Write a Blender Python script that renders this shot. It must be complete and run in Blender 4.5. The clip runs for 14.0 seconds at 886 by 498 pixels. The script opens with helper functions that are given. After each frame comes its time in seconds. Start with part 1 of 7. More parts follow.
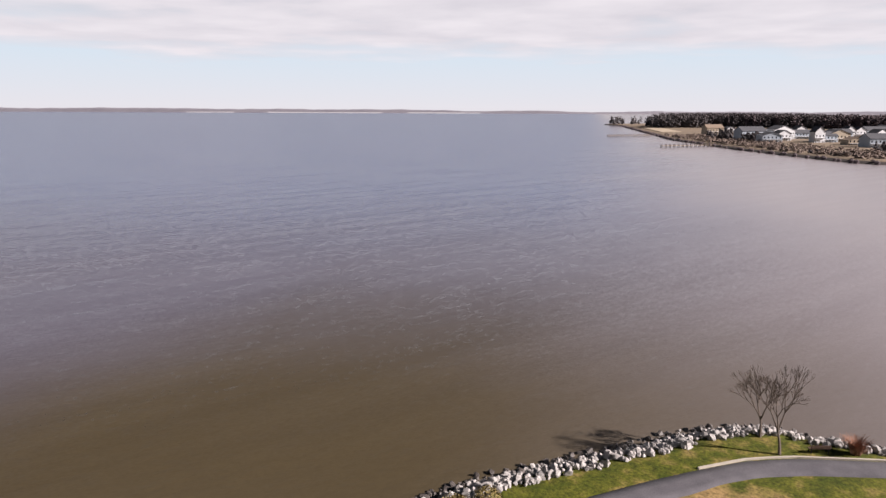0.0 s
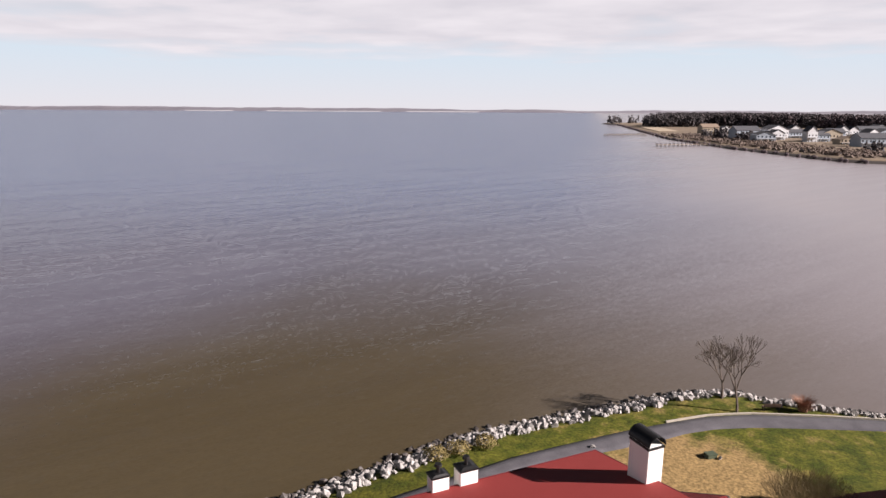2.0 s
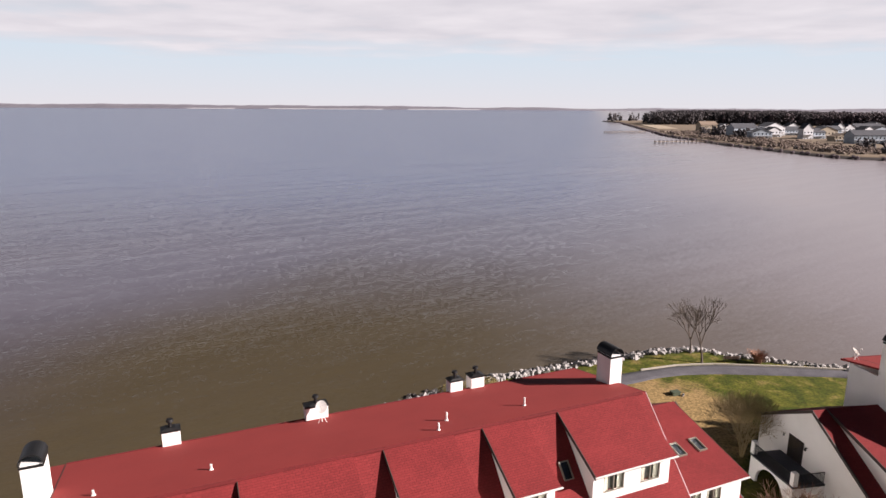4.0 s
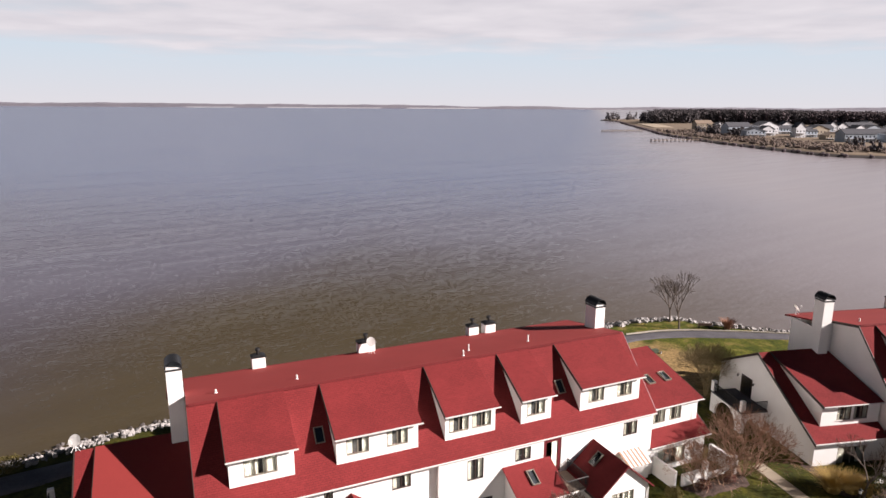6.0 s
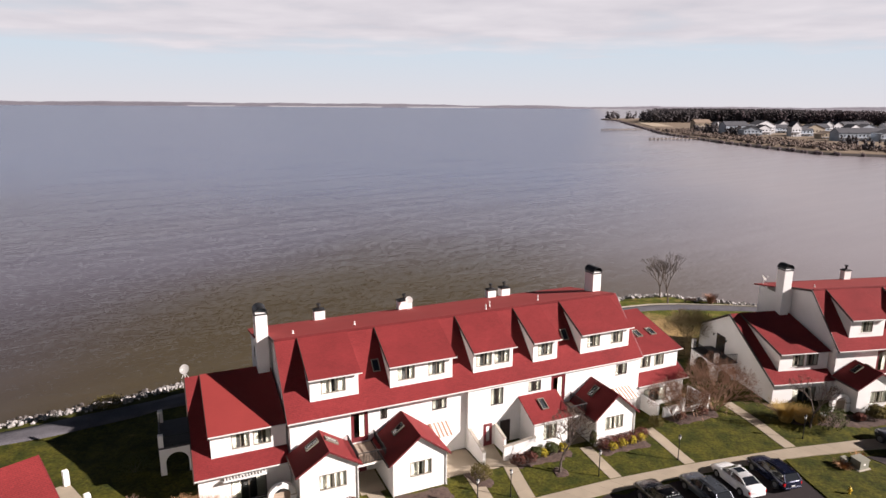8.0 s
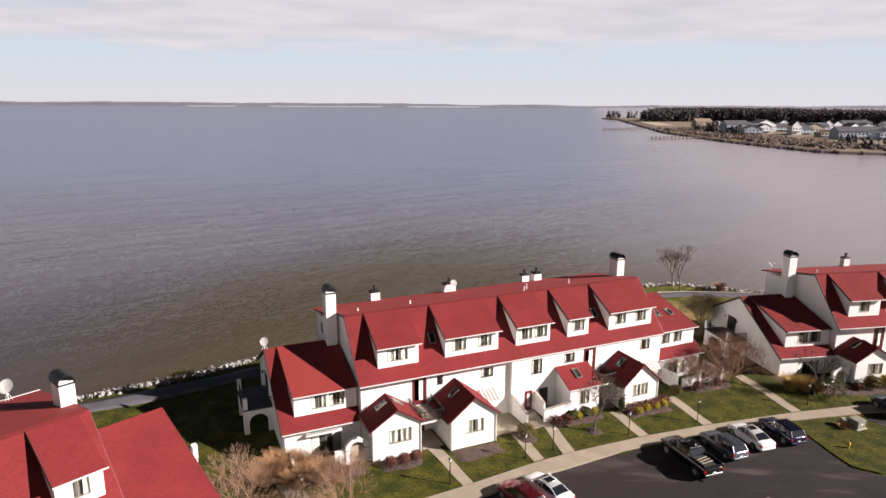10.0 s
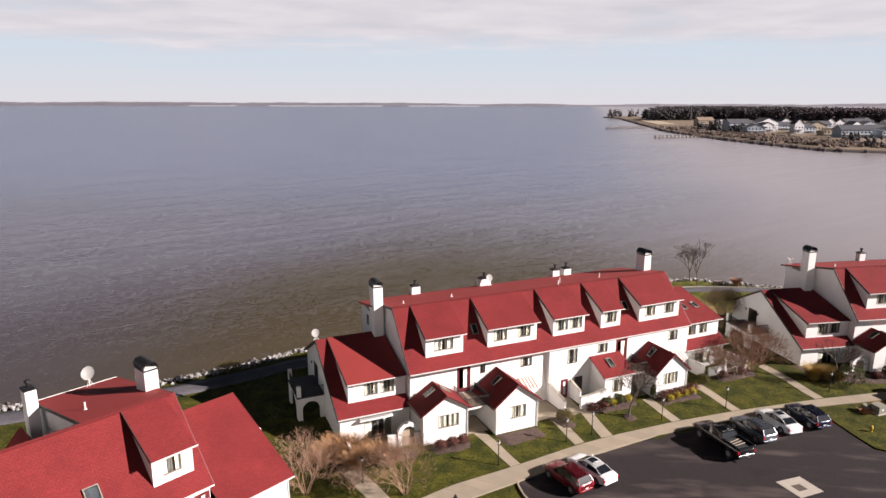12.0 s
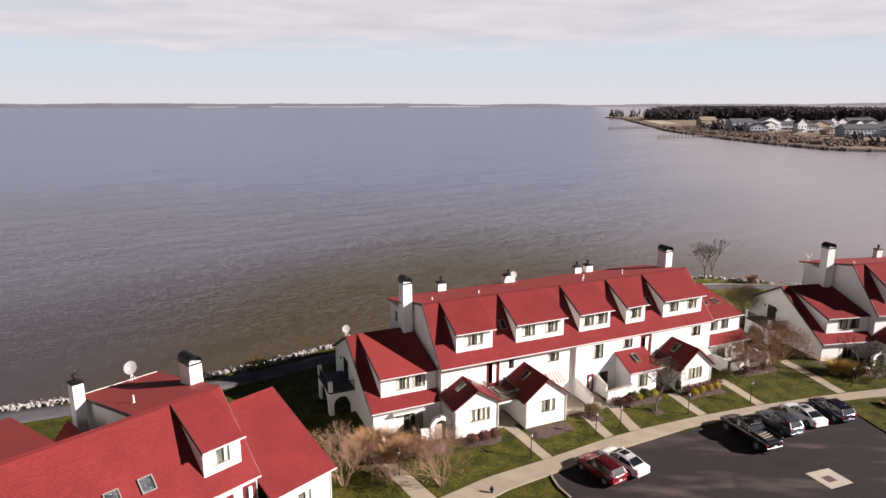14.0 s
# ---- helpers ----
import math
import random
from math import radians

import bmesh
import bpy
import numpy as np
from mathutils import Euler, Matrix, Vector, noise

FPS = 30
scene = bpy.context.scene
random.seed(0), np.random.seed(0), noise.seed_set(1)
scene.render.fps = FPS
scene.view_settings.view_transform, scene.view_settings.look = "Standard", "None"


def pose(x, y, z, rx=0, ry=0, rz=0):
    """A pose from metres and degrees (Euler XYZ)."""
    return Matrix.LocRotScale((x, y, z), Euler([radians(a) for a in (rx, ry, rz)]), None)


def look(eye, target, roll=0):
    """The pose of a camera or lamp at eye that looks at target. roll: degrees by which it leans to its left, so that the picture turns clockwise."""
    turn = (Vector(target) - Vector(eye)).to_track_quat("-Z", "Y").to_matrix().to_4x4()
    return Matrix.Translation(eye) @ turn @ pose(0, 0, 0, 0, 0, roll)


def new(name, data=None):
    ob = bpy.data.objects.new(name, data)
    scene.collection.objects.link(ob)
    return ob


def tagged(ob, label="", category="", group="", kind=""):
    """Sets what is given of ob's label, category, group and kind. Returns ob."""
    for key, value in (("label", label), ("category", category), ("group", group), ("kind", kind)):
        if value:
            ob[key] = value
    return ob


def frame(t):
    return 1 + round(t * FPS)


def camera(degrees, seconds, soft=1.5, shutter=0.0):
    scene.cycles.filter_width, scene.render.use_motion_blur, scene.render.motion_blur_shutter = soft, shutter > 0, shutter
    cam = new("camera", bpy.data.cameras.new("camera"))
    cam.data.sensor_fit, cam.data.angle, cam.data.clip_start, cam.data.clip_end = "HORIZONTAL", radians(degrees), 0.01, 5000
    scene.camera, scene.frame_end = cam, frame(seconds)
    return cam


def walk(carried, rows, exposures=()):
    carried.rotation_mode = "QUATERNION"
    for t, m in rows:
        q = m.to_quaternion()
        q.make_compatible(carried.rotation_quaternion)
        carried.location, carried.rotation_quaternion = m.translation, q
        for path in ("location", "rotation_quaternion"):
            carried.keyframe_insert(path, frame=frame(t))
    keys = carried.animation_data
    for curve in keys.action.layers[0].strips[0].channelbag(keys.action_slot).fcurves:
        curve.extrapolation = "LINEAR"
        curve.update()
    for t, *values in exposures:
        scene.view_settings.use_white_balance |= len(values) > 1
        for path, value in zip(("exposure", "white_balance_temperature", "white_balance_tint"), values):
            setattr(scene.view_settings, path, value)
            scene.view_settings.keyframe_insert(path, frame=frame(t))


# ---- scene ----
cam = camera(69.51, 14.0)
PATH = [
    (0, (-0.393, 32.587, 31.992), (-0.574, 34.531, 31.562), 0.17),
    (0.5, (-0.283, 30.530, 32.335), (-0.463, 32.474, 31.904), 0.19),
    (1, (-0.222, 28.081, 32.465), (-0.399, 30.025, 32.033), 0.19),
    (1.5, (-0.177, 25.574, 32.545), (-0.354, 27.519, 32.112), 0.22),
    (2, (-0.142, 22.974, 32.604), (-0.318, 24.918, 32.170), 0.26),
    (2.5, (-0.124, 20.004, 32.550), (-0.299, 21.948, 32.114), 0.29),
    (3, (-0.051, 16.798, 32.488), (-0.227, 18.741, 32.051), 0.31),
    (3.2, (-0.009, 15.460, 32.488), (-0.187, 17.404, 32.050), 0.32),
    (5.3, (-0.541, 1.450, 32.828), (-0.721, 3.392, 32.385), 0.22),
    (5.5, (-0.679, 0.147, 32.868), (-0.856, 2.089, 32.425), 0.22),
    (6, (-0.932, -3.193, 32.927), (-1.107, -1.251, 32.483), 0.27),
    (6.5, (-1.176, -6.616, 32.932), (-1.351, -4.674, 32.486), 0.31),
    (7, (-1.413, -9.784, 33.098), (-1.588, -7.843, 32.651), 0.33),
    (7.5, (-1.743, -13.125, 33.058), (-1.918, -11.184, 32.611), 0.35),
    (8, (-2.506, -16.233, 33.137), (-2.681, -14.291, 32.690), 0.33),
    (8.5, (-3.444, -18.917, 33.324), (-3.618, -16.975, 32.877), 0.29),
    (9, (-4.480, -21.255, 33.410), (-4.655, -19.314, 32.963), 0.26),
    (11.3, (-9.634, -27.697, 33.918), (-9.808, -25.756, 33.468), 0.10),
    (11.5, (-10.030, -28.046, 33.961), (-10.205, -26.105, 33.511), 0.09),
    (12, (-10.991, -28.731, 33.995), (-11.166, -26.790, 33.544), 0.02),
    (12.5, (-11.932, -29.284, 33.958), (-12.108, -27.343, 33.508), -0.04),
    (13, (-12.794, -29.737, 33.951), (-12.971, -27.796, 33.501), -0.11),
    (13.5, (-13.584, -30.049, 33.890), (-13.762, -28.109, 33.440), -0.15),
    (14, (-13.994, -30.045, 33.818), (-14.171, -28.105, 33.369), -0.15),
]
walk(cam, [(t, look(eye, target, roll)) for t, eye, target, roll in PATH], [(0, 0.98, 6500, 20), (3.2, 0.96, 6500, 20), (7.5, 0.86, 6500, 20), (14, 0.86, 6500, 20)])

# ---- world, sun, exposure ----
SUN_UP, SUN_AZ = radians(27.5), radians(-7.0)
SUN_DIR = Vector((math.cos(SUN_AZ) * math.cos(SUN_UP), math.sin(SUN_AZ) * math.cos(SUN_UP), math.sin(SUN_UP)))
world = bpy.data.worlds.new("sky")
scene.world = world
world.use_nodes = True
wn, wl = world.node_tree.nodes, world.node_tree.links
wn.clear()
sky = wn.new("ShaderNodeTexSky")
sky.sky_type = "NISHITA"
sky.sun_disc = False
sky.sun_elevation = SUN_UP
sky.sun_rotation = math.atan2(SUN_DIR.x, SUN_DIR.y)
sky.altitude, sky.air_density, sky.dust_density, sky.ozone_density = 0, 1.0, 0.4, 2.0
wout = wn.new("ShaderNodeOutputWorld")
wbg = wn.new("ShaderNodeBackground")
wbg.inputs["Strength"].default_value = 1.0
# broken stratus over the clear strip at the horizon: a flat cloud deck seen from below
wco, wsep = wn.new("ShaderNodeTexCoord"), wn.new("ShaderNodeSeparateXYZ")
wl.new(wco.outputs["Generated"], wsep.inputs[0])


def wmath(op, a, b=None, clamp=False):
    m = wn.new("ShaderNodeMath")
    m.operation, m.use_clamp = op, clamp
    for i, v in enumerate((a, b)):
        if v is None:
            continue
        if isinstance(v, (int, float)):
            m.inputs[i].default_value = v
        else:
            wl.new(v, m.inputs[i])
    return m.outputs[0]


up = wmath("ADD", wmath("MAXIMUM", wsep.outputs["Z"], 0.0), 0.04)
cx, cy = wmath("DIVIDE", wsep.outputs["X"], up), wmath("DIVIDE", wsep.outputs["Y"], up)
ccomb = wn.new("ShaderNodeCombineXYZ")
wl.new(cx, ccomb.inputs[0])
wl.new(cy, ccomb.inputs[1])
deck, wisp = wn.new("ShaderNodeTexNoise"), wn.new("ShaderNodeTexNoise")
deck.inputs["Scale"].default_value, deck.inputs["Detail"].default_value = 0.30, 8
wisp.inputs["Scale"].default_value, wisp.inputs["Detail"].default_value = 1.1, 8
wl.new(ccomb.outputs[0], deck.inputs["Vector"])
wl.new(ccomb.outputs[0], wisp.inputs["Vector"])
edge = wn.new("ShaderNodeMapRange")
edge.inputs["From Min"].default_value, edge.inputs["From Max"].default_value = 0.044, 0.098
edge.inputs["To Min"].default_value, edge.inputs["To Max"].default_value = -0.42, 0.30
wl.new(wsep.outputs["Z"], edge.inputs["Value"])
thin = wn.new("ShaderNodeMapRange")
thin.inputs["From Min"].default_value, thin.inputs["From Max"].default_value = 0.16, 0.25
thin.inputs["To Min"].default_value, thin.inputs["To Max"].default_value = 0.0, -0.9
wl.new(wsep.outputs["Z"], thin.inputs["Value"])
cover = wmath("ADD", wmath("ADD", wmath("ADD", deck.outputs["Fac"], edge.outputs[0]), thin.outputs[0]), wmath("MULTIPLY", wmath("SUBTRACT", wisp.outputs["Fac"], 0.5), 0.55))
cfac = wn.new("ShaderNodeMapRange")
cfac.inputs["From Min"].default_value, cfac.inputs["From Max"].default_value = 0.40, 0.72
wl.new(cover, cfac.inputs["Value"])
ctone = wn.new("ShaderNodeMix")
ctone.data_type = "RGBA"
ctone.inputs["A"].default_value, ctone.inputs["B"].default_value = (0.345, 0.349, 0.360, 1), (0.416, 0.417, 0.419, 1)
puff = wn.new("ShaderNodeMapRange")
puff.inputs["From Min"].default_value, puff.inputs["From Max"].default_value = 0.32, 0.68
wl.new(wisp.outputs["Fac"], puff.inputs["Value"])
wl.new(puff.outputs[0], ctone.inputs["Factor"])
clear = wn.new("ShaderNodeVectorMath")
clear.operation = "SCALE"
clear.inputs["Scale"].default_value = 0.0085
wl.new(sky.outputs[0], clear.inputs[0])
# thin haze that whitens the last degrees above the water
haze = wn.new("ShaderNodeMapRange")
haze.inputs["From Min"].default_value, haze.inputs["From Max"].default_value = 0.11, 0.24
haze.inputs["To Min"].default_value, haze.inputs["To Max"].default_value = 0.97, 0.0
wl.new(wsep.outputs["Z"], haze.inputs["Value"])
hmix = wn.new("ShaderNodeMix")
hmix.data_type = "RGBA"
low = wn.new("ShaderNodeMapRange")
low.inputs["From Min"].default_value, low.inputs["From Max"].default_value = 0.0, 0.075
wl.new(wsep.outputs["Z"], low.inputs["Value"])
band = wn.new("ShaderNodeMix")
band.data_type = "RGBA"
band.inputs["A"].default_value, band.inputs["B"].default_value = (0.402, 0.414, 0.418, 1), (0.345, 0.414, 0.442, 1)
wl.new(low.outputs[0], band.inputs["Factor"])
wl.new(band.outputs["Result"], hmix.inputs["B"])
wl.new(haze.outputs[0], hmix.inputs["Factor"])
wl.new(clear.outputs[0], hmix.inputs["A"])
smix = wn.new("ShaderNodeMix")
smix.data_type = "RGBA"
wl.new(cfac.outputs[0], smix.inputs["Factor"])
wl.new(hmix.outputs["Result"], smix.inputs["A"])
wl.new(ctone.outputs["Result"], smix.inputs["B"])
wl.new(smix.outputs["Result"], wbg.inputs["Color"])
wl.new(wbg.outputs[0], wout.inputs["Surface"])
sun = new("sun", bpy.data.lights.new("sun", "SUN"))
sun.data.energy, sun.data.angle, sun.data.color = 5.5, radians(0.6), (1.0, 0.95, 0.87)
sun.matrix_world = look((0, 0, 200), Vector((0, 0, 200)) - SUN_DIR)


# ---- materials ----
def shader(name):
    m = bpy.data.materials.new(name)
    m.use_nodes = True
    n = m.node_tree.nodes
    return m, n, m.node_tree.links, n["Principled BSDF"]


def surface(name, a, b, rough=0.8, scale=3.0, fine=40.0, bump=0.15, metal=0.0, spec=0.5, stain=None, random_tint=0.0, detail=6.0):
    """A surface that wanders between colours a and b at two scales, with fine relief."""
    m, n, l, p = shader(name)
    co = n.new("ShaderNodeTexCoord")
    big, small = n.new("ShaderNodeTexNoise"), n.new("ShaderNodeTexNoise")
    big.inputs["Scale"].default_value, big.inputs["Detail"].default_value = scale, detail
    small.inputs["Scale"].default_value, small.inputs["Detail"].default_value = fine, 4
    mix = n.new("ShaderNodeMix")
    mix.data_type = "RGBA"
    mix.inputs["A"].default_value, mix.inputs["B"].default_value = (*a, 1), (*b, 1)
    add = n.new("ShaderNodeMath")
    add.operation = "MULTIPLY_ADD"
    add.inputs[1].default_value, add.inputs[2].default_value = 0.5, -0.0
    sumn = n.new("ShaderNodeMath")
    sumn.operation = "MULTIPLY_ADD"
    sumn.inputs[1].default_value = 0.5
    for t in (big, small):
        l.new(co.outputs["Object"], t.inputs["Vector"])
    l.new(big.outputs["Fac"], add.inputs[0])
    l.new(small.outputs["Fac"], sumn.inputs[0])
    l.new(add.outputs[0], sumn.inputs[2])
    ramp = n.new("ShaderNodeMapRange")
    ramp.inputs["From Min"].default_value, ramp.inputs["From Max"].default_value = 0.35, 0.65
    l.new(sumn.outputs[0], ramp.inputs["Value"])
    l.new(ramp.outputs[0], mix.inputs["Factor"])
    out = mix.outputs["Result"]
    if random_tint:
        info, hsv, mr = n.new("ShaderNodeObjectInfo"), n.new("ShaderNodeHueSaturation"), n.new("ShaderNodeMapRange")
        mr.inputs["To Min"].default_value, mr.inputs["To Max"].default_value = 1 - random_tint, 1 + random_tint
        l.new(info.outputs["Random"], mr.inputs["Value"])
        l.new(mr.outputs[0], hsv.inputs["Value"])
        l.new(out, hsv.inputs["Color"])
        out = hsv.outputs["Color"]
    l.new(out, p.inputs["Base Color"])
    p.inputs["Roughness"].default_value, p.inputs["Metallic"].default_value = rough, metal
    p.inputs["Specular IOR Level"].default_value = spec
    if bump:
        bp = n.new("ShaderNodeBump")
        bp.inputs["Strength"].default_value, bp.inputs["Distance"].default_value = bump, 0.05
        l.new(small.outputs["Fac"], bp.inputs["Height"])
        l.new(bp.outputs[0], p.inputs["Normal"])
    return m


def shingle_material(name, a, b):
    """Three-tab asphalt shingles: courses and staggered tabs with granule grain."""
    m, n, l, p = shader(name)
    co, mp = n.new("ShaderNodeUVMap"), n.new("ShaderNodeTexBrick")
    mp.inputs["Scale"].default_value = 1.0
    mp.inputs["Brick Width"].default_value, mp.inputs["Row Height"].default_value = 0.32, 0.16
    mp.inputs["Mortar Size"].default_value = 0.012
    mp.inputs["Color1"].default_value, mp.inputs["Color2"].default_value = (*a, 1), (*b, 1)
    mp.inputs["Mortar"].default_value = (a[0] * 0.62, a[1] * 0.62, a[2] * 0.62, 1)
    l.new(co.outputs["UV"], mp.inputs["Vector"])
    oc, big, mid = n.new("ShaderNodeTexCoord"), n.new("ShaderNodeTexNoise"), n.new("ShaderNodeTexNoise")
    big.inputs["Scale"].default_value, big.inputs["Detail"].default_value = 0.35, 5
    mid.inputs["Scale"].default_value, mid.inputs["Detail"].default_value = 9, 3
    l.new(oc.outputs["Object"], big.inputs["Vector"])
    l.new(oc.outputs["Object"], mid.inputs["Vector"])
    hsv = n.new("ShaderNodeHueSaturation")
    mr = n.new("ShaderNodeMapRange")
    mr.inputs["From Min"].default_value, mr.inputs["From Max"].default_value = 0.3, 0.7
    mr.inputs["To Min"].default_value, mr.inputs["To Max"].default_value = 0.86, 1.12
    l.new(big.outputs["Fac"], mr.inputs["Value"])
    mr2 = n.new("ShaderNodeMapRange")
    mr2.inputs["From Min"].default_value, mr2.inputs["From Max"].default_value = 0.3, 0.7
    mr2.inputs["To Min"].default_value, mr2.inputs["To Max"].default_value = 0.88, 1.12
    l.new(mid.outputs["Fac"], mr2.inputs["Value"])
    mul = n.new("ShaderNodeMath")
    mul.operation = "MULTIPLY"
    l.new(mr.outputs[0], mul.inputs[0])
    l.new(mr2.outputs[0], mul.inputs[1])
    l.new(mul.outputs[0], hsv.inputs["Value"])
    l.new(mp.outputs["Color"], hsv.inputs["Color"])
    l.new(hsv.outputs["Color"], p.inputs["Base Color"])
    p.inputs["Roughness"].default_value = 0.9
    p.inputs["Specular IOR Level"].default_value = 0.25
    bp = n.new("ShaderNodeBump")
    bp.inputs["Strength"].default_value, bp.inputs["Distance"].default_value = 0.5, 0.02
    l.new(mp.outputs["Fac"], bp.inputs["Height"])
    bp.invert = True
    l.new(bp.outputs[0], p.inputs["Normal"])
    return m


def water_material():
    m, n, l, p = shader("bay_water")
    co, sep = n.new("ShaderNodeTexCoord"), n.new("ShaderNodeSeparateXYZ")
    l.new(co.outputs["Object"], sep.inputs[0])

    def op(kind, a, b=None, c=None, clamp=False):
        q = n.new("ShaderNodeMath")
        q.operation, q.use_clamp = kind, clamp
        for i, v in enumerate((a, b, c)):
            if v is None:
                continue
            if isinstance(v, (int, float)):
                q.inputs[i].default_value = v
            else:
                l.new(v, q.inputs[i])
        return q.outputs[0]

    def span(v, lo, hi):
        q = n.new("ShaderNodeMapRange")
        q.interpolation_type = "SMOOTHSTEP"
        q.inputs["From Min"].default_value, q.inputs["From Max"].default_value = lo, hi
        l.new(v, q.inputs["Value"])
        return q.outputs[0]

    def blend(f, a, b):
        q = n.new("ShaderNodeMix")
        q.data_type = "RGBA"
        l.new(f, q.inputs["Factor"])
        for s, v in (("A", a), ("B", b)):
            if isinstance(v, tuple):
                q.inputs[s].default_value = (*v, 1)
            else:
                l.new(v, q.inputs[s])
        return q.outputs["Result"]

    def wave(scale, detail, turn, squash):
        mp, t = n.new("ShaderNodeMapping"), n.new("ShaderNodeTexNoise")
        mp.vector_type = "TEXTURE"
        mp.inputs["Rotation"].default_value = (0, 0, radians(turn))
        mp.inputs["Scale"].default_value = (1 / squash, 1.0, 1.0)
        t.inputs["Scale"].default_value, t.inputs["Detail"].default_value = scale, detail
        l.new(co.outputs["Object"], mp.inputs["Vector"])
        l.new(mp.outputs[0], t.inputs["Vector"])
        return t.outputs["Fac"]

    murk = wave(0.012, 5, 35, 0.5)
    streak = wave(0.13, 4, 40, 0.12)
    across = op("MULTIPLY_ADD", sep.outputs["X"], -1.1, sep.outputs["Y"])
    grey_mix = op("MAXIMUM", span(op("MULTIPLY_ADD", murk, 50.0, across), 166, 236), span(op("MULTIPLY_ADD", murk, 50.0, sep.outputs["Y"]), 128, 198))
    grey_mix = op("MAXIMUM", grey_mix, span(op("MULTIPLY_ADD", murk, 40.0, op("MULTIPLY", sep.outputs["X"], -1.0)), 95, 160))
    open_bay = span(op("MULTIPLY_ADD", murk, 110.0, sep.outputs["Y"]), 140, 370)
    leftward = span(sep.outputs["X"], 30, -70)
    # sheltered water, smoother than the open bay; its pale sheen is painted into col
    sheen_line = op("MULTIPLY_ADD", sep.outputs["Y"], -0.13, sep.outputs["X"])
    sheen_zone = span(op("MULTIPLY_ADD", murk, 55.0, sheen_line), 4, 108)
    # violet-grey and far blue are reflected sky painted into the brown water's colour
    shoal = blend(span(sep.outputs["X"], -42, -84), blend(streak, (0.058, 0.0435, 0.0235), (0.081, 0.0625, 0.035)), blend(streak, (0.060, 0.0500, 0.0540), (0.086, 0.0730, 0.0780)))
    middle = blend(leftward, blend(streak, (0.118, 0.106, 0.114), (0.152, 0.138, 0.148)), blend(streak, (0.098, 0.088, 0.108), (0.128, 0.116, 0.138)))
    col = blend(open_bay, blend(grey_mix, shoal, middle), blend(streak, (0.090, 0.106, 0.174), (0.116, 0.134, 0.212)))
    col = blend(sheen_zone, col, blend(streak, (0.252, 0.222, 0.230), (0.288, 0.256, 0.262)))
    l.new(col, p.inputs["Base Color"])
    p.inputs["IOR"].default_value = 1.33
    chop = op("MULTIPLY_ADD", span(sep.outputs["Y"], 180, 700), 0.6, 1.0)
    calm = op("MULTIPLY", chop, op("SUBTRACT", 1.0, op("MULTIPLY", sheen_zone, 0.72)))
    rough = op("MULTIPLY_ADD", streak, 0.08, 0.21)
    l.new(rough, p.inputs["Roughness"])
    total = None
    for scale, detail, turn, squash, amp in ((4.5, 2, 30, 0.5, 0.25), (1.7, 3, 34, 0.36, 0.17), (0.72, 3, 38, 0.22, 0.075), (0.19, 3, 42, 0.09, 0.055)):
        mp, t = n.new("ShaderNodeMapping"), n.new("ShaderNodeTexNoise")
        mp.vector_type = "TEXTURE"
        mp.inputs["Rotation"].default_value = (0, 0, radians(turn))
        mp.inputs["Scale"].default_value = (1 / squash, 1.0, 1.0)
        t.inputs["Scale"].default_value, t.inputs["Detail"].default_value = scale, detail
        l.new(co.outputs["Object"], mp.inputs["Vector"])
        l.new(mp.outputs[0], t.inputs["Vector"])
        q = n.new("ShaderNodeVectorMath")
        q.operation = "MULTIPLY_ADD"
        q.inputs[1].default_value = (amp * 0.8, amp * 1.3, 0)
        q.inputs[2].default_value = (-amp * 0.4, -amp * 0.65, 0)
        l.new(t.outputs["Color"], q.inputs[0])
        if total is None:
            total = q.outputs[0]
        else:
            s = n.new("ShaderNodeVectorMath")
            s.operation = "ADD"
            l.new(total, s.inputs[0])
            l.new(q.outputs[0], s.inputs[1])
            total = s.outputs[0]
    sc = n.new("ShaderNodeVectorMath")
    sc.operation = "SCALE"
    l.new(total, sc.inputs[0])
    l.new(calm, sc.inputs["Scale"])
    upn = n.new("ShaderNodeVectorMath")
    upn.operation = "ADD"
    upn.inputs[1].default_value = (0, 0, 1)
    l.new(sc.outputs[0], upn.inputs[0])
    nrm = n.new("ShaderNodeVectorMath")
    nrm.operation = "NORMALIZE"
    l.new(upn.outputs[0], nrm.inputs[0])
    prev = nrm.outputs[0]
    l.new(prev, p.inputs["Normal"])
    return m


def glass_material(name="window_glass"):
    m, n, l, p = shader(name)
    p.inputs["Base Color"].default_value = (0.85, 0.9, 0.9, 1)
    p.inputs["Transmission Weight"].default_value = 1.0
    p.inputs["Roughness"].default_value = 0.02
    p.inputs["IOR"].default_value = 1.45
    return m


def roll_material():
    """Smooth, sun-faded roll roofing on the low slopes."""
    return surface("faded_red_roll_roofing", (0.258, 0.034, 0.030), (0.222, 0.028, 0.025), 0.85, 0.35, 14, 0.05, spec=0.3)


REDROLL = roll_material()
RED = shingle_material("red_shingles", (0.194, 0.0232, 0.0235), (0.172, 0.0200, 0.0205))
WHITE = surface("white_stucco", (0.87, 0.85, 0.82), (0.79, 0.77, 0.74), 0.85, 0.6, 60, 0.12)
TRIM = surface("white_trim", (0.80, 0.79, 0.76), (0.72, 0.70, 0.67), 0.5, 2, 30, 0.02)
DARKTRIM = surface("dark_brown_trim", (0.045, 0.025, 0.02), (0.03, 0.018, 0.015), 0.6, 3, 40, 0.05)
FRAME = surface("tan_window_frame", (0.22, 0.19, 0.15), (0.17, 0.145, 0.115), 0.5, 3, 40, 0.02)
REDPAINT = surface("dark_red_paint", (0.16, 0.02, 0.025), (0.12, 0.018, 0.02), 0.45, 3, 40, 0.02)
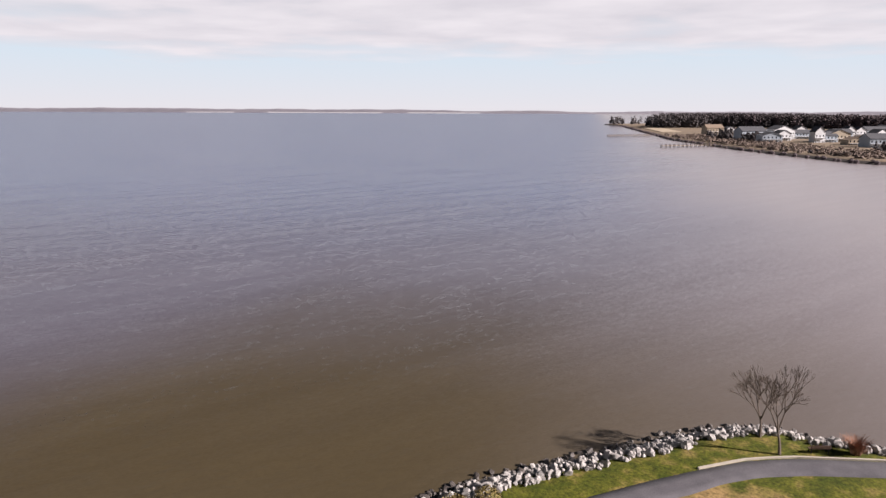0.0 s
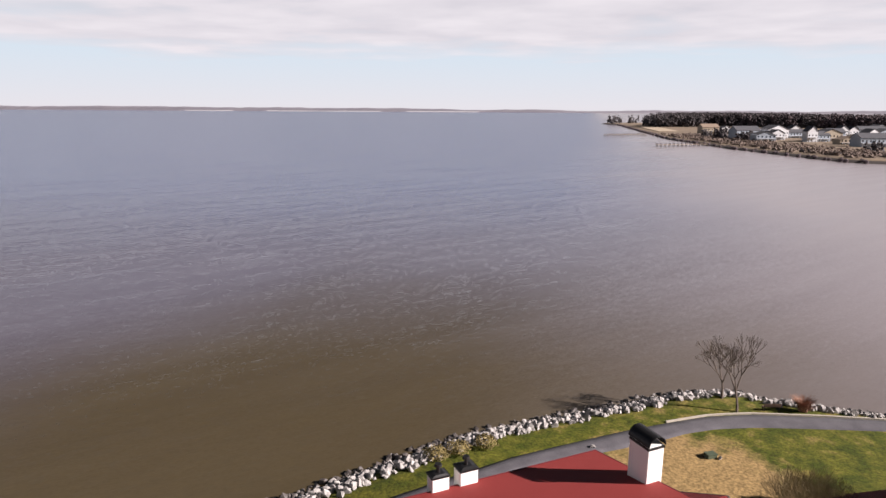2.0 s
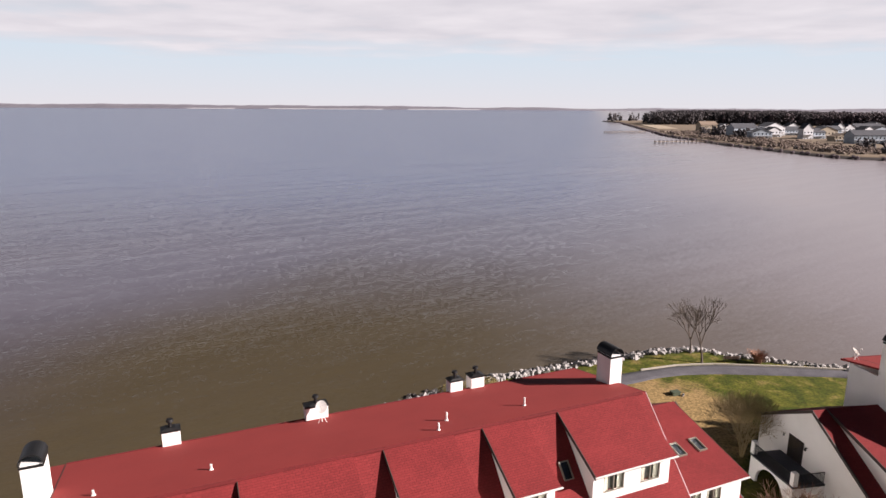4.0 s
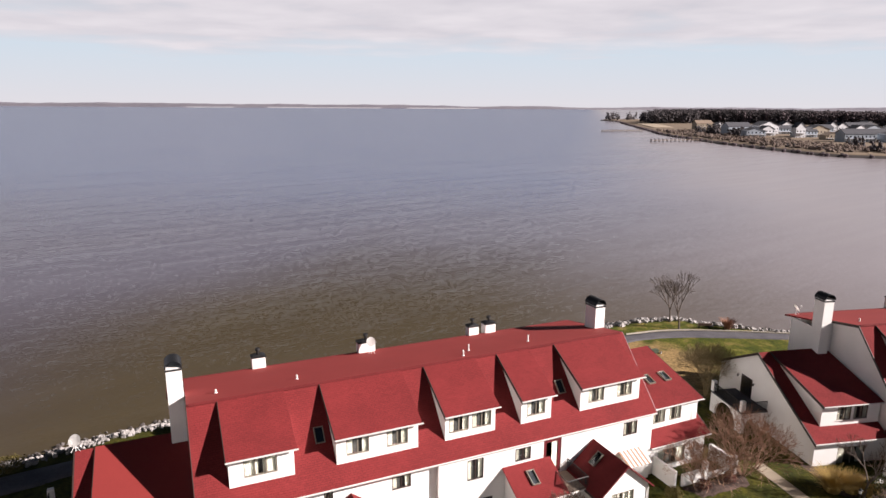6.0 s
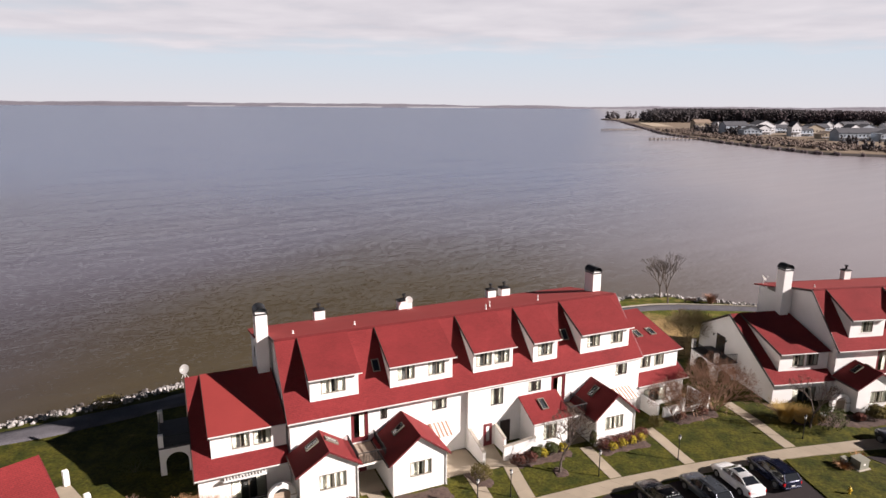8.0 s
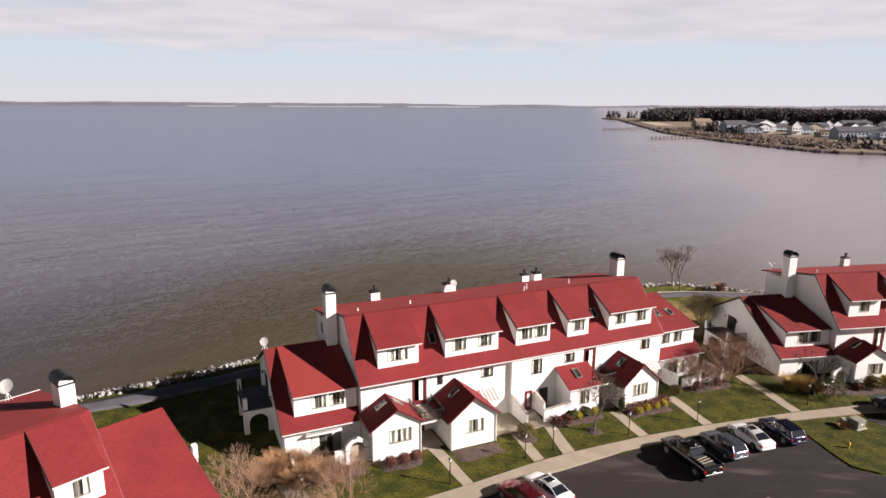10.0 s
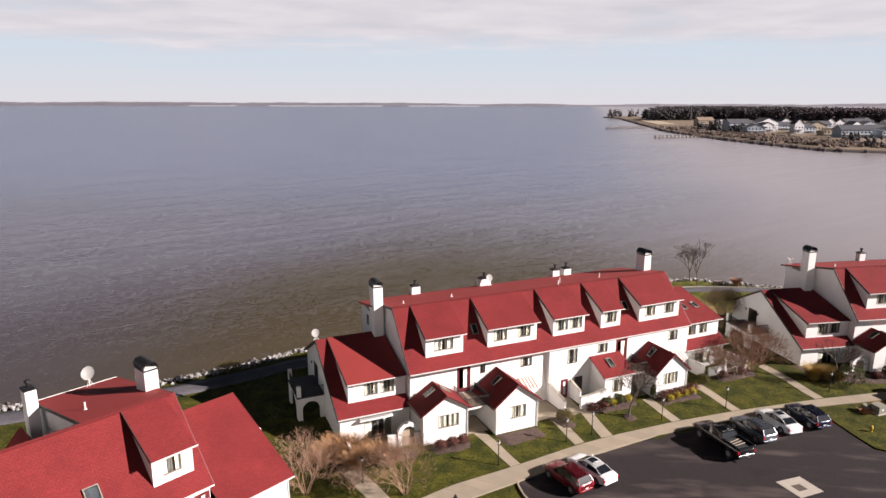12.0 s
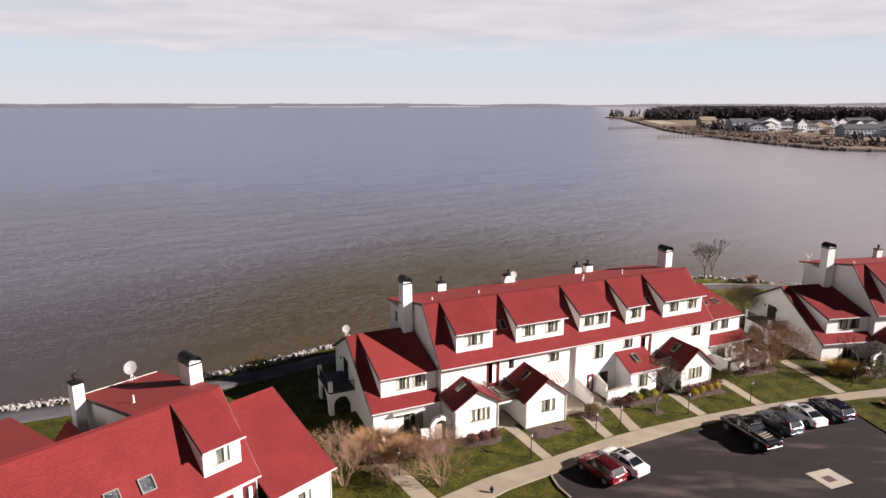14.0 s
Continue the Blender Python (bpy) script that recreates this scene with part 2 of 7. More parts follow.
BLACK = surface("black_metal", (0.02, 0.02, 0.022), (0.035, 0.033, 0.032), 0.45, 5, 60, 0.05, metal=0.6)
CURTAIN = surface("cream_curtain", (0.74, 0.69, 0.58), (0.6, 0.56, 0.47), 0.9, 4, 30, 0.1)
ROOM_SHADE = surface("room_shade_paint", (0.10, 0.095, 0.09), (0.06, 0.055, 0.05), 0.9, 2, 20, 0)
GLASS = glass_material()
SKYLIGHT_SHADE = surface("skylight_shade_paint", (0.016, 0.018, 0.022), (0.010, 0.011, 0.014), 0.9, 2, 20, 0)
# balcony floor colour is darkened for the shade that falls on it
SHADED_DECK = surface("shaded_deck", (0.055, 0.055, 0.062), (0.035, 0.035, 0.04), 0.7, 2, 30, 0.1)


def asphalt_material():
    """Dark asphalt with pale dusty patches, drifted sand streaks and fine cracks."""
    m, n, l, p = shader("worn_asphalt")
    co = n.new("ShaderNodeTexCoord")

    def tex(scale, detail, turn=0.0, squash=1.0):
        mp, t = n.new("ShaderNodeMapping"), n.new("ShaderNodeTexNoise")
        mp.inputs["Rotation"].default_value, mp.inputs["Scale"].default_value = (0, 0, radians(turn)), (squash, 1, 1)
        t.inputs["Scale"].default_value, t.inputs["Detail"].default_value = scale, detail
        l.new(co.outputs["Object"], mp.inputs["Vector"])
        l.new(mp.outputs[0], t.inputs["Vector"])
        return t.outputs["Fac"]

    def band(v, lo, hi):
        q = n.new("ShaderNodeMapRange")
        q.inputs["From Min"].default_value, q.inputs["From Max"].default_value = lo, hi
        l.new(v, q.inputs["Value"])
        return q.outputs[0]

    def over(f, a, b, amount=1.0):
        q = n.new("ShaderNodeMix")
        q.data_type = "RGBA"
        k = n.new("ShaderNodeMath")
        k.operation = "MULTIPLY"
        k.inputs[1].default_value = amount
        l.new(f, k.inputs[0])
        l.new(k.outputs[0], q.inputs["Factor"])
        for s, v in (("A", a), ("B", b)):
            if isinstance(v, tuple):
                q.inputs[s].default_value = (*v, 1)
            else:
                l.new(v, q.inputs[s])
        return q.outputs["Result"]

    grain = tex(9.0, 5)
    c = over(band(grain, 0.3, 0.7), (0.017, 0.0120, 0.0130), (0.029, 0.0210, 0.0220))
    c = over(band(tex(0.085, 7, 25, 0.5), 0.57, 0.74), c, (0.120, 0.090, 0.078), 0.8)
    c = over(band(tex(0.35, 6, -20, 0.25), 0.53, 0.68), c, (0.130, 0.100, 0.088), 0.6)
    c = over(band(tex(0.22, 2, 60, 1.0), 0.40, 0.30), c, (0.014, 0.010, 0.012), 0.6)
    l.new(c, p.inputs["Base Color"])
    p.inputs["Roughness"].default_value = 0.92
    p.inputs["Specular IOR Level"].default_value = 0.3
    bp = n.new("ShaderNodeBump")
    bp.inputs["Strength"].default_value, bp.inputs["Distance"].default_value = 0.25, 0.02
    l.new(grain, bp.inputs["Height"])
    l.new(bp.outputs[0], p.inputs["Normal"])
    return m


ASPHALT = asphalt_material()
PATHGREY = surface("path_asphalt", (0.058, 0.054, 0.062), (0.120, 0.112, 0.124), 0.95, 0.55, 9, 0.25)
CONCRETE = surface("sidewalk_concrete", (0.34, 0.28, 0.205), (0.275, 0.228, 0.168), 0.9, 0.8, 40, 0.1, random_tint=0.07)
KERB = surface("pale_kerb", (0.45, 0.40, 0.33), (0.36, 0.32, 0.27), 0.9, 1.5, 40, 0.1)
WETROCK = surface("wet_riprap_stone", (0.10, 0.085, 0.078), (0.05, 0.042, 0.038), 0.55, 1.2, 12, 0.5)
ROCK = surface("riprap_stone", (0.46, 0.43, 0.41), (0.25, 0.232, 0.225), 0.9, 1.2, 12, 0.5, random_tint=0.3)
MULCH = surface("mulch", (0.105, 0.066, 0.052), (0.042, 0.026, 0.021), 0.98, 2.5, 9, 1.0)
BARK = surface("grey_bark", (0.13, 0.10, 0.08), (0.08, 0.06, 0.05), 0.95, 3, 30, 0.4)
DECKWOOD = surface("weathered_deck_wood", (0.42, 0.33, 0.25), (0.32, 0.245, 0.185), 0.85, 2, 30, 0.2)
RUST = surface("tan_brown_canvas", (0.36, 0.22, 0.15), (0.30, 0.18, 0.12), 0.9, 3, 40, 0.05)
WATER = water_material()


def lawn_material():
    m, n, l, p = shader("lawn")
    co = n.new("ShaderNodeTexCoord")
    patch, mid, blade = n.new("ShaderNodeTexNoise"), n.new("ShaderNodeTexNoise"), n.new("ShaderNodeTexNoise")
    for t, s, d in ((patch, 0.07, 4), (mid, 0.6, 5), (blade, 4.0, 8)):
        t.inputs["Scale"].default_value, t.inputs["Detail"].default_value = s, d
        l.new(co.outputs["Object"], t.inputs["Vector"])
    g = n.new("ShaderNodeMix")
    g.data_type = "RGBA"
    g.inputs["A"].default_value, g.inputs["B"].default_value = (0.031, 0.037, 0.0035, 1), (0.080, 0.073, 0.008, 1)
    mr = n.new("ShaderNodeMapRange")
    mr.inputs["From Min"].default_value, mr.inputs["From Max"].default_value = 0.35, 0.65
    l.new(mid.outputs["Fac"], mr.inputs["Value"])
    l.new(mr.outputs[0], g.inputs["Factor"])
    s = n.new("ShaderNodeMix")
    s.data_type = "RGBA"
    s.inputs["B"].default_value = (0.30, 0.20, 0.085, 1)
    # dormant straw-coloured turf in a patch behind the houses
    sep = n.new("ShaderNodeVectorMath")
    sep.operation = "DISTANCE"
    sep.inputs[1].default_value = (17.5, 74.0, 0)
    l.new(co.outputs["Object"], sep.inputs[0])
    dry = n.new("ShaderNodeMapRange")
    dry.inputs["From Min"].default_value, dry.inputs["From Max"].default_value = 12.0, 5.0
    l.new(sep.outputs["Value"], dry.inputs["Value"])
    dadd = n.new("ShaderNodeMath")
    dadd.operation = "MULTIPLY_ADD"
    dadd.inputs[1].default_value = 1.4
    l.new(mid.outputs["Fac"], dadd.inputs[0])
    l.new(dry.outputs[0], dadd.inputs[2])
    ys = n.new("ShaderNodeSeparateXYZ")
    l.new(co.outputs["Object"], ys.inputs[0])
    bank = n.new("ShaderNodeMapRange")
    bank.inputs["From Min"].default_value, bank.inputs["From Max"].default_value = 70.0, 90.0
    bank.inputs["To Min"].default_value, bank.inputs["To Max"].default_value = 0.0, 0.24
    l.new(ys.outputs["Y"], bank.inputs["Value"])
    dsum = n.new("ShaderNodeMath")
    l.new(dadd.outputs[0], dsum.inputs[0])
    l.new(bank.outputs[0], dsum.inputs[1])
    dr = n.new("ShaderNodeMapRange")
    dr.inputs["From Min"].default_value, dr.inputs["From Max"].default_value = 0.95, 1.45
    l.new(dsum.outputs[0], dr.inputs["Value"])
    l.new(dr.outputs[0], s.inputs["Factor"])
    # lusher turf on the shore side
    lush, lg = n.new("ShaderNodeMapRange"), n.new("ShaderNodeMix")
    lush.inputs["From Min"].default_value, lush.inputs["From Max"].default_value = 66.0, 78.0
    l.new(ys.outputs["Y"], lush.inputs["Value"])
    lg.data_type = "RGBA"
    lc = n.new("ShaderNodeMix")
    lc.data_type = "RGBA"
    lc.inputs["A"].default_value, lc.inputs["B"].default_value = (0.048, 0.062, 0.005, 1), (0.122, 0.120, 0.014, 1)
    l.new(mr.outputs[0], lc.inputs["Factor"])
    l.new(lush.outputs[0], lg.inputs["Factor"])
    l.new(g.outputs["Result"], lg.inputs["A"])
    l.new(lc.outputs["Result"], lg.inputs["B"])
    l.new(lg.outputs["Result"], s.inputs["A"])
    hsv = n.new("ShaderNodeHueSaturation")
    br = n.new("ShaderNodeMapRange")
    br.inputs["From Min"].default_value, br.inputs["From Max"].default_value = 0.3, 0.7
    br.inputs["To Min"].default_value, br.inputs["To Max"].default_value = 0.45, 1.3
    l.new(blade.outputs["Fac"], br.inputs["Value"])
    l.new(br.outputs[0], hsv.inputs["Value"])
    l.new(s.outputs["Result"], hsv.inputs["Color"])
    l.new(hsv.outputs["Color"], p.inputs["Base Color"])
    p.inputs["Roughness"].default_value = 0.95
    p.inputs["Specular IOR Level"].default_value = 0.2
    bp = n.new("ShaderNodeBump")
    bp.inputs["Strength"].default_value, bp.inputs["Distance"].default_value = 0.6, 0.08
    l.new(blade.outputs["Fac"], bp.inputs["Height"])
    l.new(bp.outputs[0], p.inputs["Normal"])
    return m


GRASS = lawn_material()


# ---- building blocks ----
def mesh_of(name, bm, material):
    me = bpy.data.meshes.new(name)
    bmesh.ops.recalc_face_normals(bm, faces=bm.faces)
    bm.to_mesh(me)
    bm.free()
    me.materials.append(material)
    return me


def part(name, bm, material, parent=None, label=""):
    ob = new(name, mesh_of(name, bm, material))
    if parent is not None:
        ob.parent = parent
    if label:
        ob["label"] = label
    return ob


def shared(name, me, parent, m=None):
    ob = new(name, me)
    ob.parent = parent
    if m is not None:
        ob.matrix_basis = m
    return ob


def box(bm, x0, x1, y0, y1, z0, z1):
    v = [bm.verts.new(c) for c in ((x0, y0, z0), (x1, y0, z0), (x1, y1, z0), (x0, y1, z0), (x0, y0, z1), (x1, y0, z1), (x1, y1, z1), (x0, y1, z1))]
    for f in ((0, 3, 2, 1), (4, 5, 6, 7), (0, 1, 5, 4), (1, 2, 6, 5), (2, 3, 7, 6), (3, 0, 4, 7)):
        bm.faces.new([v[i] for i in f])
    return bm


def prism(bm, pts, way):
    """A solid from a flat outline (list of 3D points) pushed along way."""
    way = Vector(way)
    a = [bm.verts.new(p) for p in pts]
    b = [bm.verts.new(Vector(p) + way) for p in pts]
    bm.faces.new(a)
    bm.faces.new(b[::-1])
    n = len(pts)
    for i in range(n):
        bm.faces.new((a[i], a[(i + 1) % n], b[(i + 1) % n], b[i]))
    return bm


def slab(bm, a, b, c, d, thick):
    """A roof plane a-b (eave) c-d (top), with thickness below, UVs in metres along the courses."""
    a, b, c, d = (Vector(p) for p in (a, b, c, d))
    n = (b - a).cross(d - a).normalized()
    if n.z < 0:
        n = -n
    prism(bm, [a, b, c, d], -n * thick)
    return bm


def roof_part(name, quads, material, parent, thick=0.16, label=""):
    bm = bmesh.new()
    for q in quads:
        slab(bm, *q, thick)
    uv = bm.loops.layers.uv.new("UVMap")
    bm.normal_update()
    for f in bm.faces:
        n = f.normal
        along = Vector((0, 0, 1)).cross(n)
        along = along.normalized() if along.length > 0.05 else Vector((1, 0, 0))
        up = n.cross(along)
        for lp in f.loops:
            lp[uv].uv = (lp.vert.co.dot(along), lp.vert.co.dot(up))
    return part(name, bm, material, parent, label)


def tube(bm, p, q, r, r2=None, sides=8):
    """A tapered round bar from p to q."""
    p, q = Vector(p), Vector(q)
    r2 = r if r2 is None else r2
    w = (q - p).normalized()
    s = w.orthogonal().normalized()
    t = w.cross(s)
    a, b = [], []
    for i in range(sides):
        k = 2 * math.pi * i / sides
        o = s * math.cos(k) + t * math.sin(k)
        a.append(bm.verts.new(p + o * r))
        b.append(bm.verts.new(q + o * r2))
    for i in range(sides):
        j = (i + 1) % sides
        bm.faces.new((a[i], a[j], b[j], b[i]))
    bm.faces.new(a[::-1])
    bm.faces.new(b)
    return bm


def wall_panel(bm, x0, x1, z0, z1, y0, y1, holes=()):
    """A wall between y0 and y1 with rectangular openings (xa, xb, za, zb) cut right through."""
    xs = sorted({x0, x1, *[c for h in holes for c in h[:2]]})
    zs = sorted({z0, z1, *[c for h in holes for c in h[2:]]})
    xs, zs = [x for x in xs if x0 <= x <= x1], [z for z in zs if z0 <= z <= z1]
    grid = {}

    def vert(i, k, side):
        key = (i, k, side)
        if key not in grid:
            grid[key] = bm.verts.new((xs[i], (y0, y1)[side], zs[k]))
        return grid[key]

    def solid(i, k):
        if not (0 <= i < len(xs) - 1 and 0 <= k < len(zs) - 1):
            return False
        x, z = (xs[i] + xs[i + 1]) / 2, (zs[k] + zs[k + 1]) / 2
        return not any(h[0] < x < h[1] and h[2] < z < h[3] for h in holes)

    for i in range(len(xs) - 1):
        for k in range(len(zs) - 1):
            if not solid(i, k):
                continue
            for s in (0, 1):
                bm.faces.new((vert(i, k, s), vert(i + 1, k, s), vert(i + 1, k + 1, s), vert(i, k + 1, s)))
            for di, dk, e in ((-1, 0, ((i, k), (i, k + 1))), (1, 0, ((i + 1, k), (i + 1, k + 1))), (0, -1, ((i, k), (i + 1, k))), (0, 1, ((i, k + 1), (i + 1, k + 1)))):
                if not solid(i + di, k + dk):
                    (p, q), (r, s2) = e
                    bm.faces.new((vert(p, q, 0), vert(r, s2, 0), vert(r, s2, 1), vert(p, q, 1)))
    return bm


def window(parent, x0, x1, z0, z1, y, leaves=2, frame_mat=None, curtains=True, turn=None, label=""):
    """A sliding window in an opening whose outer face is at y (outside towards -y): frame, panes, curtains."""
    fm = frame_mat or FRAME
    m = turn or Matrix.Identity(4)

    def finish(ob):
        ob.matrix_basis = m
        return ob

    t = 0.07
    step = (x1 - x0) / leaves
    holes = [(x0 + i * step + (t if i == 0 else 0.045), x0 + (i + 1) * step - (t if i == leaves - 1 else 0.045), z0 + t, z1 - t) for i in range(leaves)]
    bm = bmesh.new()
    wall_panel(bm, x0, x1, z0, z1, y + 0.02, y + 0.12, holes)
    win = finish(part("window", bm, fm, parent, label))
    bm = bmesh.new()
    box(bm, x0 - 0.06, x1 + 0.06, y - 0.06, y + 0.02, z0 - 0.07, z0)
    part("sill", bm, TRIM, win)
    for i in range(leaves):
        a, b = x0 + i * step + (t if i == 0 else 0.045), x0 + (i + 1) * step - (t if i == leaves - 1 else 0.045)
        bm = bmesh.new()
        box(bm, a, b, y + 0.06, y + 0.072, z0 + t, z1 - t)
        pane = part("pane", bm, GLASS, win)
        pane.visible_shadow = False
    # dark sheet added behind the panes stands in for the room's shade
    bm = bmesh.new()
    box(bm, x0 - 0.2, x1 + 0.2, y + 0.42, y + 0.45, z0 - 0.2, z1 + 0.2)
    part("dark_backing", bm, ROOM_SHADE, win)
    if curtains:
        w = (x1 - x0) * (0.43 if leaves > 2 else 0.28)
        for a, b in ((x0 + 0.02, x0 + w), (x1 - w, x1 - 0.02)):
            bm = bmesh.new()
            k = 10
            cols = [[bm.verts.new((a + (b - a) * i / k, y + 0.16 + 0.03 * (i % 2), z)) for z in (z0 - 0.1, z1 + 0.1)] for i in range(k + 1)]
            for p, q in zip(cols, cols[1:]):
                bm.faces.new((p[0], q[0], q[1], p[1]))
            part("curtain", bm, CURTAIN, win)
    return win


def thing(name, m, label, category, group="", kind=""):
    ob = new(name)
    ob.empty_display_size = 0.3
    ob.matrix_basis = m
    return tagged(ob, label, category, group, kind)


# ---- townhouse rows ----
EAVE, BRK_V, BRK_Z, BACK_V, BACK_Z = 6.72, 5.0, 12.4, 13.6, 10.79
SLOPE = (BRK_Z - EAVE) / (BRK_V + 0.2)


def roof_z(v):
    return EAVE + SLOPE * (v + 0.2) if v < BRK_V else BRK_Z - (v - BRK_V) * (BRK_Z - BACK_Z) / (BACK_V - BRK_V)


def gutter(parent, x0, x1, y, z, material=None):
    bm = bmesh.new()
    prism(bm, [(x0, y, z - 0.095), (x0, y, z), (x0, y - 0.11, z), (x0, y - 0.095, z - 0.08)], (x1 - x0, 0, 0))
    return part("gutter", bm, material or TRIM, parent)


def downpipe(parent, x, y, z0, z1, run=0.5):
    bm = bmesh.new()
    tube(bm, (x, y, z1), (x, y, z0 + 0.25), 0.05)
    tube(bm, (x, y, z0 + 0.25), (x + run, y - run * 1.2, z0 + 0.04), 0.05)
    return part("downpipe", bm, TRIM, parent)


def rake(parent, pts, x, w=0.1, material=None):
    """Dark trim along a gable edge at x through (y, z) points."""
    bm = bmesh.new()
    for (y0, z0), (y1, z1) in zip(pts, pts[1:]):
        prism(bm, [(x, y0, z0 - 0.26), (x, y0, z0 + 0.012), (x, y1, z1 + 0.012), (x, y1, z1 - 0.26)], (w, 0, 0))
    return part("rake_trim", bm, material or DARKTRIM, parent)


def chimney(parent, x0, x1, y0, y1, z0, z1, hood=True):
    bm = bmesh.new()
    box(bm, x0, x1, y0, y1, z0, z1)
    bmesh.ops.bevel(bm, geom=bm.edges[:], offset=0.03, segments=1, affect="EDGES")
    ch = part("chimney", bm, WHITE, parent)
    xm, ym = (x0 + x1) / 2, (y0 + y1) / 2
    if hood:
        bm = bmesh.new()
        box(bm, x0 + 0.05, x1 - 0.05, y0 + 0.05, y1 - 0.05, z1 + 0.062, z1 + 0.16)
        part("flashing", bm, TRIM, ch)
        bm = bmesh.new()
        box(bm, x0 - 0.03, x1 + 0.03, y0 - 0.03, y1 + 0.03, z1 - 0.06, z1 + 0.06)
        # barrel hood, open at the ends
        r = (x1 - x0) / 2 + 0.05
        n = 14
        prev = None
        for i in range(n + 1):
            a = math.pi * i / n
            cur = []
            for rr in (r, r - 0.05):
                for y in (y0 - 0.08, y1 + 0.08):
                    cur.append(bm.verts.new((xm + rr * math.cos(a), y, z1 + 0.15 + rr * 0.95 * math.sin(a))))
            if prev:
                bm.faces.new((prev[0], prev[1], cur[1], cur[0]))
                bm.faces.new((prev[2], cur[2], cur[3], prev[3]))
                bm.faces.new((prev[0], cur[0], cur[2], prev[2]))
                bm.faces.new((prev[1], prev[3], cur[3], cur[1]))
            prev = cur
        part("cowl", bm, BLACK, ch, "black metal barrel-shaped chimney cowl")
    else:
        bm = bmesh.new()
        prism(bm, [(x0 - 0.05, y0 - 0.05, z1), (x1 + 0.05, y0 - 0.05, z1), (x1 + 0.05, y1 + 0.05, z1), (x0 - 0.05, y1 + 0.05, z1)], (0, 0, 0.10))
        s = 0.3
        lo = [bm.verts.new((x, y, z1 + 0.1)) for x, y in ((x0, y0), (x1, y0), (x1, y1), (x0, y1))]
        hi = [bm.verts.new((x, y, z1 + 0.2)) for x, y in ((xm - s, ym - s), (xm + s, ym - s), (xm + s, ym + s), (xm - s, ym + s))]
        for i in range(4):
            bm.faces.new((lo[i], lo[(i + 1) % 4], hi[(i + 1) % 4], hi[i]))
        bm.faces.new(hi)
        tube(bm, (xm, ym, z1 + 0.18), (xm, ym, z1 + 0.62), 0.12)
        tube(bm, (xm, ym, z1 + 0.58), (xm, ym, z1 + 0.74), 0.24, 0.20, 12)
        part("flue_cap", bm, BLACK, ch, "black metal flue cap")
    return ch


def dish(parent, x, y, z, r=0.42, aim=-35.0, rise=0.75):
    """A satellite dish on a bent mast."""
    bm = bmesh.new()
    tube(bm, (x, y - 0.1, z), (x, y, z + rise - 0.1), 0.03)
    tube(bm, (x + 0.3, y - 0.25, z), (x, y, z + rise * 0.6), 0.018)
    tube(bm, (x - 0.3, y - 0.25, z), (x, y, z + rise * 0.6), 0.018)
    mast = part("dish_mast", bm, TRIM, parent)
    bm = bmesh.new()
    rings = []
    n = 20
    m = pose(x, y, z + rise, 55, 0, aim)
    for k in range(5):
        rr = r * k / 4
        rings.append([bm.verts.new(m @ Vector((rr * math.cos(2 * math.pi * i / n), rr * 1.1 * math.sin(2 * math.pi * i / n), 0.35 * rr * rr))) for i in range(n)] if k else [bm.verts.new(m @ Vector((0, 0, 0)))])
    for k in range(1, 5):
        for i in range(n):
            j = (i + 1) % n
            if k == 1:
                bm.faces.new((rings[0][0], rings[1][i], rings[1][j]))
            else:
                bm.faces.new((rings[k - 1][i], rings[k][i], rings[k][j], rings[k - 1][j]))
    bmesh.ops.solidify(bm, geom=bm.faces[:], thickness=0.02)
    part("reflector", bm, TRIM, mast)
    bm = bmesh.new()
    tube(bm, m @ Vector((0, -r, 0.05)), m @ Vector((0, -0.1, 0.55)), 0.012)
    box(bm, *(c for lo in (m @ Vector((0, -0.1, 0.55)),) for c in (lo.x - 0.05, lo.x + 0.05, lo.y - 0.05, lo.y + 0.05, lo.z - 0.04, lo.z + 0.04)))
    part("feed_arm", bm, TRIM, mast)
    return mast


def dormer(parent, u0, u1, wins, vf=0.85, ztop=10.15, leaves=2):
    """A shed dormer on the steep roof, with windows at (from, to) offsets along its front."""
    zb = roof_z(vf) - 0.15
    holes = [(u0 + a, u0 + b, ztop - 1.74, ztop - 0.38) for a, b in wins]
    bm = bmesh.new()
    wall_panel(bm, u0, u1, zb, ztop, vf, vf + 0.16, holes)
    d = part("dormer", bm, WHITE, parent)
    for u in (u0, u1 - 0.14):
        bm = bmesh.new()
        prism(bm, [(u, vf + 0.162, roof_z(vf + 0.16) - 0.12), (u, vf + 0.162, ztop), (u, 4.9, 12.25), (u, 4.9, 12.1)], (0.14, 0, 0))
        part("cheek", bm, WHITE, d)
    q = [((u0 - 0.16, vf - 0.42, ztop - 0.09), (u1 + 0.16, vf - 0.42, ztop - 0.09), (u1 + 0.16, BRK_V + 0.1, BRK_Z + 0.06), (u0 - 0.16, BRK_V + 0.1, BRK_Z + 0.06))]
    roof_part("dormer_roof", q, RED, d, 0.13)
    gutter(d, u0 - 0.2, u1 + 0.25, vf - 0.42, ztop - 0.12)
    rake(d, [(vf - 0.42, ztop - 0.09), (BRK_V, BRK_Z + 0.03)], u0 - 0.19, 0.05)
    for h in holes:
        window(parent, *h, vf, leaves)
    return d


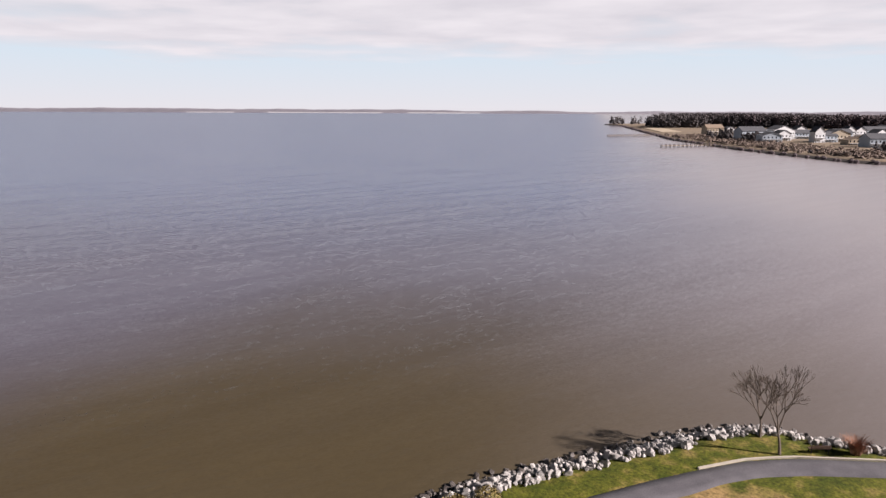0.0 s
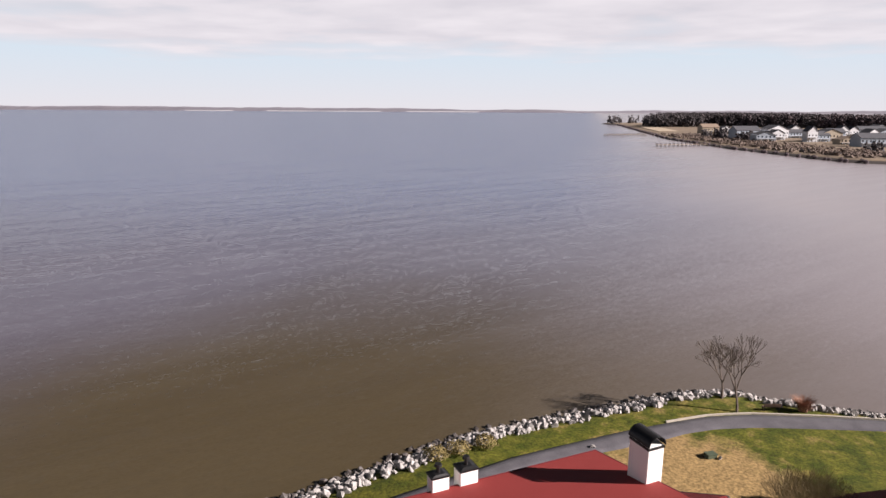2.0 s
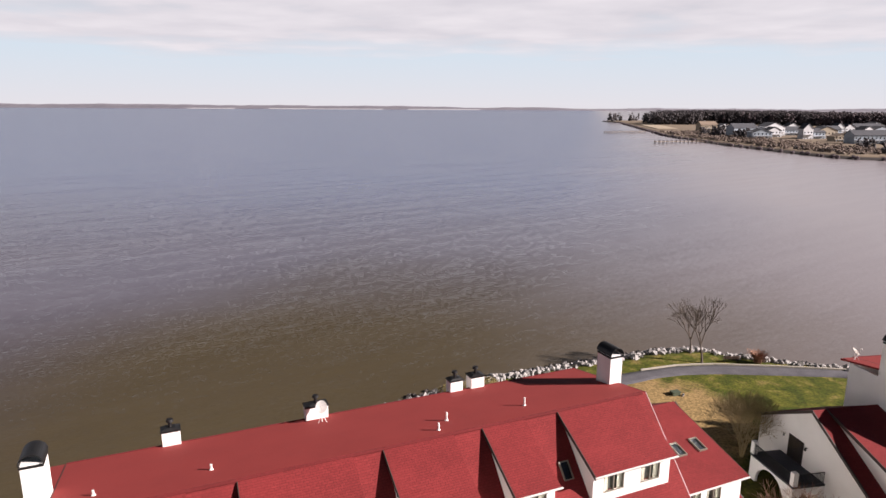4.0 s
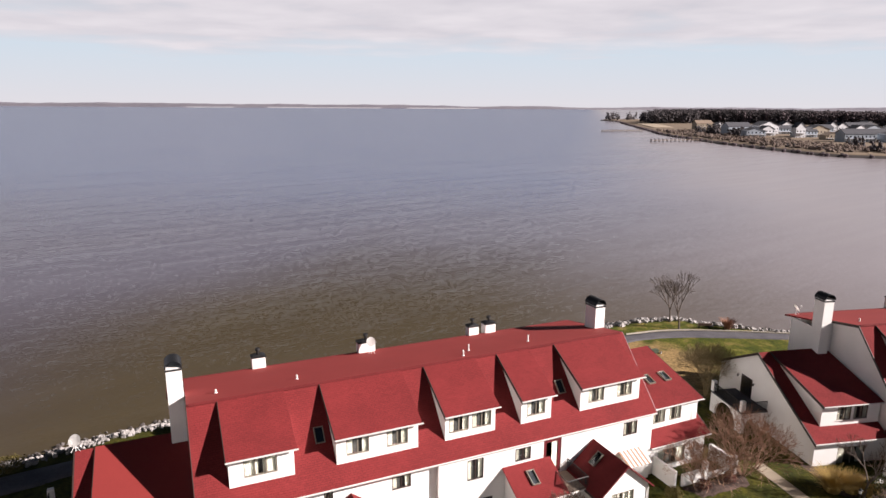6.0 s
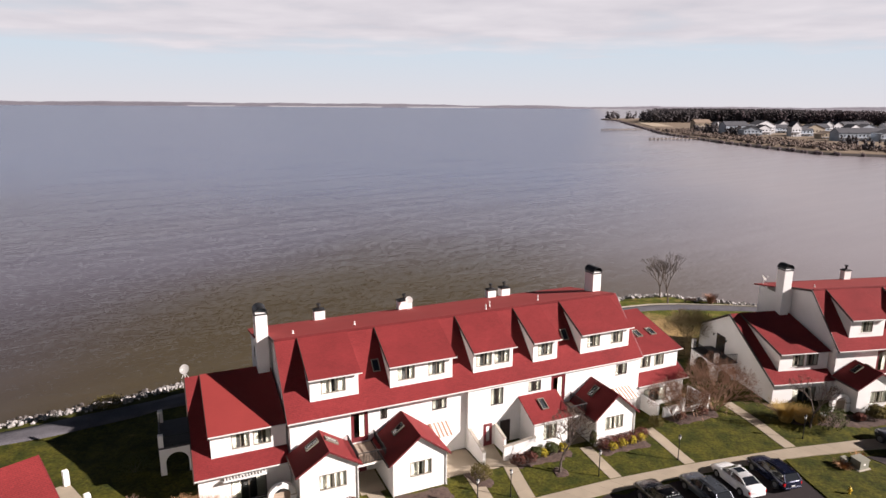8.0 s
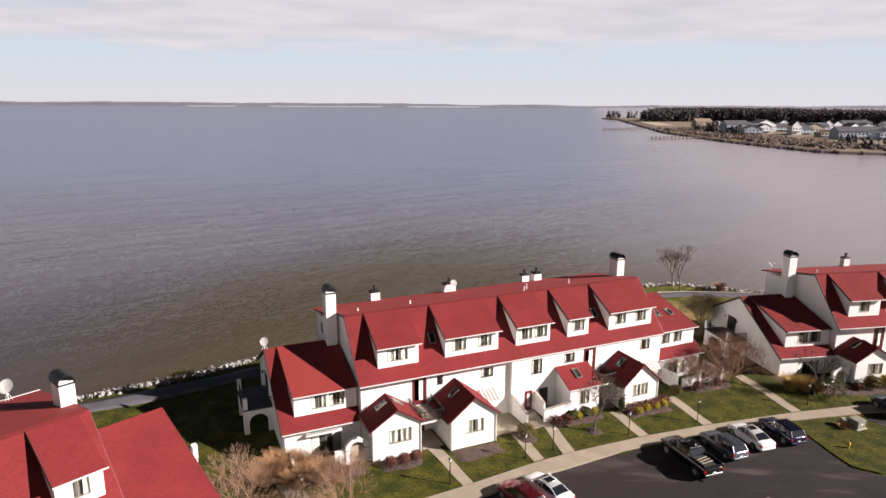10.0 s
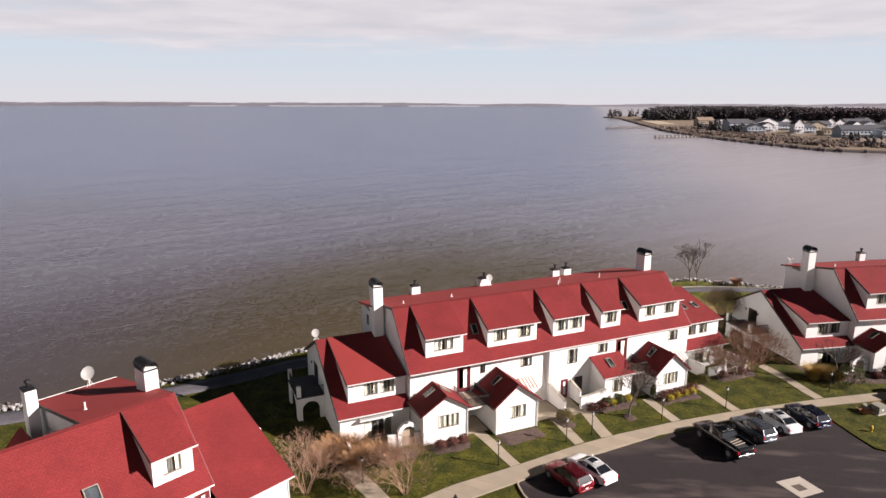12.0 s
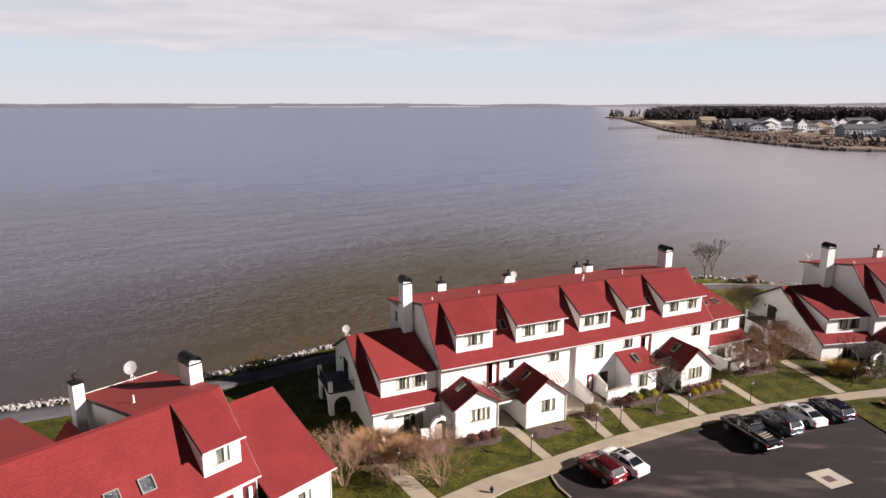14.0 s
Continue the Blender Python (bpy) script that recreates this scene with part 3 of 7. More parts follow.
def skylight(parent, m, w=0.7, l=1.25):
    """A flat roof window lying in the roof plane given by m."""
    bm = bmesh.new()
    wall_panel(bm, 0, w, 0, l, 0, -0.14, [(0.07, w - 0.07, 0.07, l - 0.07)])
    fr = part("skylight", bm, FRAME, parent)
    fr.matrix_basis = m
    bm = bmesh.new()
    box(bm, 0.07, w - 0.07, -0.10, -0.085, 0.07, l - 0.07)
    part("pane", bm, GLASS, fr).visible_shadow = False
    # near-black plate close under the pane, coloured for the shade below it
    bm = bmesh.new()
    box(bm, 0.07, w - 0.07, -0.03, -0.012, 0.07, l - 0.07)
    part("shade_plate", bm, SKYLIGHT_SHADE, fr)
    return fr


def slope_pose(u, v, z, rise):
    """Pose of a plate (x along, z up the slope) lying on a roof that rises to +v by that many degrees."""
    return pose(u, v, z, rise - 90, 0, 0)


def gable_cottage(parent, u0, u1, vf, vb=0.35, eave=3.55, peak=5.6, base=0.2, win=(1.75, 3.2), leaves=3, sky=True):
    """A small gabled entrance wing that stands forward of the row."""
    um = (u0 + u1) / 2
    t = 0.18
    hole = (u0 + win[0], u0 + win[1], base + 1.72, base + 3.12)
    bm = bmesh.new()
    wall_panel(bm, u0, u1, base, eave, vf, vf + t, [hole])
    w = part("gable_wall", bm, WHITE, parent)
    bm = bmesh.new()
    prism(bm, [(u0, vf, eave), (u1, vf, eave), (um, vf, peak)], (0, t, 0))
    part("gable_end", bm, WHITE, w)
    for u in (u0, u1 - t):
        bm = bmesh.new()
        box(bm, u, u + t, vf + t, vb, base, eave)
        part("side_wall", bm, WHITE, w)
    over, lift = 0.35, 0.16
    k = (peak - eave) / (um - u0)
    ez = eave - k * over + lift
    qs = {"l": ((u0 - over, vb - 0.05, ez), (u0 - over, vf - 0.28, ez), (um, vf - 0.28, peak + lift), (um, vb - 0.05, peak + lift)),
          "r": ((u1 + over, vf - 0.28, ez), (u1 + over, vb - 0.05, ez), (um, vb - 0.05, peak + lift), (um, vf - 0.28, peak + lift))}
    for q in qs.values():
        roof_part("cottage_roof", [q], RED, w, 0.14)
    bm = bmesh.new()
    for a, b in ((u0 - over, um), (u1 + over, um)):
        prism(bm, [(a, vf - 0.31, ez - 0.13), (a, vf - 0.31, ez + 0.012), (b, vf - 0.31, peak + lift + 0.012), (b, vf - 0.31, peak + lift - 0.15)], (0, 0.03, 0))
    part("bargeboard", bm, REDPAINT, w)
    bm = bmesh.new()
    box(bm, u0 - over - 0.12, u0 - over, vf - 0.28, vb - 0.1, ez - 0.12, ez)
    part("gutter", bm, DARKTRIM, w)
    downpipe(parent, u1 - 0.06, vf - 0.08, base, eave - 0.2, 1.0)
    if u0 > 5:
        downpipe(parent, u0 + 0.06, vf - 0.08, base, eave - 0.2, 0.8)
    window(parent, *hole, vf, leaves)
    if sky:
        ang = math.degrees(math.atan(k))
        for q, turn in ((0.42, -90),) + (((0.50, 90),) if u0 < 1 and u0 > 0 else ()):
            side = um - (um - u0) * (1 - q) if turn < 0 else um + (u1 - um) * (1 - q)
            fr = skylight(w, Matrix.Translation((side, (vf + vb) / 2 + (0.75 if turn < 0 else -0.1), eave + (peak - eave) * q + lift + 0.02)) @ pose(0, 0, 0, 0, 0, turn) @ pose(0, 0, 0, ang - 90, 0, 0))
    return w


def railing(parent, pts, z, h=0.95, gap=0.14, material=None):
    """A metal balustrade along plan points."""
    mt = material or BLACK
    bm = bmesh.new()
    for (x0, y0), (x1, y1) in zip(pts, pts[1:]):
        tube(bm, (x0, y0, z + h), (x1, y1, z + h), 0.038, sides=6)
        tube(bm, (x0, y0, z + 0.1), (x1, y1, z + 0.1), 0.02, sides=6)
        n = max(1, int(math.hypot(x1 - x0, y1 - y0) / gap))
        for i in range(n + 1):
            x, y = x0 + (x1 - x0) * i / n, y0 + (y1 - y0) * i / n
            tube(bm, (x, y, z), (x, y, z + h), 0.022, sides=4)
    return part("railing", bm, mt, parent)


def arch_wall(parent, axis, fixed, a0, a1, z0, z1, openings, thick=0.25, material=None, name="arch_wall"):
    """A wall with round-headed openings (centre, half width, spring height), along 'u' or 'v'."""
    bm = bmesh.new()
    n = 12
    cuts = [a0]
    cells = []
    for c, r, s in sorted(openings):
        cells.append(("wall", cuts[-1], c - r))
        cells.append(("arch", c, r, s))
        cuts.append(c + r)
    cells.append(("wall", cuts[-1], a1))

    def pt(a, z):
        return (a, fixed, z) if axis == "u" else (fixed, a, z)
    way = (0, thick, 0) if axis == "u" else (thick, 0, 0)
    for cell in cells:
        if cell[0] == "wall":
            if cell[2] - cell[1] > 0.01:
                prism(bm, [pt(cell[1], z0), pt(cell[2], z0), pt(cell[2], z1), pt(cell[1], z1)], way)
        else:
            _, c, r, s = cell
            for i in range(n):
                p, q = math.pi * i / n, math.pi * (i + 1) / n
                ax, bx = c - r * math.cos(p), c - r * math.cos(q)
                prism(bm, [pt(ax, s + r * math.sin(p)), pt(bx, s + r * math.sin(q)), pt(bx, z1), pt(ax, z1)], way)
    bmesh.ops.remove_doubles(bm, verts=bm.verts[:], dist=0.002)
    return part(name, bm, material or WHITE, parent)


def round_arch(parent, u, v, r_in, r_out, spring, thick=0.4):
    """A free-standing round-headed garden arch on two piers with moulded bands at the springing."""
    bm = bmesh.new()
    n = 14
    for i in range(n):
        a, b = math.pi * i / n, math.pi * (i + 1) / n
        ring = [(u + q * math.cos(w), v, spring + q * math.sin(w)) for q, w in ((r_in, a), (r_out, a), (r_out, b), (r_in, b))]
        prism(bm, ring, (0, thick, 0))
    for s in (-1, 1):
        x0, x1 = sorted((u + s * r_in, u + s * r_out))
        box(bm, x0, x1, v, v + thick, -0.1, spring)
    bmesh.ops.remove_doubles(bm, verts=bm.verts[:], dist=0.002)
    arch = part("garden_arch", bm, WHITE, parent)
    for s in (-1, 1):
        x0, x1 = sorted((u + s * (r_in - 0.05), u + s * (r_out + 0.05)))
        bm = bmesh.new()
        box(bm, x0, x1, v - 0.05, v + thick + 0.05, spring - 0.06, spring + 0.05)
        part("impost", bm, KERB, arch)
    bm = bmesh.new()
    box(bm, u - r_in + 0.02, u + r_in - 0.02, v + thick * 0.6, v + thick * 0.7, 0.0, spring + r_in * 0.35)
    part("gate", bm, DECKWOOD, arch, "weathered wooden gate")
    return arch


def door(parent, x0, x1, z0, z1, y, material=None, glazed=True):
    bm = bmesh.new()
    hole = [(x0 + 0.27, x1 - 0.27, z0 + 0.45, z1 - 0.27)] if glazed else []
    wall_panel(bm, x0, x1, z0, z1, y, y + 0.06, hole)
    d = part("door", bm, material or REDPAINT, parent)
    if glazed:
        bm = bmesh.new()
        box(bm, x0 + 0.27, x1 - 0.27, y + 0.02, y + 0.032, z0 + 0.45, z1 - 0.27)
        part("pane", bm, GLASS, d).visible_shadow = False
        bm = bmesh.new()
        box(bm, x0 + (x1 - x0) * 0.5, x1 - 0.3, y + 0.062, y + 0.072, z0 + 0.45, z1 - 0.27)
        part("blind", bm, CURTAIN, d)
    bm = bmesh.new()
    tube(bm, (x1 - 0.1, y - 0.05, z0 + 1.0), (x1 - 0.1, y, z0 + 1.0), 0.03)
    part("door_handle", bm, BLACK, d)
    return d


def wing(row, side, end, top=None):
    """The lower end unit. side -1 joins the row's start, +1 its far end; 'end' is its outer wall along the row."""
    a, b = (end, 0.0) if side < 0 else (37.3, end)
    pk_v, pk_z, ev_z, bk_v, bk_z = 8.9, 8.55, 3.35, 15.6, 5.0
    k = (pk_z - ev_z) / pk_v
    outer = a if side < 0 else b
    d0, d1 = (a + 1.2, b - 0.02) if side < 0 else (a + 0.02, b - 0.15)
    vf, ztop = 1.35, 6.35
    base = 0.0
    # walls
    hole = (a + 2.5, a + 5.4, base + 0.35, base + 2.45) if side < 0 else (a + 1.2, a + 4.4, base + 0.9, base + 2.5)
    bm = bmesh.new()
    wall_panel(bm, a, b, base, ev_z - 0.1, 0.3, 0.5, [hole])
    part("wing_wall", bm, WHITE, row)
    window(row, *hole, 0.3, 2)
    x = outer if side < 0 else outer - 0.2
    bm = bmesh.new()
    prism(bm, [(x, 0.502, base), (x, 0.502, ev_z - 0.05), (x, pk_v, pk_z - 0.18), (x, bk_v - 0.4, bk_z), (x, bk_v - 0.4, base)], (0.2, 0, 0))
    part("wing_end_wall", bm, WHITE, row)
    bm = bmesh.new()
    box(bm, a + 0.202, b - 0.202, bk_v - 0.62, bk_v - 0.42, base, bk_z)
    part("wing_back_wall", bm, WHITE, row)
    # roofs
    ov = -0.3 if side < 0 else 0.3
    x0, x1 = (a + ov, b) if side < 0 else (a, b + ov)
    roof_part("wing_roof", [((x0, -0.15, ev_z - 0.1), (x1, -0.15, ev_z - 0.1), (x1, pk_v, pk_z), (x0, pk_v, pk_z))], RED, row)
    roof_part("wing_back_roof", [((x0, bk_v, bk_z), (x1, bk_v, bk_z), (x1, pk_v, pk_z), (x0, pk_v, pk_z))], RED, row)
    rake(row, [(-0.15, ev_z - 0.1), (pk_v, pk_z), (bk_v, bk_z)], x0 - 0.05 if side < 0 else x1)
    gutter(row, x0, x1, -0.15, ev_z - 0.1, TRIM)
    # wide shed dormer
    wins = [(1.66, 3.14), (3.42, 4.92)] if side < 0 else [(1.3, 2.7), (3.2, 4.6)]
    holes = [(d0 + p, d0 + q, ztop - 1.75, ztop - 0.35) for p, q in wins]
    bm = bmesh.new()
    wall_panel(bm, d0, d1, ev_z + k * vf - 0.2, ztop, vf, vf + 0.16, holes)
    d = part("wing_dormer", bm, WHITE, row)
    u = d0 if side < 0 else d1 - 0.14
    bm = bmesh.new()
    prism(bm, [(u, vf + 0.162, ev_z + k * vf - 0.1), (u, vf + 0.162, ztop), (u, pk_v - 0.5, pk_z - 0.28), (u, pk_v - 0.5, pk_z - 0.45)], (0.14, 0, 0))
    part("cheek", bm, WHITE, d)
    e0, e1 = (d0 - 0.16, d1) if side < 0 else (d0, d1 + 0.3)
    roof_part("dormer_roof", [((e0, vf - 0.4, ztop - 0.04), (e1, vf - 0.4, ztop - 0.04), (e1, pk_v + 0.02, pk_z + 0.05), (e0, pk_v + 0.02, pk_z + 0.05))], top or RED, d, 0.13)
    gutter(d, e0, e1, vf - 0.4, ztop - 0.06)
    rake(d, [(vf - 0.4, ztop - 0.04), (pk_v, pk_z + 0.04)], e0 - 0.05 if side < 0 else e1, 0.05)
    for h in holes:
        window(row, *h, vf, 2)
    if side > 0:
        s = (pk_z - ztop) / (pk_v - vf + 0.4)
        for uu, vv in ((a + 2.9, 3.85), (a + 4.85, 3.85)):
            skylight(row, slope_pose(uu, vv, ztop - 0.04 + s * (vv - vf + 0.4) + 0.03, math.degrees(math.atan(s))), 0.75, 1.3)
    else:
        # balcony on arches at the outer end
        bz = 3.0
        bx0 = outer - 2.9
        arch_wall(row, "u", 6.9, bx0, outer, 0, bz - 0.12, [(outer - 1.45, 0.95, 1.45)], 0.25, name="balcony_arch")
        arch_wall(row, "v", bx0, 7.152, 12.2, 0, bz - 0.12, [(9.6, 1.8, 0.9)], 0.25, name="balcony_arch")
        bm = bmesh.new()
        box(bm, bx0 - 0.05, outer, 6.85, 12.25, bz - 0.118, bz + 0.05)
        part("balcony_floor", bm, SHADED_DECK, row)
        for y in (6.9, 11.9):
            bm = bmesh.new()
            box(bm, bx0, bx0 + 0.42, y, y + 0.42, bz + 0.052, bz + 1.2)
            part("balcony_post", bm, WHITE, row)
        railing(row, [(bx0 + 0.3, 7.05), (outer - 0.02, 7.05)], bz + 0.05, 0.95, 0.12)
        railing(row, [(bx0 + 0.12, 7.2), (bx0 + 0.12, 11.9)], bz + 0.05, 0.95, 0.12)
        bm = bmesh.new()
        box(bm, outer - 0.04, outer - 0.002, 9.6, 11.4, bz + 0.05, bz + 2.15)
        dr = part("balcony_door", bm, DARKTRIM, row)
        for y in (9.68, 10.54):
            bm = bmesh.new()
            box(bm, outer - 0.05, outer - 0.041, y, y + 0.78, bz + 0.15, bz + 2.05)
            part("pane", bm, GLASS, dr)
        for y in (9.2, 11.8):
            bm = bmesh.new()
            tube(bm, (outer - 0.02, y, bz + 1.9), (outer - 0.22, y, bz + 1.95), 0.03)
            tube(bm, (outer - 0.22, y, bz + 1.72), (outer - 0.22, y, bz + 1.98), 0.09, 0.06)
            part("wall_lantern", bm, BLACK, row)


def plain_wing(row):
    """An end unit under one long slope that runs down past the front of the row."""
    a, b, vf = 37.42, 43.2, -1.3
    pk_v, pk_z, ez, bk_v, bk_z = 7.1, 9.6, 5.25, 15.0, 5.2
    hole = (39.6, 41.2, 2.9, 4.3)
    bm = bmesh.new()
    wall_panel(bm, a, b, -0.6, ez + 0.05, vf, vf + 0.2, [hole])
    part("wing_wall", bm, WHITE, row)
    window(row, *hole, vf, 2)
    bm = bmesh.new()
    prism(bm, [(b - 0.2, vf + 0.202, -0.6), (b - 0.2, vf + 0.202, ez), (b - 0.2, pk_v, pk_z - 0.2), (b - 0.2, bk_v - 0.4, bk_z), (b - 0.2, bk_v - 0.4, -0.6)], (0.2, 0, 0))
    part("wing_end_wall", bm, WHITE, row)
    roof_part("wing_roof", [((a, -1.65, ez - 0.05), (b + 0.3, -1.65, ez - 0.05), (b + 0.3, pk_v, pk_z), (a, pk_v, pk_z))], RED, row)
    roof_part("wing_back_roof", [((a, bk_v, bk_z), (b + 0.3, bk_v, bk_z), (b + 0.3, pk_v, pk_z), (a, pk_v, pk_z))], RED, row)
    rake(row, [(-1.65, ez - 0.05), (pk_v, pk_z), (bk_v, bk_z)], b + 0.3, 0.06, REDPAINT)
    gutter(row, a, b + 0.3, -1.65, ez - 0.05)
    downpipe(row, b - 0.1, vf - 0.06, 0.3, ez - 0.2, 0.2)
    # balcony at the outer end
    bm = bmesh.new()
    box(bm, b + 0.01, b + 3.6, 8.4, 13.5, 2.85, 3.05)
    part("balcony_floor", bm, CONCRETE, row)
    for y in (8.4, 13.1):
        bm = bmesh.new()
        box(bm, b + 3.2, b + 3.6, y, y + 0.4, 3.052, 4.35)
        part("balcony_post", bm, WHITE, row)
    arch_wall(row, "u", 8.45, b + 0.01, b + 3.58, -0.3, 2.848, [(b + 1.8, 1.1, 1.4)], 0.25, name="balcony_arch")
    railing(row, [(b + 0.1, 8.55), (b + 3.3, 8.55)], 3.052, 0.95, 0.12)
    # low patio walls at the front corner
    for x0, x1, y0, y1 in ((b + 0.3, b + 0.5, -5.0, vf), (a + 1.0, b + 0.298, -5.0, -4.8)):
        bm = bmesh.new()
        box(bm, x0, x1, y0, y1, -0.4, 1.9)
        part("patio_wall", bm, WHITE, row)


def front_extras(row):
    """Entrance courts, raised decks, awnings and the arch that front the long row."""
    # decks between the gabled entrances
    for u0, u1, v in ((5.1, 7.65, -3.1), (26.45, 28.55, -2.9)):
        back = 0.40 if u0 < 16 else -0.04
        bm = bmesh.new()
        box(bm, u0, u1, v, back, 3.12, 3.30)
        part("deck", bm, TRIM, row)
        n = int((u1 - u0) / 0.14)
        bm = bmesh.new()
        box(bm, 0.0, 0.125, v + 0.03, back, 3.302, 3.33)
        plank = mesh_of("deck_board", bm, DECKWOOD)
        for i in range(n):
            shared("deck_board", plank, row, Matrix.Translation((u0 + 0.02 + i * 0.14, 0, 0)))
        railing(row, [(u0 + 0.06, back), (u0 + 0.06, v + 0.05), (u1 - 0.06, v + 0.05), (u1 - 0.06, back)], 3.33, 1.0, 0.13)
        bm = bmesh.new()
        box(bm, u0 + 0.9, u0 + 1.75, back - 0.02, back + 0.0, 0.35, 2.4)
        part("entrance_door", bm, REDPAINT, row)
    # striped awning by the pilaster
    bm = bmesh.new()
    bm2 = bmesh.new()
    for i in range(10):
        u = 12.95 + i * 0.2
        prism(bm if i % 2 else bm2, [(u, 0.40, 3.75), (u + 0.2, 0.40, 3.75), (u + 0.2, -1.15, 3.0), (u, -1.15, 3.0)], (0, 0, 0.03))
    aw = part("awning", bm, TRIM, row, "white and tan striped awning")
    part("stripe", bm2, RUST, aw)
    bm = bmesh.new()
    bm2 = bmesh.new()
    for i in range(12):
        u = 33.7 + i * 0.2
        prism(bm if i % 2 else bm2, [(u, -0.04, 3.7), (u + 0.2, -0.04, 3.7), (u + 0.2, -1.6, 3.0), (u, -1.6, 3.0)], (0, 0, 0.03))
    aw = part("awning", bm, TRIM, row, "white and tan striped awning")
    part("stripe", bm2, RUST, aw)
    # shed-roofed porch with a skylight
    bm = bmesh.new()
    hole = (23.6, 25.1, 1.35, 2.95)
    wall_panel(bm, 22.6, 26.4, 0.0, 3.45, -2.8, -2.62, [hole])
    pw = part("porch_wall", bm, WHITE, row)
    for u in (22.6, 26.22):
        bm = bmesh.new()
        prism(bm, [(u, -2.618, 0.0), (u, -2.618, 3.45), (u, -0.022, 4.78), (u, -0.022, 0.0)], (0.18, 0, 0))
        part("side_wall", bm, WHITE, pw)
    roof_part("porch_roof", [((22.3, -3.1, 3.42), (26.7, -3.1, 3.42), (26.7, -0.025, 4.98), (22.3, -0.025, 4.98))], RED, pw, 0.12)
    gutter(pw, 22.3, 26.7, -3.1, 3.42)
    skylight(pw, slope_pose(24.0, -1.9, 3.42 + 1.2 * 0.507 + 0.03, 26.9), 0.7, 1.3)
    window(row, *hole, -2.8, 2)
    # court walls and stair walls
    for pts, way in (([(16.9, -0.03, 0.0), (16.9, -0.03, 2.6), (16.9, -3.2, 1.75), (16.9, -3.2, 0.0)], (0.24, 0, 0)),
                     ([(19.75, -0.03, 0.0), (19.75, -0.03, 2.5), (19.75, -2.0, 1.9), (19.75, -2.0, 0.0)], (0.22, 0, 0)),
                     ([(19.1, -3.2, 0.0), (22.55, -3.2, 0.0), (22.55, -3.2, 2.15), (19.1, -3.2, 1.8)], (0, 0.24, 0))):
        bm = bmesh.new()
        prism(bm, pts, way)
        cw = part("court_wall", bm, WHITE, row)
        bm = bmesh.new()
        p, q = (Vector(pts[1]), Vector(pts[2])) if way[0] else (Vector(pts[3]), Vector(pts[2]))
        side = Vector(way).normalized() * 0.04
        prism(bm, [p - side + Vector((0, 0, 0.002)), q - side + Vector((0, 0, 0.002)), q - side + Vector((0, 0, 0.09)), p - side + Vector((0, 0, 0.09))], Vector(way) + side * 2)
        part("coping", bm, KERB, cw)
    for u0, u1, mt in ((18.55, 19.45, REDPAINT), (20.35, 21.45, DARKTRIM)):
        door(row, u0, u1, 0.45, 2.75, -0.08, mt, glazed=mt is REDPAINT)
    # round-headed arch between the end unit and the first gable
    arch_wall(row, "u", -2.5, -3.3, -2.34, 0.0, 1.75, [], 0.3, name="garden_wall")
    round_arch(row, -1.2, -2.6, 0.72, 1.12, 1.75)
    # patio of the end unit: slatted awning, low wall
    bm = bmesh.new()
    for i in range(14):
        box(bm, -5.4 + i * 0.25, -5.28 + i * 0.25, -0.28, 0.28, 2.78, 2.86)
    box(bm, -5.5, -2.0, -0.30, -0.2, 2.66, 2.78)
    part("slat_awning", bm, TRIM, row)
    bm = bmesh.new()
    prism(bm, [(-7.2, -0.1, 0.0), (-7.2, -0.1, 1.6), (-7.2, -3.2, 1.1), (-7.2, -3.2, 0.0)], (0.25, 0, 0))
    box(bm, -6.948, -3.2, -3.2, -2.95, 0.0, 1.1)
    part("patio_wall", bm, WHITE, row)
    # patio of the far end unit
    for x0, x1, y0, y1, h in ((39.0, 41.4, -2.4, -2.15, 1.5), (44.6, 44.9, -2.4, 0.2, 1.9), (41.8, 44.598, -2.4, -2.15, 0.9), (38.0, 38.25, -2.4, 0.28, 2.1), (41.4, 41.8, -2.5, -2.1, 2.2), (44.6, 44.95, -2.85, -2.45, 2.2)):
        bm = bmesh.new()
        box(bm, x0, x1, y0, y1, 0.0, h)
        part("patio_wall", bm, WHITE, row)
    dish(row, -7.6, 9.0, 8.55, 0.42, -20)
    dish(row, 15.56, 12.35, 11.02, 0.40, -10, 1.1)


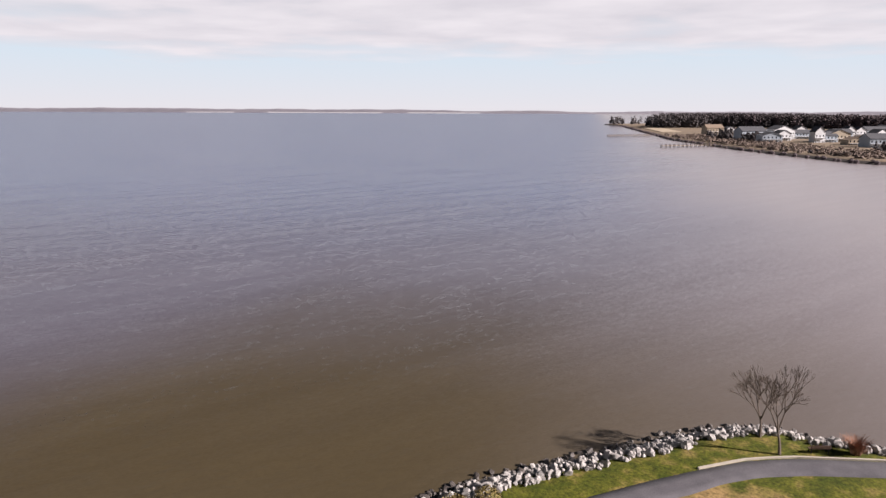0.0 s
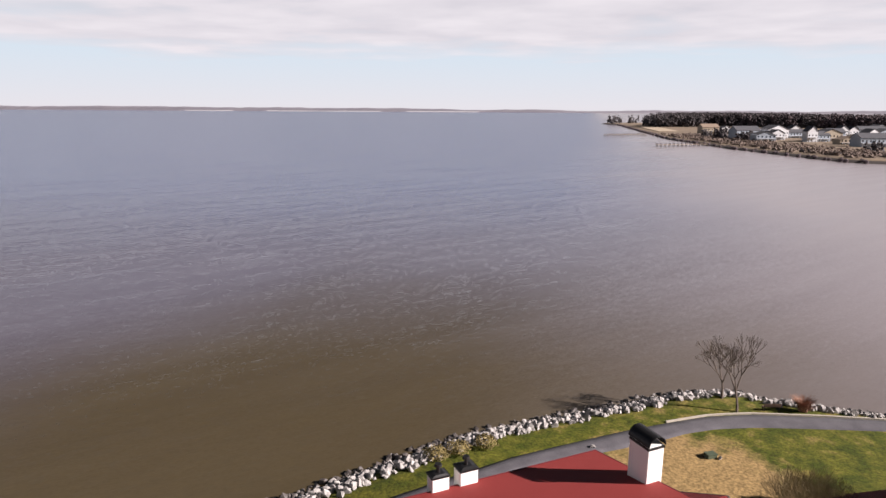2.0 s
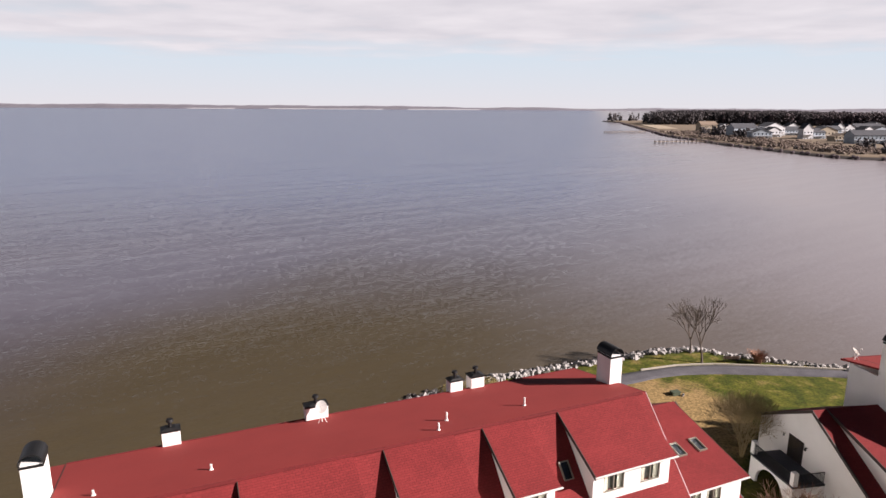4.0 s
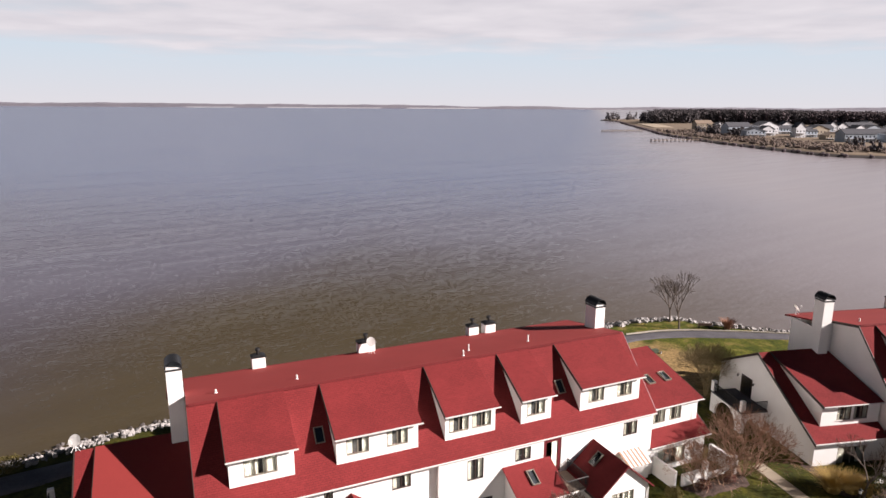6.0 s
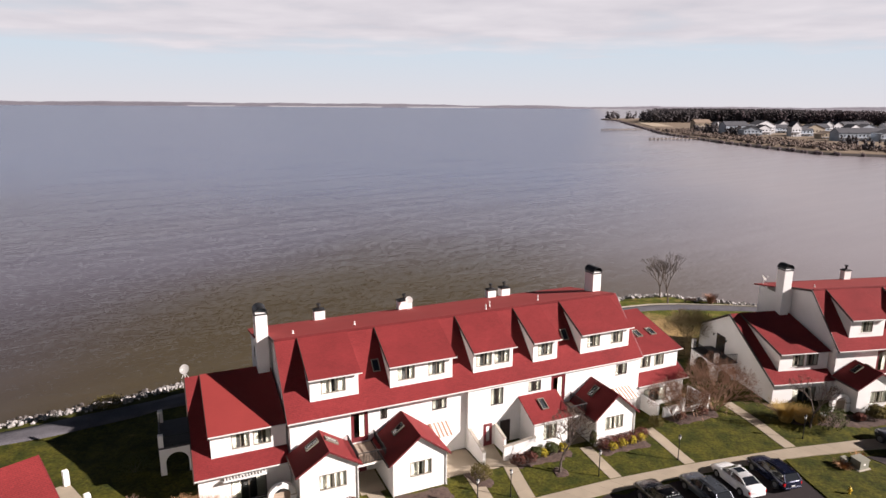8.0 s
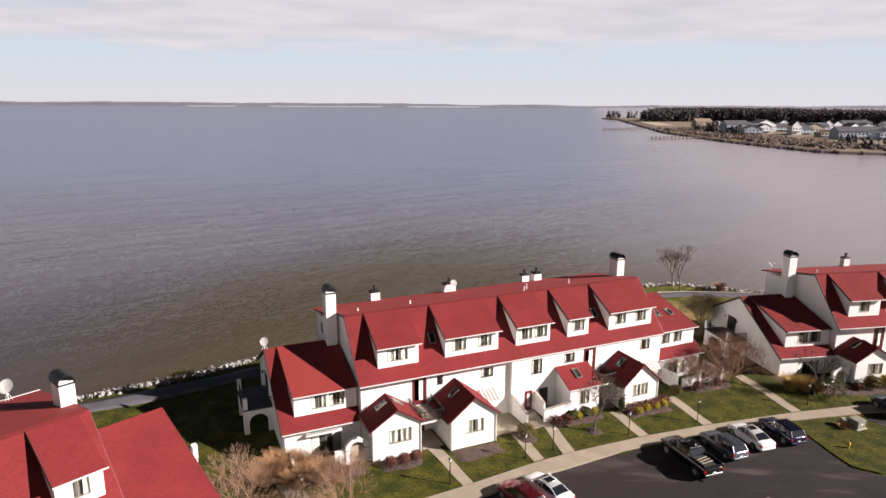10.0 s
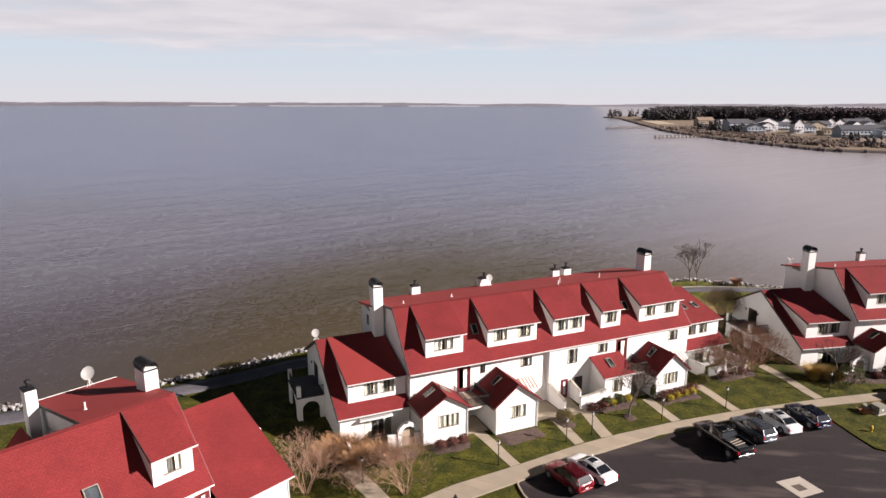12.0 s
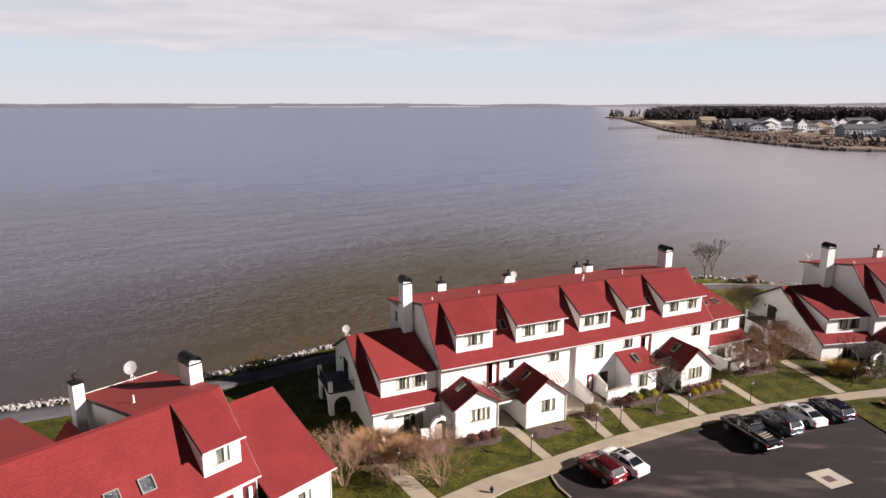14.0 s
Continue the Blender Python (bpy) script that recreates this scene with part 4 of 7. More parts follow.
def townhouse_row(m, label, first=True, left=True, right=True, dormers=(), cottages=(), chims=(), tall=(), pipes=(), skys=(), fronts=(), u_end=37.4, back_from=0.0, wing_kind="dormer", back_v=BACK_V):
    back_z = roof_z(back_v)
    row = thing("townhouse_row", m, label, "house", "red-roofed waterfront townhouses")
    bm = bmesh.new()
    step = min(16.85, u_end - 0.2)
    wall_panel(bm, 0.15, step, -0.6, EAVE + 0.2, 0.42, 0.62, [h for h in fronts if h[1] < step])
    part("front_wall", bm, WHITE, row)
    bm = bmesh.new()
    wall_panel(bm, step + 0.002, u_end - 0.15, -0.6, EAVE - 0.04, -0.02, 0.18, [h for h in fronts if h[0] > step])
    part("front_wall", bm, WHITE, row)
    bm = bmesh.new()
    box(bm, step + 0.002, step + 0.2, 0.182, 0.62, -0.6, EAVE + 0.1)
    part("return_wall", bm, WHITE, row)
    downpipe(row, step - 0.12, 0.34, 0.3, EAVE - 0.2, 0.3)
    for u, s in ((back_from + 0.15, 0), (u_end - 0.35, 1)):
        bm = bmesh.new()
        prism(bm, [(u, 0.622, -0.6), (u, 0.622, EAVE + 0.55), (u, BRK_V, BRK_Z - 0.2), (u, back_v - 0.45, back_z - 0.1), (u, back_v - 0.45, -0.6)], (0.2, 0, 0))
        part("end_wall", bm, WHITE, row)
    bm = bmesh.new()
    box(bm, back_from + 0.352, u_end - 0.352, back_v - 0.65, back_v - 0.45, -0.6, back_z - 0.15)
    part("back_wall", bm, WHITE, row)
    roof_part("roof_front", [((-0.1, -0.2, EAVE), (u_end + 0.1, -0.2, EAVE), (u_end + 0.1, BRK_V, BRK_Z), (-0.1, BRK_V, BRK_Z))], RED, row)
    b0 = back_from - 0.1
    roof_part("roof_back", [((b0, back_v, back_z), (u_end + 0.1, back_v, back_z), (u_end + 0.1, BRK_V, BRK_Z), (b0, BRK_V, BRK_Z))], REDROLL, row)
    if back_from:
        cut = back_from - 5.1
        roof_part("roof_rear_slope", [((cut, 13.0, 5.2), (b0, 13.0, 5.2), (b0, BRK_V, BRK_Z - 0.02), (cut, BRK_V, BRK_Z - 0.02))], RED, row)
        roof_part("roof_back", [((-0.1, back_v, back_z), (cut, back_v, back_z), (cut, BRK_V, BRK_Z), (-0.1, BRK_V, BRK_Z))], REDROLL, row)
        bm = bmesh.new()
        prism(bm, [(cut - 0.3, BRK_V, 0), (cut - 0.3, BRK_V, BRK_Z - 0.2), (cut - 0.3, back_v - 0.4, back_z - 0.15), (cut - 0.3, back_v - 0.4, 0)], (0.2, 0, 0))
        part("end_wall", bm, WHITE, row)
        roof_part("rear_lean_to_roof", [((cut + 0.1, 14.6, 5.6), (cut + 0.1, 6.0, 5.6), (b0 - 1.6, 6.0, 9.3), (b0 - 1.6, 14.6, 9.3))], RED, row)
        bm = bmesh.new()
        box(bm, 0.0, back_from, 12.4, 12.6, -0.6, 5.4)
        part("rear_wall", bm, WHITE, row)
    # overlapping cap shingles along the break of the roof
    bm = bmesh.new()
    n = int((u_end) / 0.3)
    for i in range(n):
        u, e = i * 0.3, 0.012 * (i % 2)
        prism(bm, [(u, BRK_V + 0.16, roof_z(BRK_V + 0.16) + 0.01), (u, BRK_V + 0.16, roof_z(BRK_V + 0.16) + 0.03 + e), (u, BRK_V, BRK_Z + 0.085 + e), (u, BRK_V - 0.12, BRK_Z - 0.02 + e), (u, BRK_V - 0.12, BRK_Z - 0.10)], (0.296, 0, 0))
    part("ridge_cap", bm, RED, row)
    rake(row, [(-0.2, EAVE), (BRK_V, BRK_Z)], -0.15, 0.05)
    rake(row, [(BRK_V, BRK_Z), (back_v, back_z)], back_from - 0.15, 0.05)
    rake(row, [(-0.2, EAVE), (BRK_V, BRK_Z), (back_v, back_z)], u_end + 0.1, 0.05, REDPAINT)
    gutter(row, -0.1, u_end + 0.1, -0.2, EAVE)
    if left:
        # rear bay beside the chimney, under a run-out of the back roof
        turn = pose(-1.2, 12.7, 0, 0, 0, -90)
        bm = bmesh.new()
        wall_panel(bm, 0.0, 4.3, 5.0, 10.75, 0.0, 0.18, [(1.9, 2.8, 8.9, 10.1)] if m == MAIN else [])
        bay = part("bay_wall", bm, WHITE, row)
        bay.matrix_basis = turn
        if m == MAIN:
            window(row, 1.9, 2.8, 8.9, 10.1, 0.0, 1, frame_mat=DARKTRIM, curtains=False, turn=turn)
        bm = bmesh.new()
        box(bm, -1.018, 0.14, 8.4, 8.58, 5.0, roof_z(8.5) - 0.2)
        part("bay_return", bm, WHITE, row)
        roof_part("bay_roof", [((-1.38, back_v, back_z), (-0.102, back_v, back_z), (-0.102, 8.3, roof_z(8.3)), (-1.38, 8.3, roof_z(8.3)))], REDROLL, row)
    bm = bmesh.new()
    box(bm, back_from - 0.1, u_end + 0.1, back_v, back_v + 0.06, back_z - 0.14, back_z + 0.04)
    part("drip_edge", bm, TRIM if back_from else REDPAINT, row)
    for h in fronts:
        if h[3] - h[2] > 1.9:
            door(row, h[0] + 0.02, h[1] - 0.02, h[2], h[3], (0.47 if h[1] < step else 0.03))
        else:
            window(row, *h, 0.42 if h[1] < step else -0.02, 2, frame_mat=DARKTRIM)
    for u0, u1, wins, leaves in dormers:
        dormer(row, u0, u1, wins, leaves=leaves)
    for c in cottages:
        gable_cottage(row, *c)
    for x0, x1, y0, y1, z1 in chims:
        chimney(row, x0, x1, y0, y1, -0.3, z1, hood=False)
    for x0, x1, y0, y1, z0, z1, *plain in tall:
        chimney(row, x0, x1, y0, y1, z0, z1, hood=not plain)
    for u, v, h in pipes:
        bm = bmesh.new()
        tube(bm, (u, v, roof_z(v) - 0.05), (u, v, roof_z(v) + h), 0.07)
        tube(bm, (u, v, roof_z(v)), (u, v, roof_z(v) + 0.08), 0.14, 0.08)
        part("vent_pipe", bm, TRIM, row)
    for u, v in skys:
        skylight(row, slope_pose(u, v, roof_z(v) + 0.03, math.degrees(math.atan(SLOPE))), *((1.0, 1.1) if back_from else (0.7, 1.2)))
    if left:
        wing(row, -1, -7.4, REDROLL if m == MAIN else RED)
    if right and wing_kind == "dormer":
        wing(row, 1, 44.0)
    elif right:
        plain_wing(row)
    return row


MAIN = pose(-19.8, 31.5, 0, 0, 0, 28.9)
main_row = townhouse_row(
    MAIN, "long white stucco townhouse row with red roof and shed dormers",
    dormers=[(2.08, 6.40, [(0.97, 3.17)], 3), (9.35, 15.55, [(0.73, 2.41), (3.75, 5.40)], 2), (17.75, 22.05, [(0.32, 2.0), (2.28, 3.95)], 2), (24.4, 27.22, [(0.54, 2.25)], 2), (30.08, 36.27, [(0.82, 2.44), (3.79, 5.38)], 2)],
    cottages=[(0.15, 5.05, -3.2, 0.42, 3.7, 5.25, 0.1, (1.6, 3.9), 4), (7.7, 12.7, -4.3, 0.42, 3.6, 5.55, 0.1, (1.6, 3.6), 3), (28.6, 33.3, -4.3, -0.02, 3.4, 5.45, 0.1, (1.1, 3.3), 4)],
    chims=[(5.35, 6.48, 13.3, 14.1, 11.8), (14.62, 16.2, 13.1, 13.95, 11.78), (25.83, 26.9, 13.4, 14.2, 11.65), (27.6, 28.75, 13.35, 14.3, 11.7)],
    tall=[(-1.28, -0.18, 7.8, 9.3, -0.3, 14.0), (36.65, 37.78, 8.0, 9.6, 9.0, 13.95)],
    pipes=[(2.0, 7.2, 0.3), (8.0, 7.4, 0.35), (21.7, 6.05, 0.5), (22.9, 7.5, 0.6), (28.78, 7.3, 0.6)],
    skys=[(8.15, 2.0), (28.7, 2.0)],
    fronts=[(5.5, 7.1, 3.4, 6.35), (8.25, 8.9, 5.2, 6.2), (13.3, 14.8, 5.05, 6.1), (19.25, 20.65, 4.55, 6.3), (23.45, 24.9, 5.2, 6.3), (26.1, 27.8, 3.4, 6.45), (34.1, 35.6, 5.1, 6.35)])
front_extras(main_row)
row_b = townhouse_row(
    pose(35.54, 54.36, -0.35, 0, 0, 15.05), "white stucco townhouse row with red roof beyond the lawn",
    right=False,
    dormers=[(1.8, 6.2, [(1.4, 2.9)], 2), (9.35, 15.55, [(0.9, 2.4), (3.8, 5.3)], 2)],
    cottages=[(0.15, 5.05, -3.2, 0.42, 3.7, 5.25, 0.1, (1.6, 3.7), 3)],
    chims=[(11.5, 12.5, 13.2, 14.0, 12.0)], tall=[(-1.58, -0.45, 8.0, 9.35, -0.3, 13.95)], pipes=[(2.0, 7.2, 0.3)],
    fronts=[(5.5, 7.1, 3.4, 6.35)])
dish(row_b, -0.6, 12.9, 10.9, 0.4, 80)
round_arch(row_b, -1.2, -2.6, 0.72, 1.12, 1.75)
bm = bmesh.new()
box(bm, -6.948, -3.2, -3.2, -2.95, 0.0, 1.1)
part("patio_wall", bm, WHITE, row_b)
row_a = townhouse_row(
    pose(-54.36, -18.06, -0.45, 0, 0, 53.2), "near white stucco townhouse row with red roof and skylights",
    left=False, back_from=31.0, wing_kind="plain", back_v=16.4,
    dormers=[(33.62, 36.6, [(0.72, 2.12)], 2)], fronts=[(34.2, 35.3, 4.3, 6.2), (36.0, 37.2, 3.4, 6.35)],
    tall=[(36.6, 37.7, 8.0, 9.8, 9.0, 13.5), (29.9, 30.75, 14.4, 15.5, 0.0, 12.1, 1)], pipes=[(32.3, 8.6, 0.6)], skys=[(27.2, 1.3), (29.45, 1.3)])
dish(row_a, 35.1, 16.0, 10.33, 0.55, -40, 1.2)

# ---- ground and water ----
SHORE = [(-420, -40), (-220, 0), (-110, 20), (-75, 33), (-64, 37.5), (-58.8, 40.3), (-53.2, 44.2), (-47.3, 48.5), (-41.6, 54), (-33, 60.2), (-24, 66.6), (-17.4, 72), (-12, 76.8), (-6, 81.8), (-1.8, 85.1), (3.7, 87.8), (9.8, 90.8), (16.4, 94.1), (19.9, 95.9), (23.4, 97.1), (26.7, 97.8), (28.7, 97.4), (31.4, 96.0), (37, 94.4), (42.6, 93.1), (60, 90), (90, 80), (160, 55), (420, 20)]


def shore_distance(x, y):
    """Signed distance to the waterline, positive on land."""
    best, sign = 1e9, 1
    for (ax, ay), (bx, by) in zip(SHORE, SHORE[1:]):
        dx, dy = bx - ax, by - ay
        k = max(0.0, min(1.0, ((x - ax) * dx + (y - ay) * dy) / (dx * dx + dy * dy)))
        ex, ey = x - ax - k * dx, y - ay - k * dy
        d = math.hypot(ex, ey)
        if d < best:
            best = d
            sign = 1 if dx * (y - ay) - dy * (x - ax) < 0 else -1
    return sign * best


def smooth(a, b, x):
    k = max(0.0, min(1.0, (x - a) / (b - a)))
    return k * k * (3 - 2 * k)


FAR_EDGE = [(-40, 0), (-26, 10), (-20.5, 17.6), (-14.9, 22.5), (-9.4, 26.0), (-2.9, 30.5), (1.2, 32.9), (8.1, 36.3), (15.5, 39.5), (26.1, 43.4), (34.5, 46.0), (60, 51)]


def lawn_rise(x, y):
    """Height of the land: level parking, lawns that rise gently to the houses."""
    yy = FAR_EDGE[-1][1]
    for (ax, ay), (bx, by) in zip(FAR_EDGE, FAR_EDGE[1:]):
        if ax <= x <= bx:
            yy = ay + (by - ay) * (x - ax) / (bx - ax)
    return (0.12 * smooth(-2.6, -1.6, y - yy) + 0.28 * smooth(0.5, 6, y - yy)) if x > -16 else 0.12 + 0.2 * smooth(0.5, 6, y - yy)


def ground_z(x, y):
    d = shore_distance(x, y)
    h = lawn_rise(x, y)
    return -3.2 + (h + 3.2) * smooth(-3.5, 4.5, d)


def spread(lo, hi, step, far_lo, far_hi):
    mid = [lo + i * step for i in range(int((hi - lo) / step) + 1)]
    out, s = [], step
    a = mid[0]
    while a > far_lo:
        s *= 1.5
        a = max(far_lo, a - s)
        out.insert(0, a)
    s, b, tail = step, mid[-1], []
    while b < far_hi:
        s *= 1.5
        b = min(far_hi, b + s)
        tail.append(b)
    return out + mid + tail


gx, gy = spread(-90, 90, 1.5, -4800, 4800), spread(-10, 102, 1.5, -4800, 4900)
rows_v = [(x, y, ground_z(x, y)) for y in gy for x in gx]
nx = len(gx)
me = bpy.data.meshes.new("ground")
me.from_pydata(rows_v, [], [(j * nx + i, j * nx + i + 1, (j + 1) * nx + i + 1, (j + 1) * nx + i) for j in range(len(gy) - 1) for i in range(nx - 1)])
me.materials.append(GRASS)
for f in me.polygons:
    f.use_smooth = True
tagged(new("ground", me), "winter lawn in green and straw tones along the shore", "ground", kind="structure")

bm = bmesh.new()
WATER_Z = -1.25
vs = [bm.verts.new(p) for p in ((-4900, -300, WATER_Z), (4900, -300, WATER_Z), (4900, 4900, WATER_Z), (-4900, 4900, WATER_Z))]
bm.faces.new(vs)
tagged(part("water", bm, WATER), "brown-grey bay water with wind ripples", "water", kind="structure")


def strip(name, left, right, z, material, lift=0.03, label="", category="path", kind="structure", flat=None):
    """A paved strip between two plan lines, draped on the ground."""
    def dense(line, n):
        d = [0.0]
        for p, q in zip(line, line[1:]):
            d.append(d[-1] + math.dist(p, q))
        out = []
        for i in range(n + 1):
            s = d[-1] * i / n
            for k in range(len(line) - 1):
                if s <= d[k + 1] + 1e-9:
                    w = (s - d[k]) / (d[k + 1] - d[k])
                    out.append((line[k][0] + (line[k + 1][0] - line[k][0]) * w, line[k][1] + (line[k + 1][1] - line[k][1]) * w))
                    break
        return out
    n = max(2, int(sum(math.dist(p, q) for p, q in zip(left, left[1:])) / 1.2))
    L, R = dense(left, n), dense(right, n)
    bm = bmesh.new()
    tops, lows = [], []
    for p, q in zip(L, R):
        c = []
        for k in (0, 0.33, 0.67, 1):
            x, y = p[0] + (q[0] - p[0]) * k, p[1] + (q[1] - p[1]) * k
            zz = (flat if flat is not None else max(ground_z(x, y), -0.2)) + lift
            c.append(bm.verts.new((x, y, zz)))
        lo = [bm.verts.new((v.co.x, v.co.y, v.co.z - 0.3)) for v in (c[0], c[-1])]
        tops.append(c)
        lows.append(lo)
    for a, b, la, lb in zip(tops, tops[1:], lows, lows[1:]):
        for k in range(3):
            bm.faces.new((a[k], a[k + 1], b[k + 1], b[k]))
        bm.faces.new((a[0], b[0], lb[0], la[0]))
        bm.faces.new((a[-1], la[-1], lb[-1], b[-1]))
    for f in bm.faces:
        f.smooth = True
    ob = part(name, bm, material)
    return tagged(ob, label, category, kind=kind)


strip("path", [(-110, 13), (-85, 23), (-70.5, 30.2), (-62, 33.6), (-55.6, 36.85), (-51.8, 39.1), (-47.7, 42.1), (-40.3, 47.4), (-30, 54.6), (-20, 62), (-8, 71), (1.2, 77.6), (5.3, 79.9), (12.7, 83.8), (17.7, 86.1), (22.3, 88.0), (27.2, 88.95), (34.3, 89.1), (43.5, 88.9), (70, 82)],
      [(-107, 9.5), (-83, 19.5), (-67.7, 27.2), (-59.5, 31.4), (-53.6, 34.8), (-50.1, 36.6), (-47.2, 38.2), (-40.0, 43.7), (-29, 51.2), (-18.5, 59), (-6.5, 68.2), (2, 75.6), (9.2, 79.1), (16.0, 82.2), (19.2, 84.1), (22.7, 85.4), (27, 86.1), (33.8, 86.4), (41.5, 86.6), (68, 79)],
      0, PATHGREY, 0.04, "grey asphalt walking path along the rocks", "path")


def polygon_patch(name, pts, z, material, label, category, depth=0.25, kind="structure", parent=None):
    bm = bmesh.new()
    prism(bm, [(x, y, z) for x, y in pts], (0, 0, -depth))
    ob = part(name, bm, material, parent)
    return tagged(ob, label, category, kind=kind)


LOT = [(-46, -40), (-12, 12), (-7.4, 20.5), (-8.3, 21.9), (-8.8, 23.4), (-8.6, 24.7), (-7.7, 25.8), (-0.7, 29.5), (6.4, 33.9), (13.2, 37.0), (19.8, 39.7), (24.9, 41.4), (25.4, 38.4), (26.0, 35.5), (26.8, 32.6), (29, 31.5), (36, 33), (36, 40.0), (33.2, 42.9), (60, 47), (72, -40)]
polygon_patch("parking_lot", LOT, 0.06, ASPHALT, "worn dark asphalt parking lot with paler patches", "parking lot", 0.2)
polygon_patch("grass_island", [(25.2, 41.5), (25.6, 38.4), (26.2, 35.6), (27.0, 32.8), (29.1, 31.8), (35.7, 33.2), (35.7, 39.8), (32.8, 42.9)], 0.15, GRASS, "mown grass island in the parking lot", "lawn", 0.2)
bm = bmesh.new()
kerb_line = [(-7.4, 20.3), (-8.3, 21.8), (-8.8, 23.4), (-8.5, 24.6), (-7.6, 25.65), (-0.65, 29.35), (6.45, 33.75), (13.25, 36.85), (19.85, 39.55), (24.9, 41.25)]
for (ax, ay), (bx, by) in zip(kerb_line, kerb_line[1:]):
    w = Vector((bx - ax, by - ay, 0)).normalized()
    s = Vector((-w.y, w.x, 0)) * 0.15
    prism(bm, [(ax, ay, 0.0), (bx, by, 0.0), (bx, by, 0.172), (ax, ay, 0.172)], s)
tagged(part("kerb", bm, CONCRETE), "low concrete kerb along the parking lot", "kerb", kind="structure")


def resample(line, step):
    d = [0.0]
    for p, q in zip(line, line[1:]):
        d.append(d[-1] + math.dist(p, q))
    n = max(1, round(d[-1] / step))
    out = []
    for i in range(n + 1):
        s = d[-1] * i / n
        k = max(j for j in range(len(line) - 1) if d[j] <= s + 1e-9)
        w = (s - d[k]) / (d[k + 1] - d[k])
        out.append((line[k][0] + (line[k + 1][0] - line[k][0]) * w, line[k][1] + (line[k + 1][1] - line[k][1]) * w))
    return out


def slab_walk(name, left, right, step, label, lift=0.05, flat=None):
    """A concrete walk of separate slabs with open joints."""
    L = resample(left, step)
    n = len(L) - 1
    R = resample(right, math.fsum(math.dist(p, q) for p, q in zip(right, right[1:])) / n)
    base = thing(name, Matrix.Identity(4), label, "sidewalk", kind="structure")
    for i in range(min(n, len(R) - 1)):
        c = [Vector((*p, 0)) for p in (L[i], L[i + 1], R[i + 1], R[i])]
        mid = sum(c, Vector()) / 4
        bm = bmesh.new()
        top = []
        for p in c:
            p = p + (mid - p).normalized() * 0.012
            z = (flat if flat is not None else ground_z(p.x, p.y)) + lift
            top.append((p.x, p.y, z))
        prism(bm, top, (0, 0, -0.15))
        part("slab", bm, CONCRETE, base)
    return base


slab_walk("pavement", [(-26, 10), (-20.5, 17.6), (-14.9, 22.5), (-9.4, 26.0), (-2.9, 30.5), (1.2, 32.9), (8.1, 36.35), (15.5, 39.5), (26.1, 43.4), (34.5, 46.0), (60, 51)], [(-23, 9.2), (-17.6, 16.3), (-12.7, 21.0), (-8.2, 24.1), (-1.6, 29.1), (2.2, 31.4), (8.9, 35.0), (16.1, 38.3), (26.5, 41.9), (34.9, 44.3), (60.5, 49)], 1.6,
          "pale concrete sidewalk between lawns and parking lot", flat=0.145)
WALKS = [[(-13.6, 32.0), (-12.5, 32.6), (-8.5, 26.65), (-9.4, 26.0)], [(-5.6, 36.4), (-4.5, 37.0), (-1.9, 31.25), (-2.9, 30.6)], [(-2.0, 38.3), (-0.9, 38.9), (1.2, 32.9), (-0.05, 32.25)],
         [(5.8, 41.0), (6.9, 41.5), (9.15, 36.9), (8.07, 36.4)], [(12.7, 45.3), (13.8, 45.9), (16.5, 39.95), (15.4, 39.5)], [(22.8, 52.2), (24.0, 52.8), (27.3, 43.85), (26.1, 43.45)], [(-27.5, 26.0), (-26.1, 26.8), (-18.9, 18.9), (-20.4, 17.8)]]
for a, b, c, d in WALKS:
    slab_walk("garden_walk", [a, (a[0] + (d[0] - a[0]) * 0.985, a[1] + (d[1] - a[1]) * 0.985)], [b, (b[0] + (c[0] - b[0]) * 0.985, b[1] + (c[1] - b[1]) * 0.985)], 1.3, "narrow concrete walk from sidewalk to a house entrance", 0.04)

# paths edge: pale kerb beside the shore path
bm = bmesh.new()
edge_line = resample([(17.75, 86.2), (22.3, 88.1), (24.7, 88.65), (27.2, 89.05), (34.3, 89.2), (43.4, 89.0)], 1.0)
for (ax, ay), (bx, by) in zip(edge_line, edge_line[1:]):
    w = Vector((bx - ax, by - ay, 0)).normalized()
    s = Vector((-w.y, w.x, 0)) * 0.22
    z = max(ground_z(ax, ay), -0.1)
    prism(bm, [(ax, ay, z - 0.2), (bx, by, z - 0.2), (bx, by, z + 0.16), (ax, ay, z + 0.16)], s)
tagged(part("path_kerb", bm, KERB), "pale low kerb along the shore path", "kerb", kind="structure")

# drain with its concrete collar in the parking lot
dr = thing("storm_drain", Matrix.Identity(4), "square iron drain grate in a concrete collar", "drain")
D = [(14.66, 25.93), (17.22, 27.02), (18.32, 24.76), (15.87, 23.56)]
I = [(15.73, 25.40), (16.66, 25.78), (17.08, 24.98), (16.16, 24.58)]
bm = bmesh.new()
for i in range(4):
    j = (i + 1) % 4
    prism(bm, [(*D[i], 0.075), (*D[j], 0.075), (*I[j], 0.075), (*I[i], 0.075)], (0, 0, -0.1))
part("collar", bm, KERB, dr)
bm = bmesh.new()
prism(bm, [(*p, 0.066) for p in I], (0, 0, -0.05))
part("grate", bm, surface("rusty_grate", (0.12, 0.09, 0.07), (0.08, 0.06, 0.05), 0.8, 4, 30, 0.4), dr)


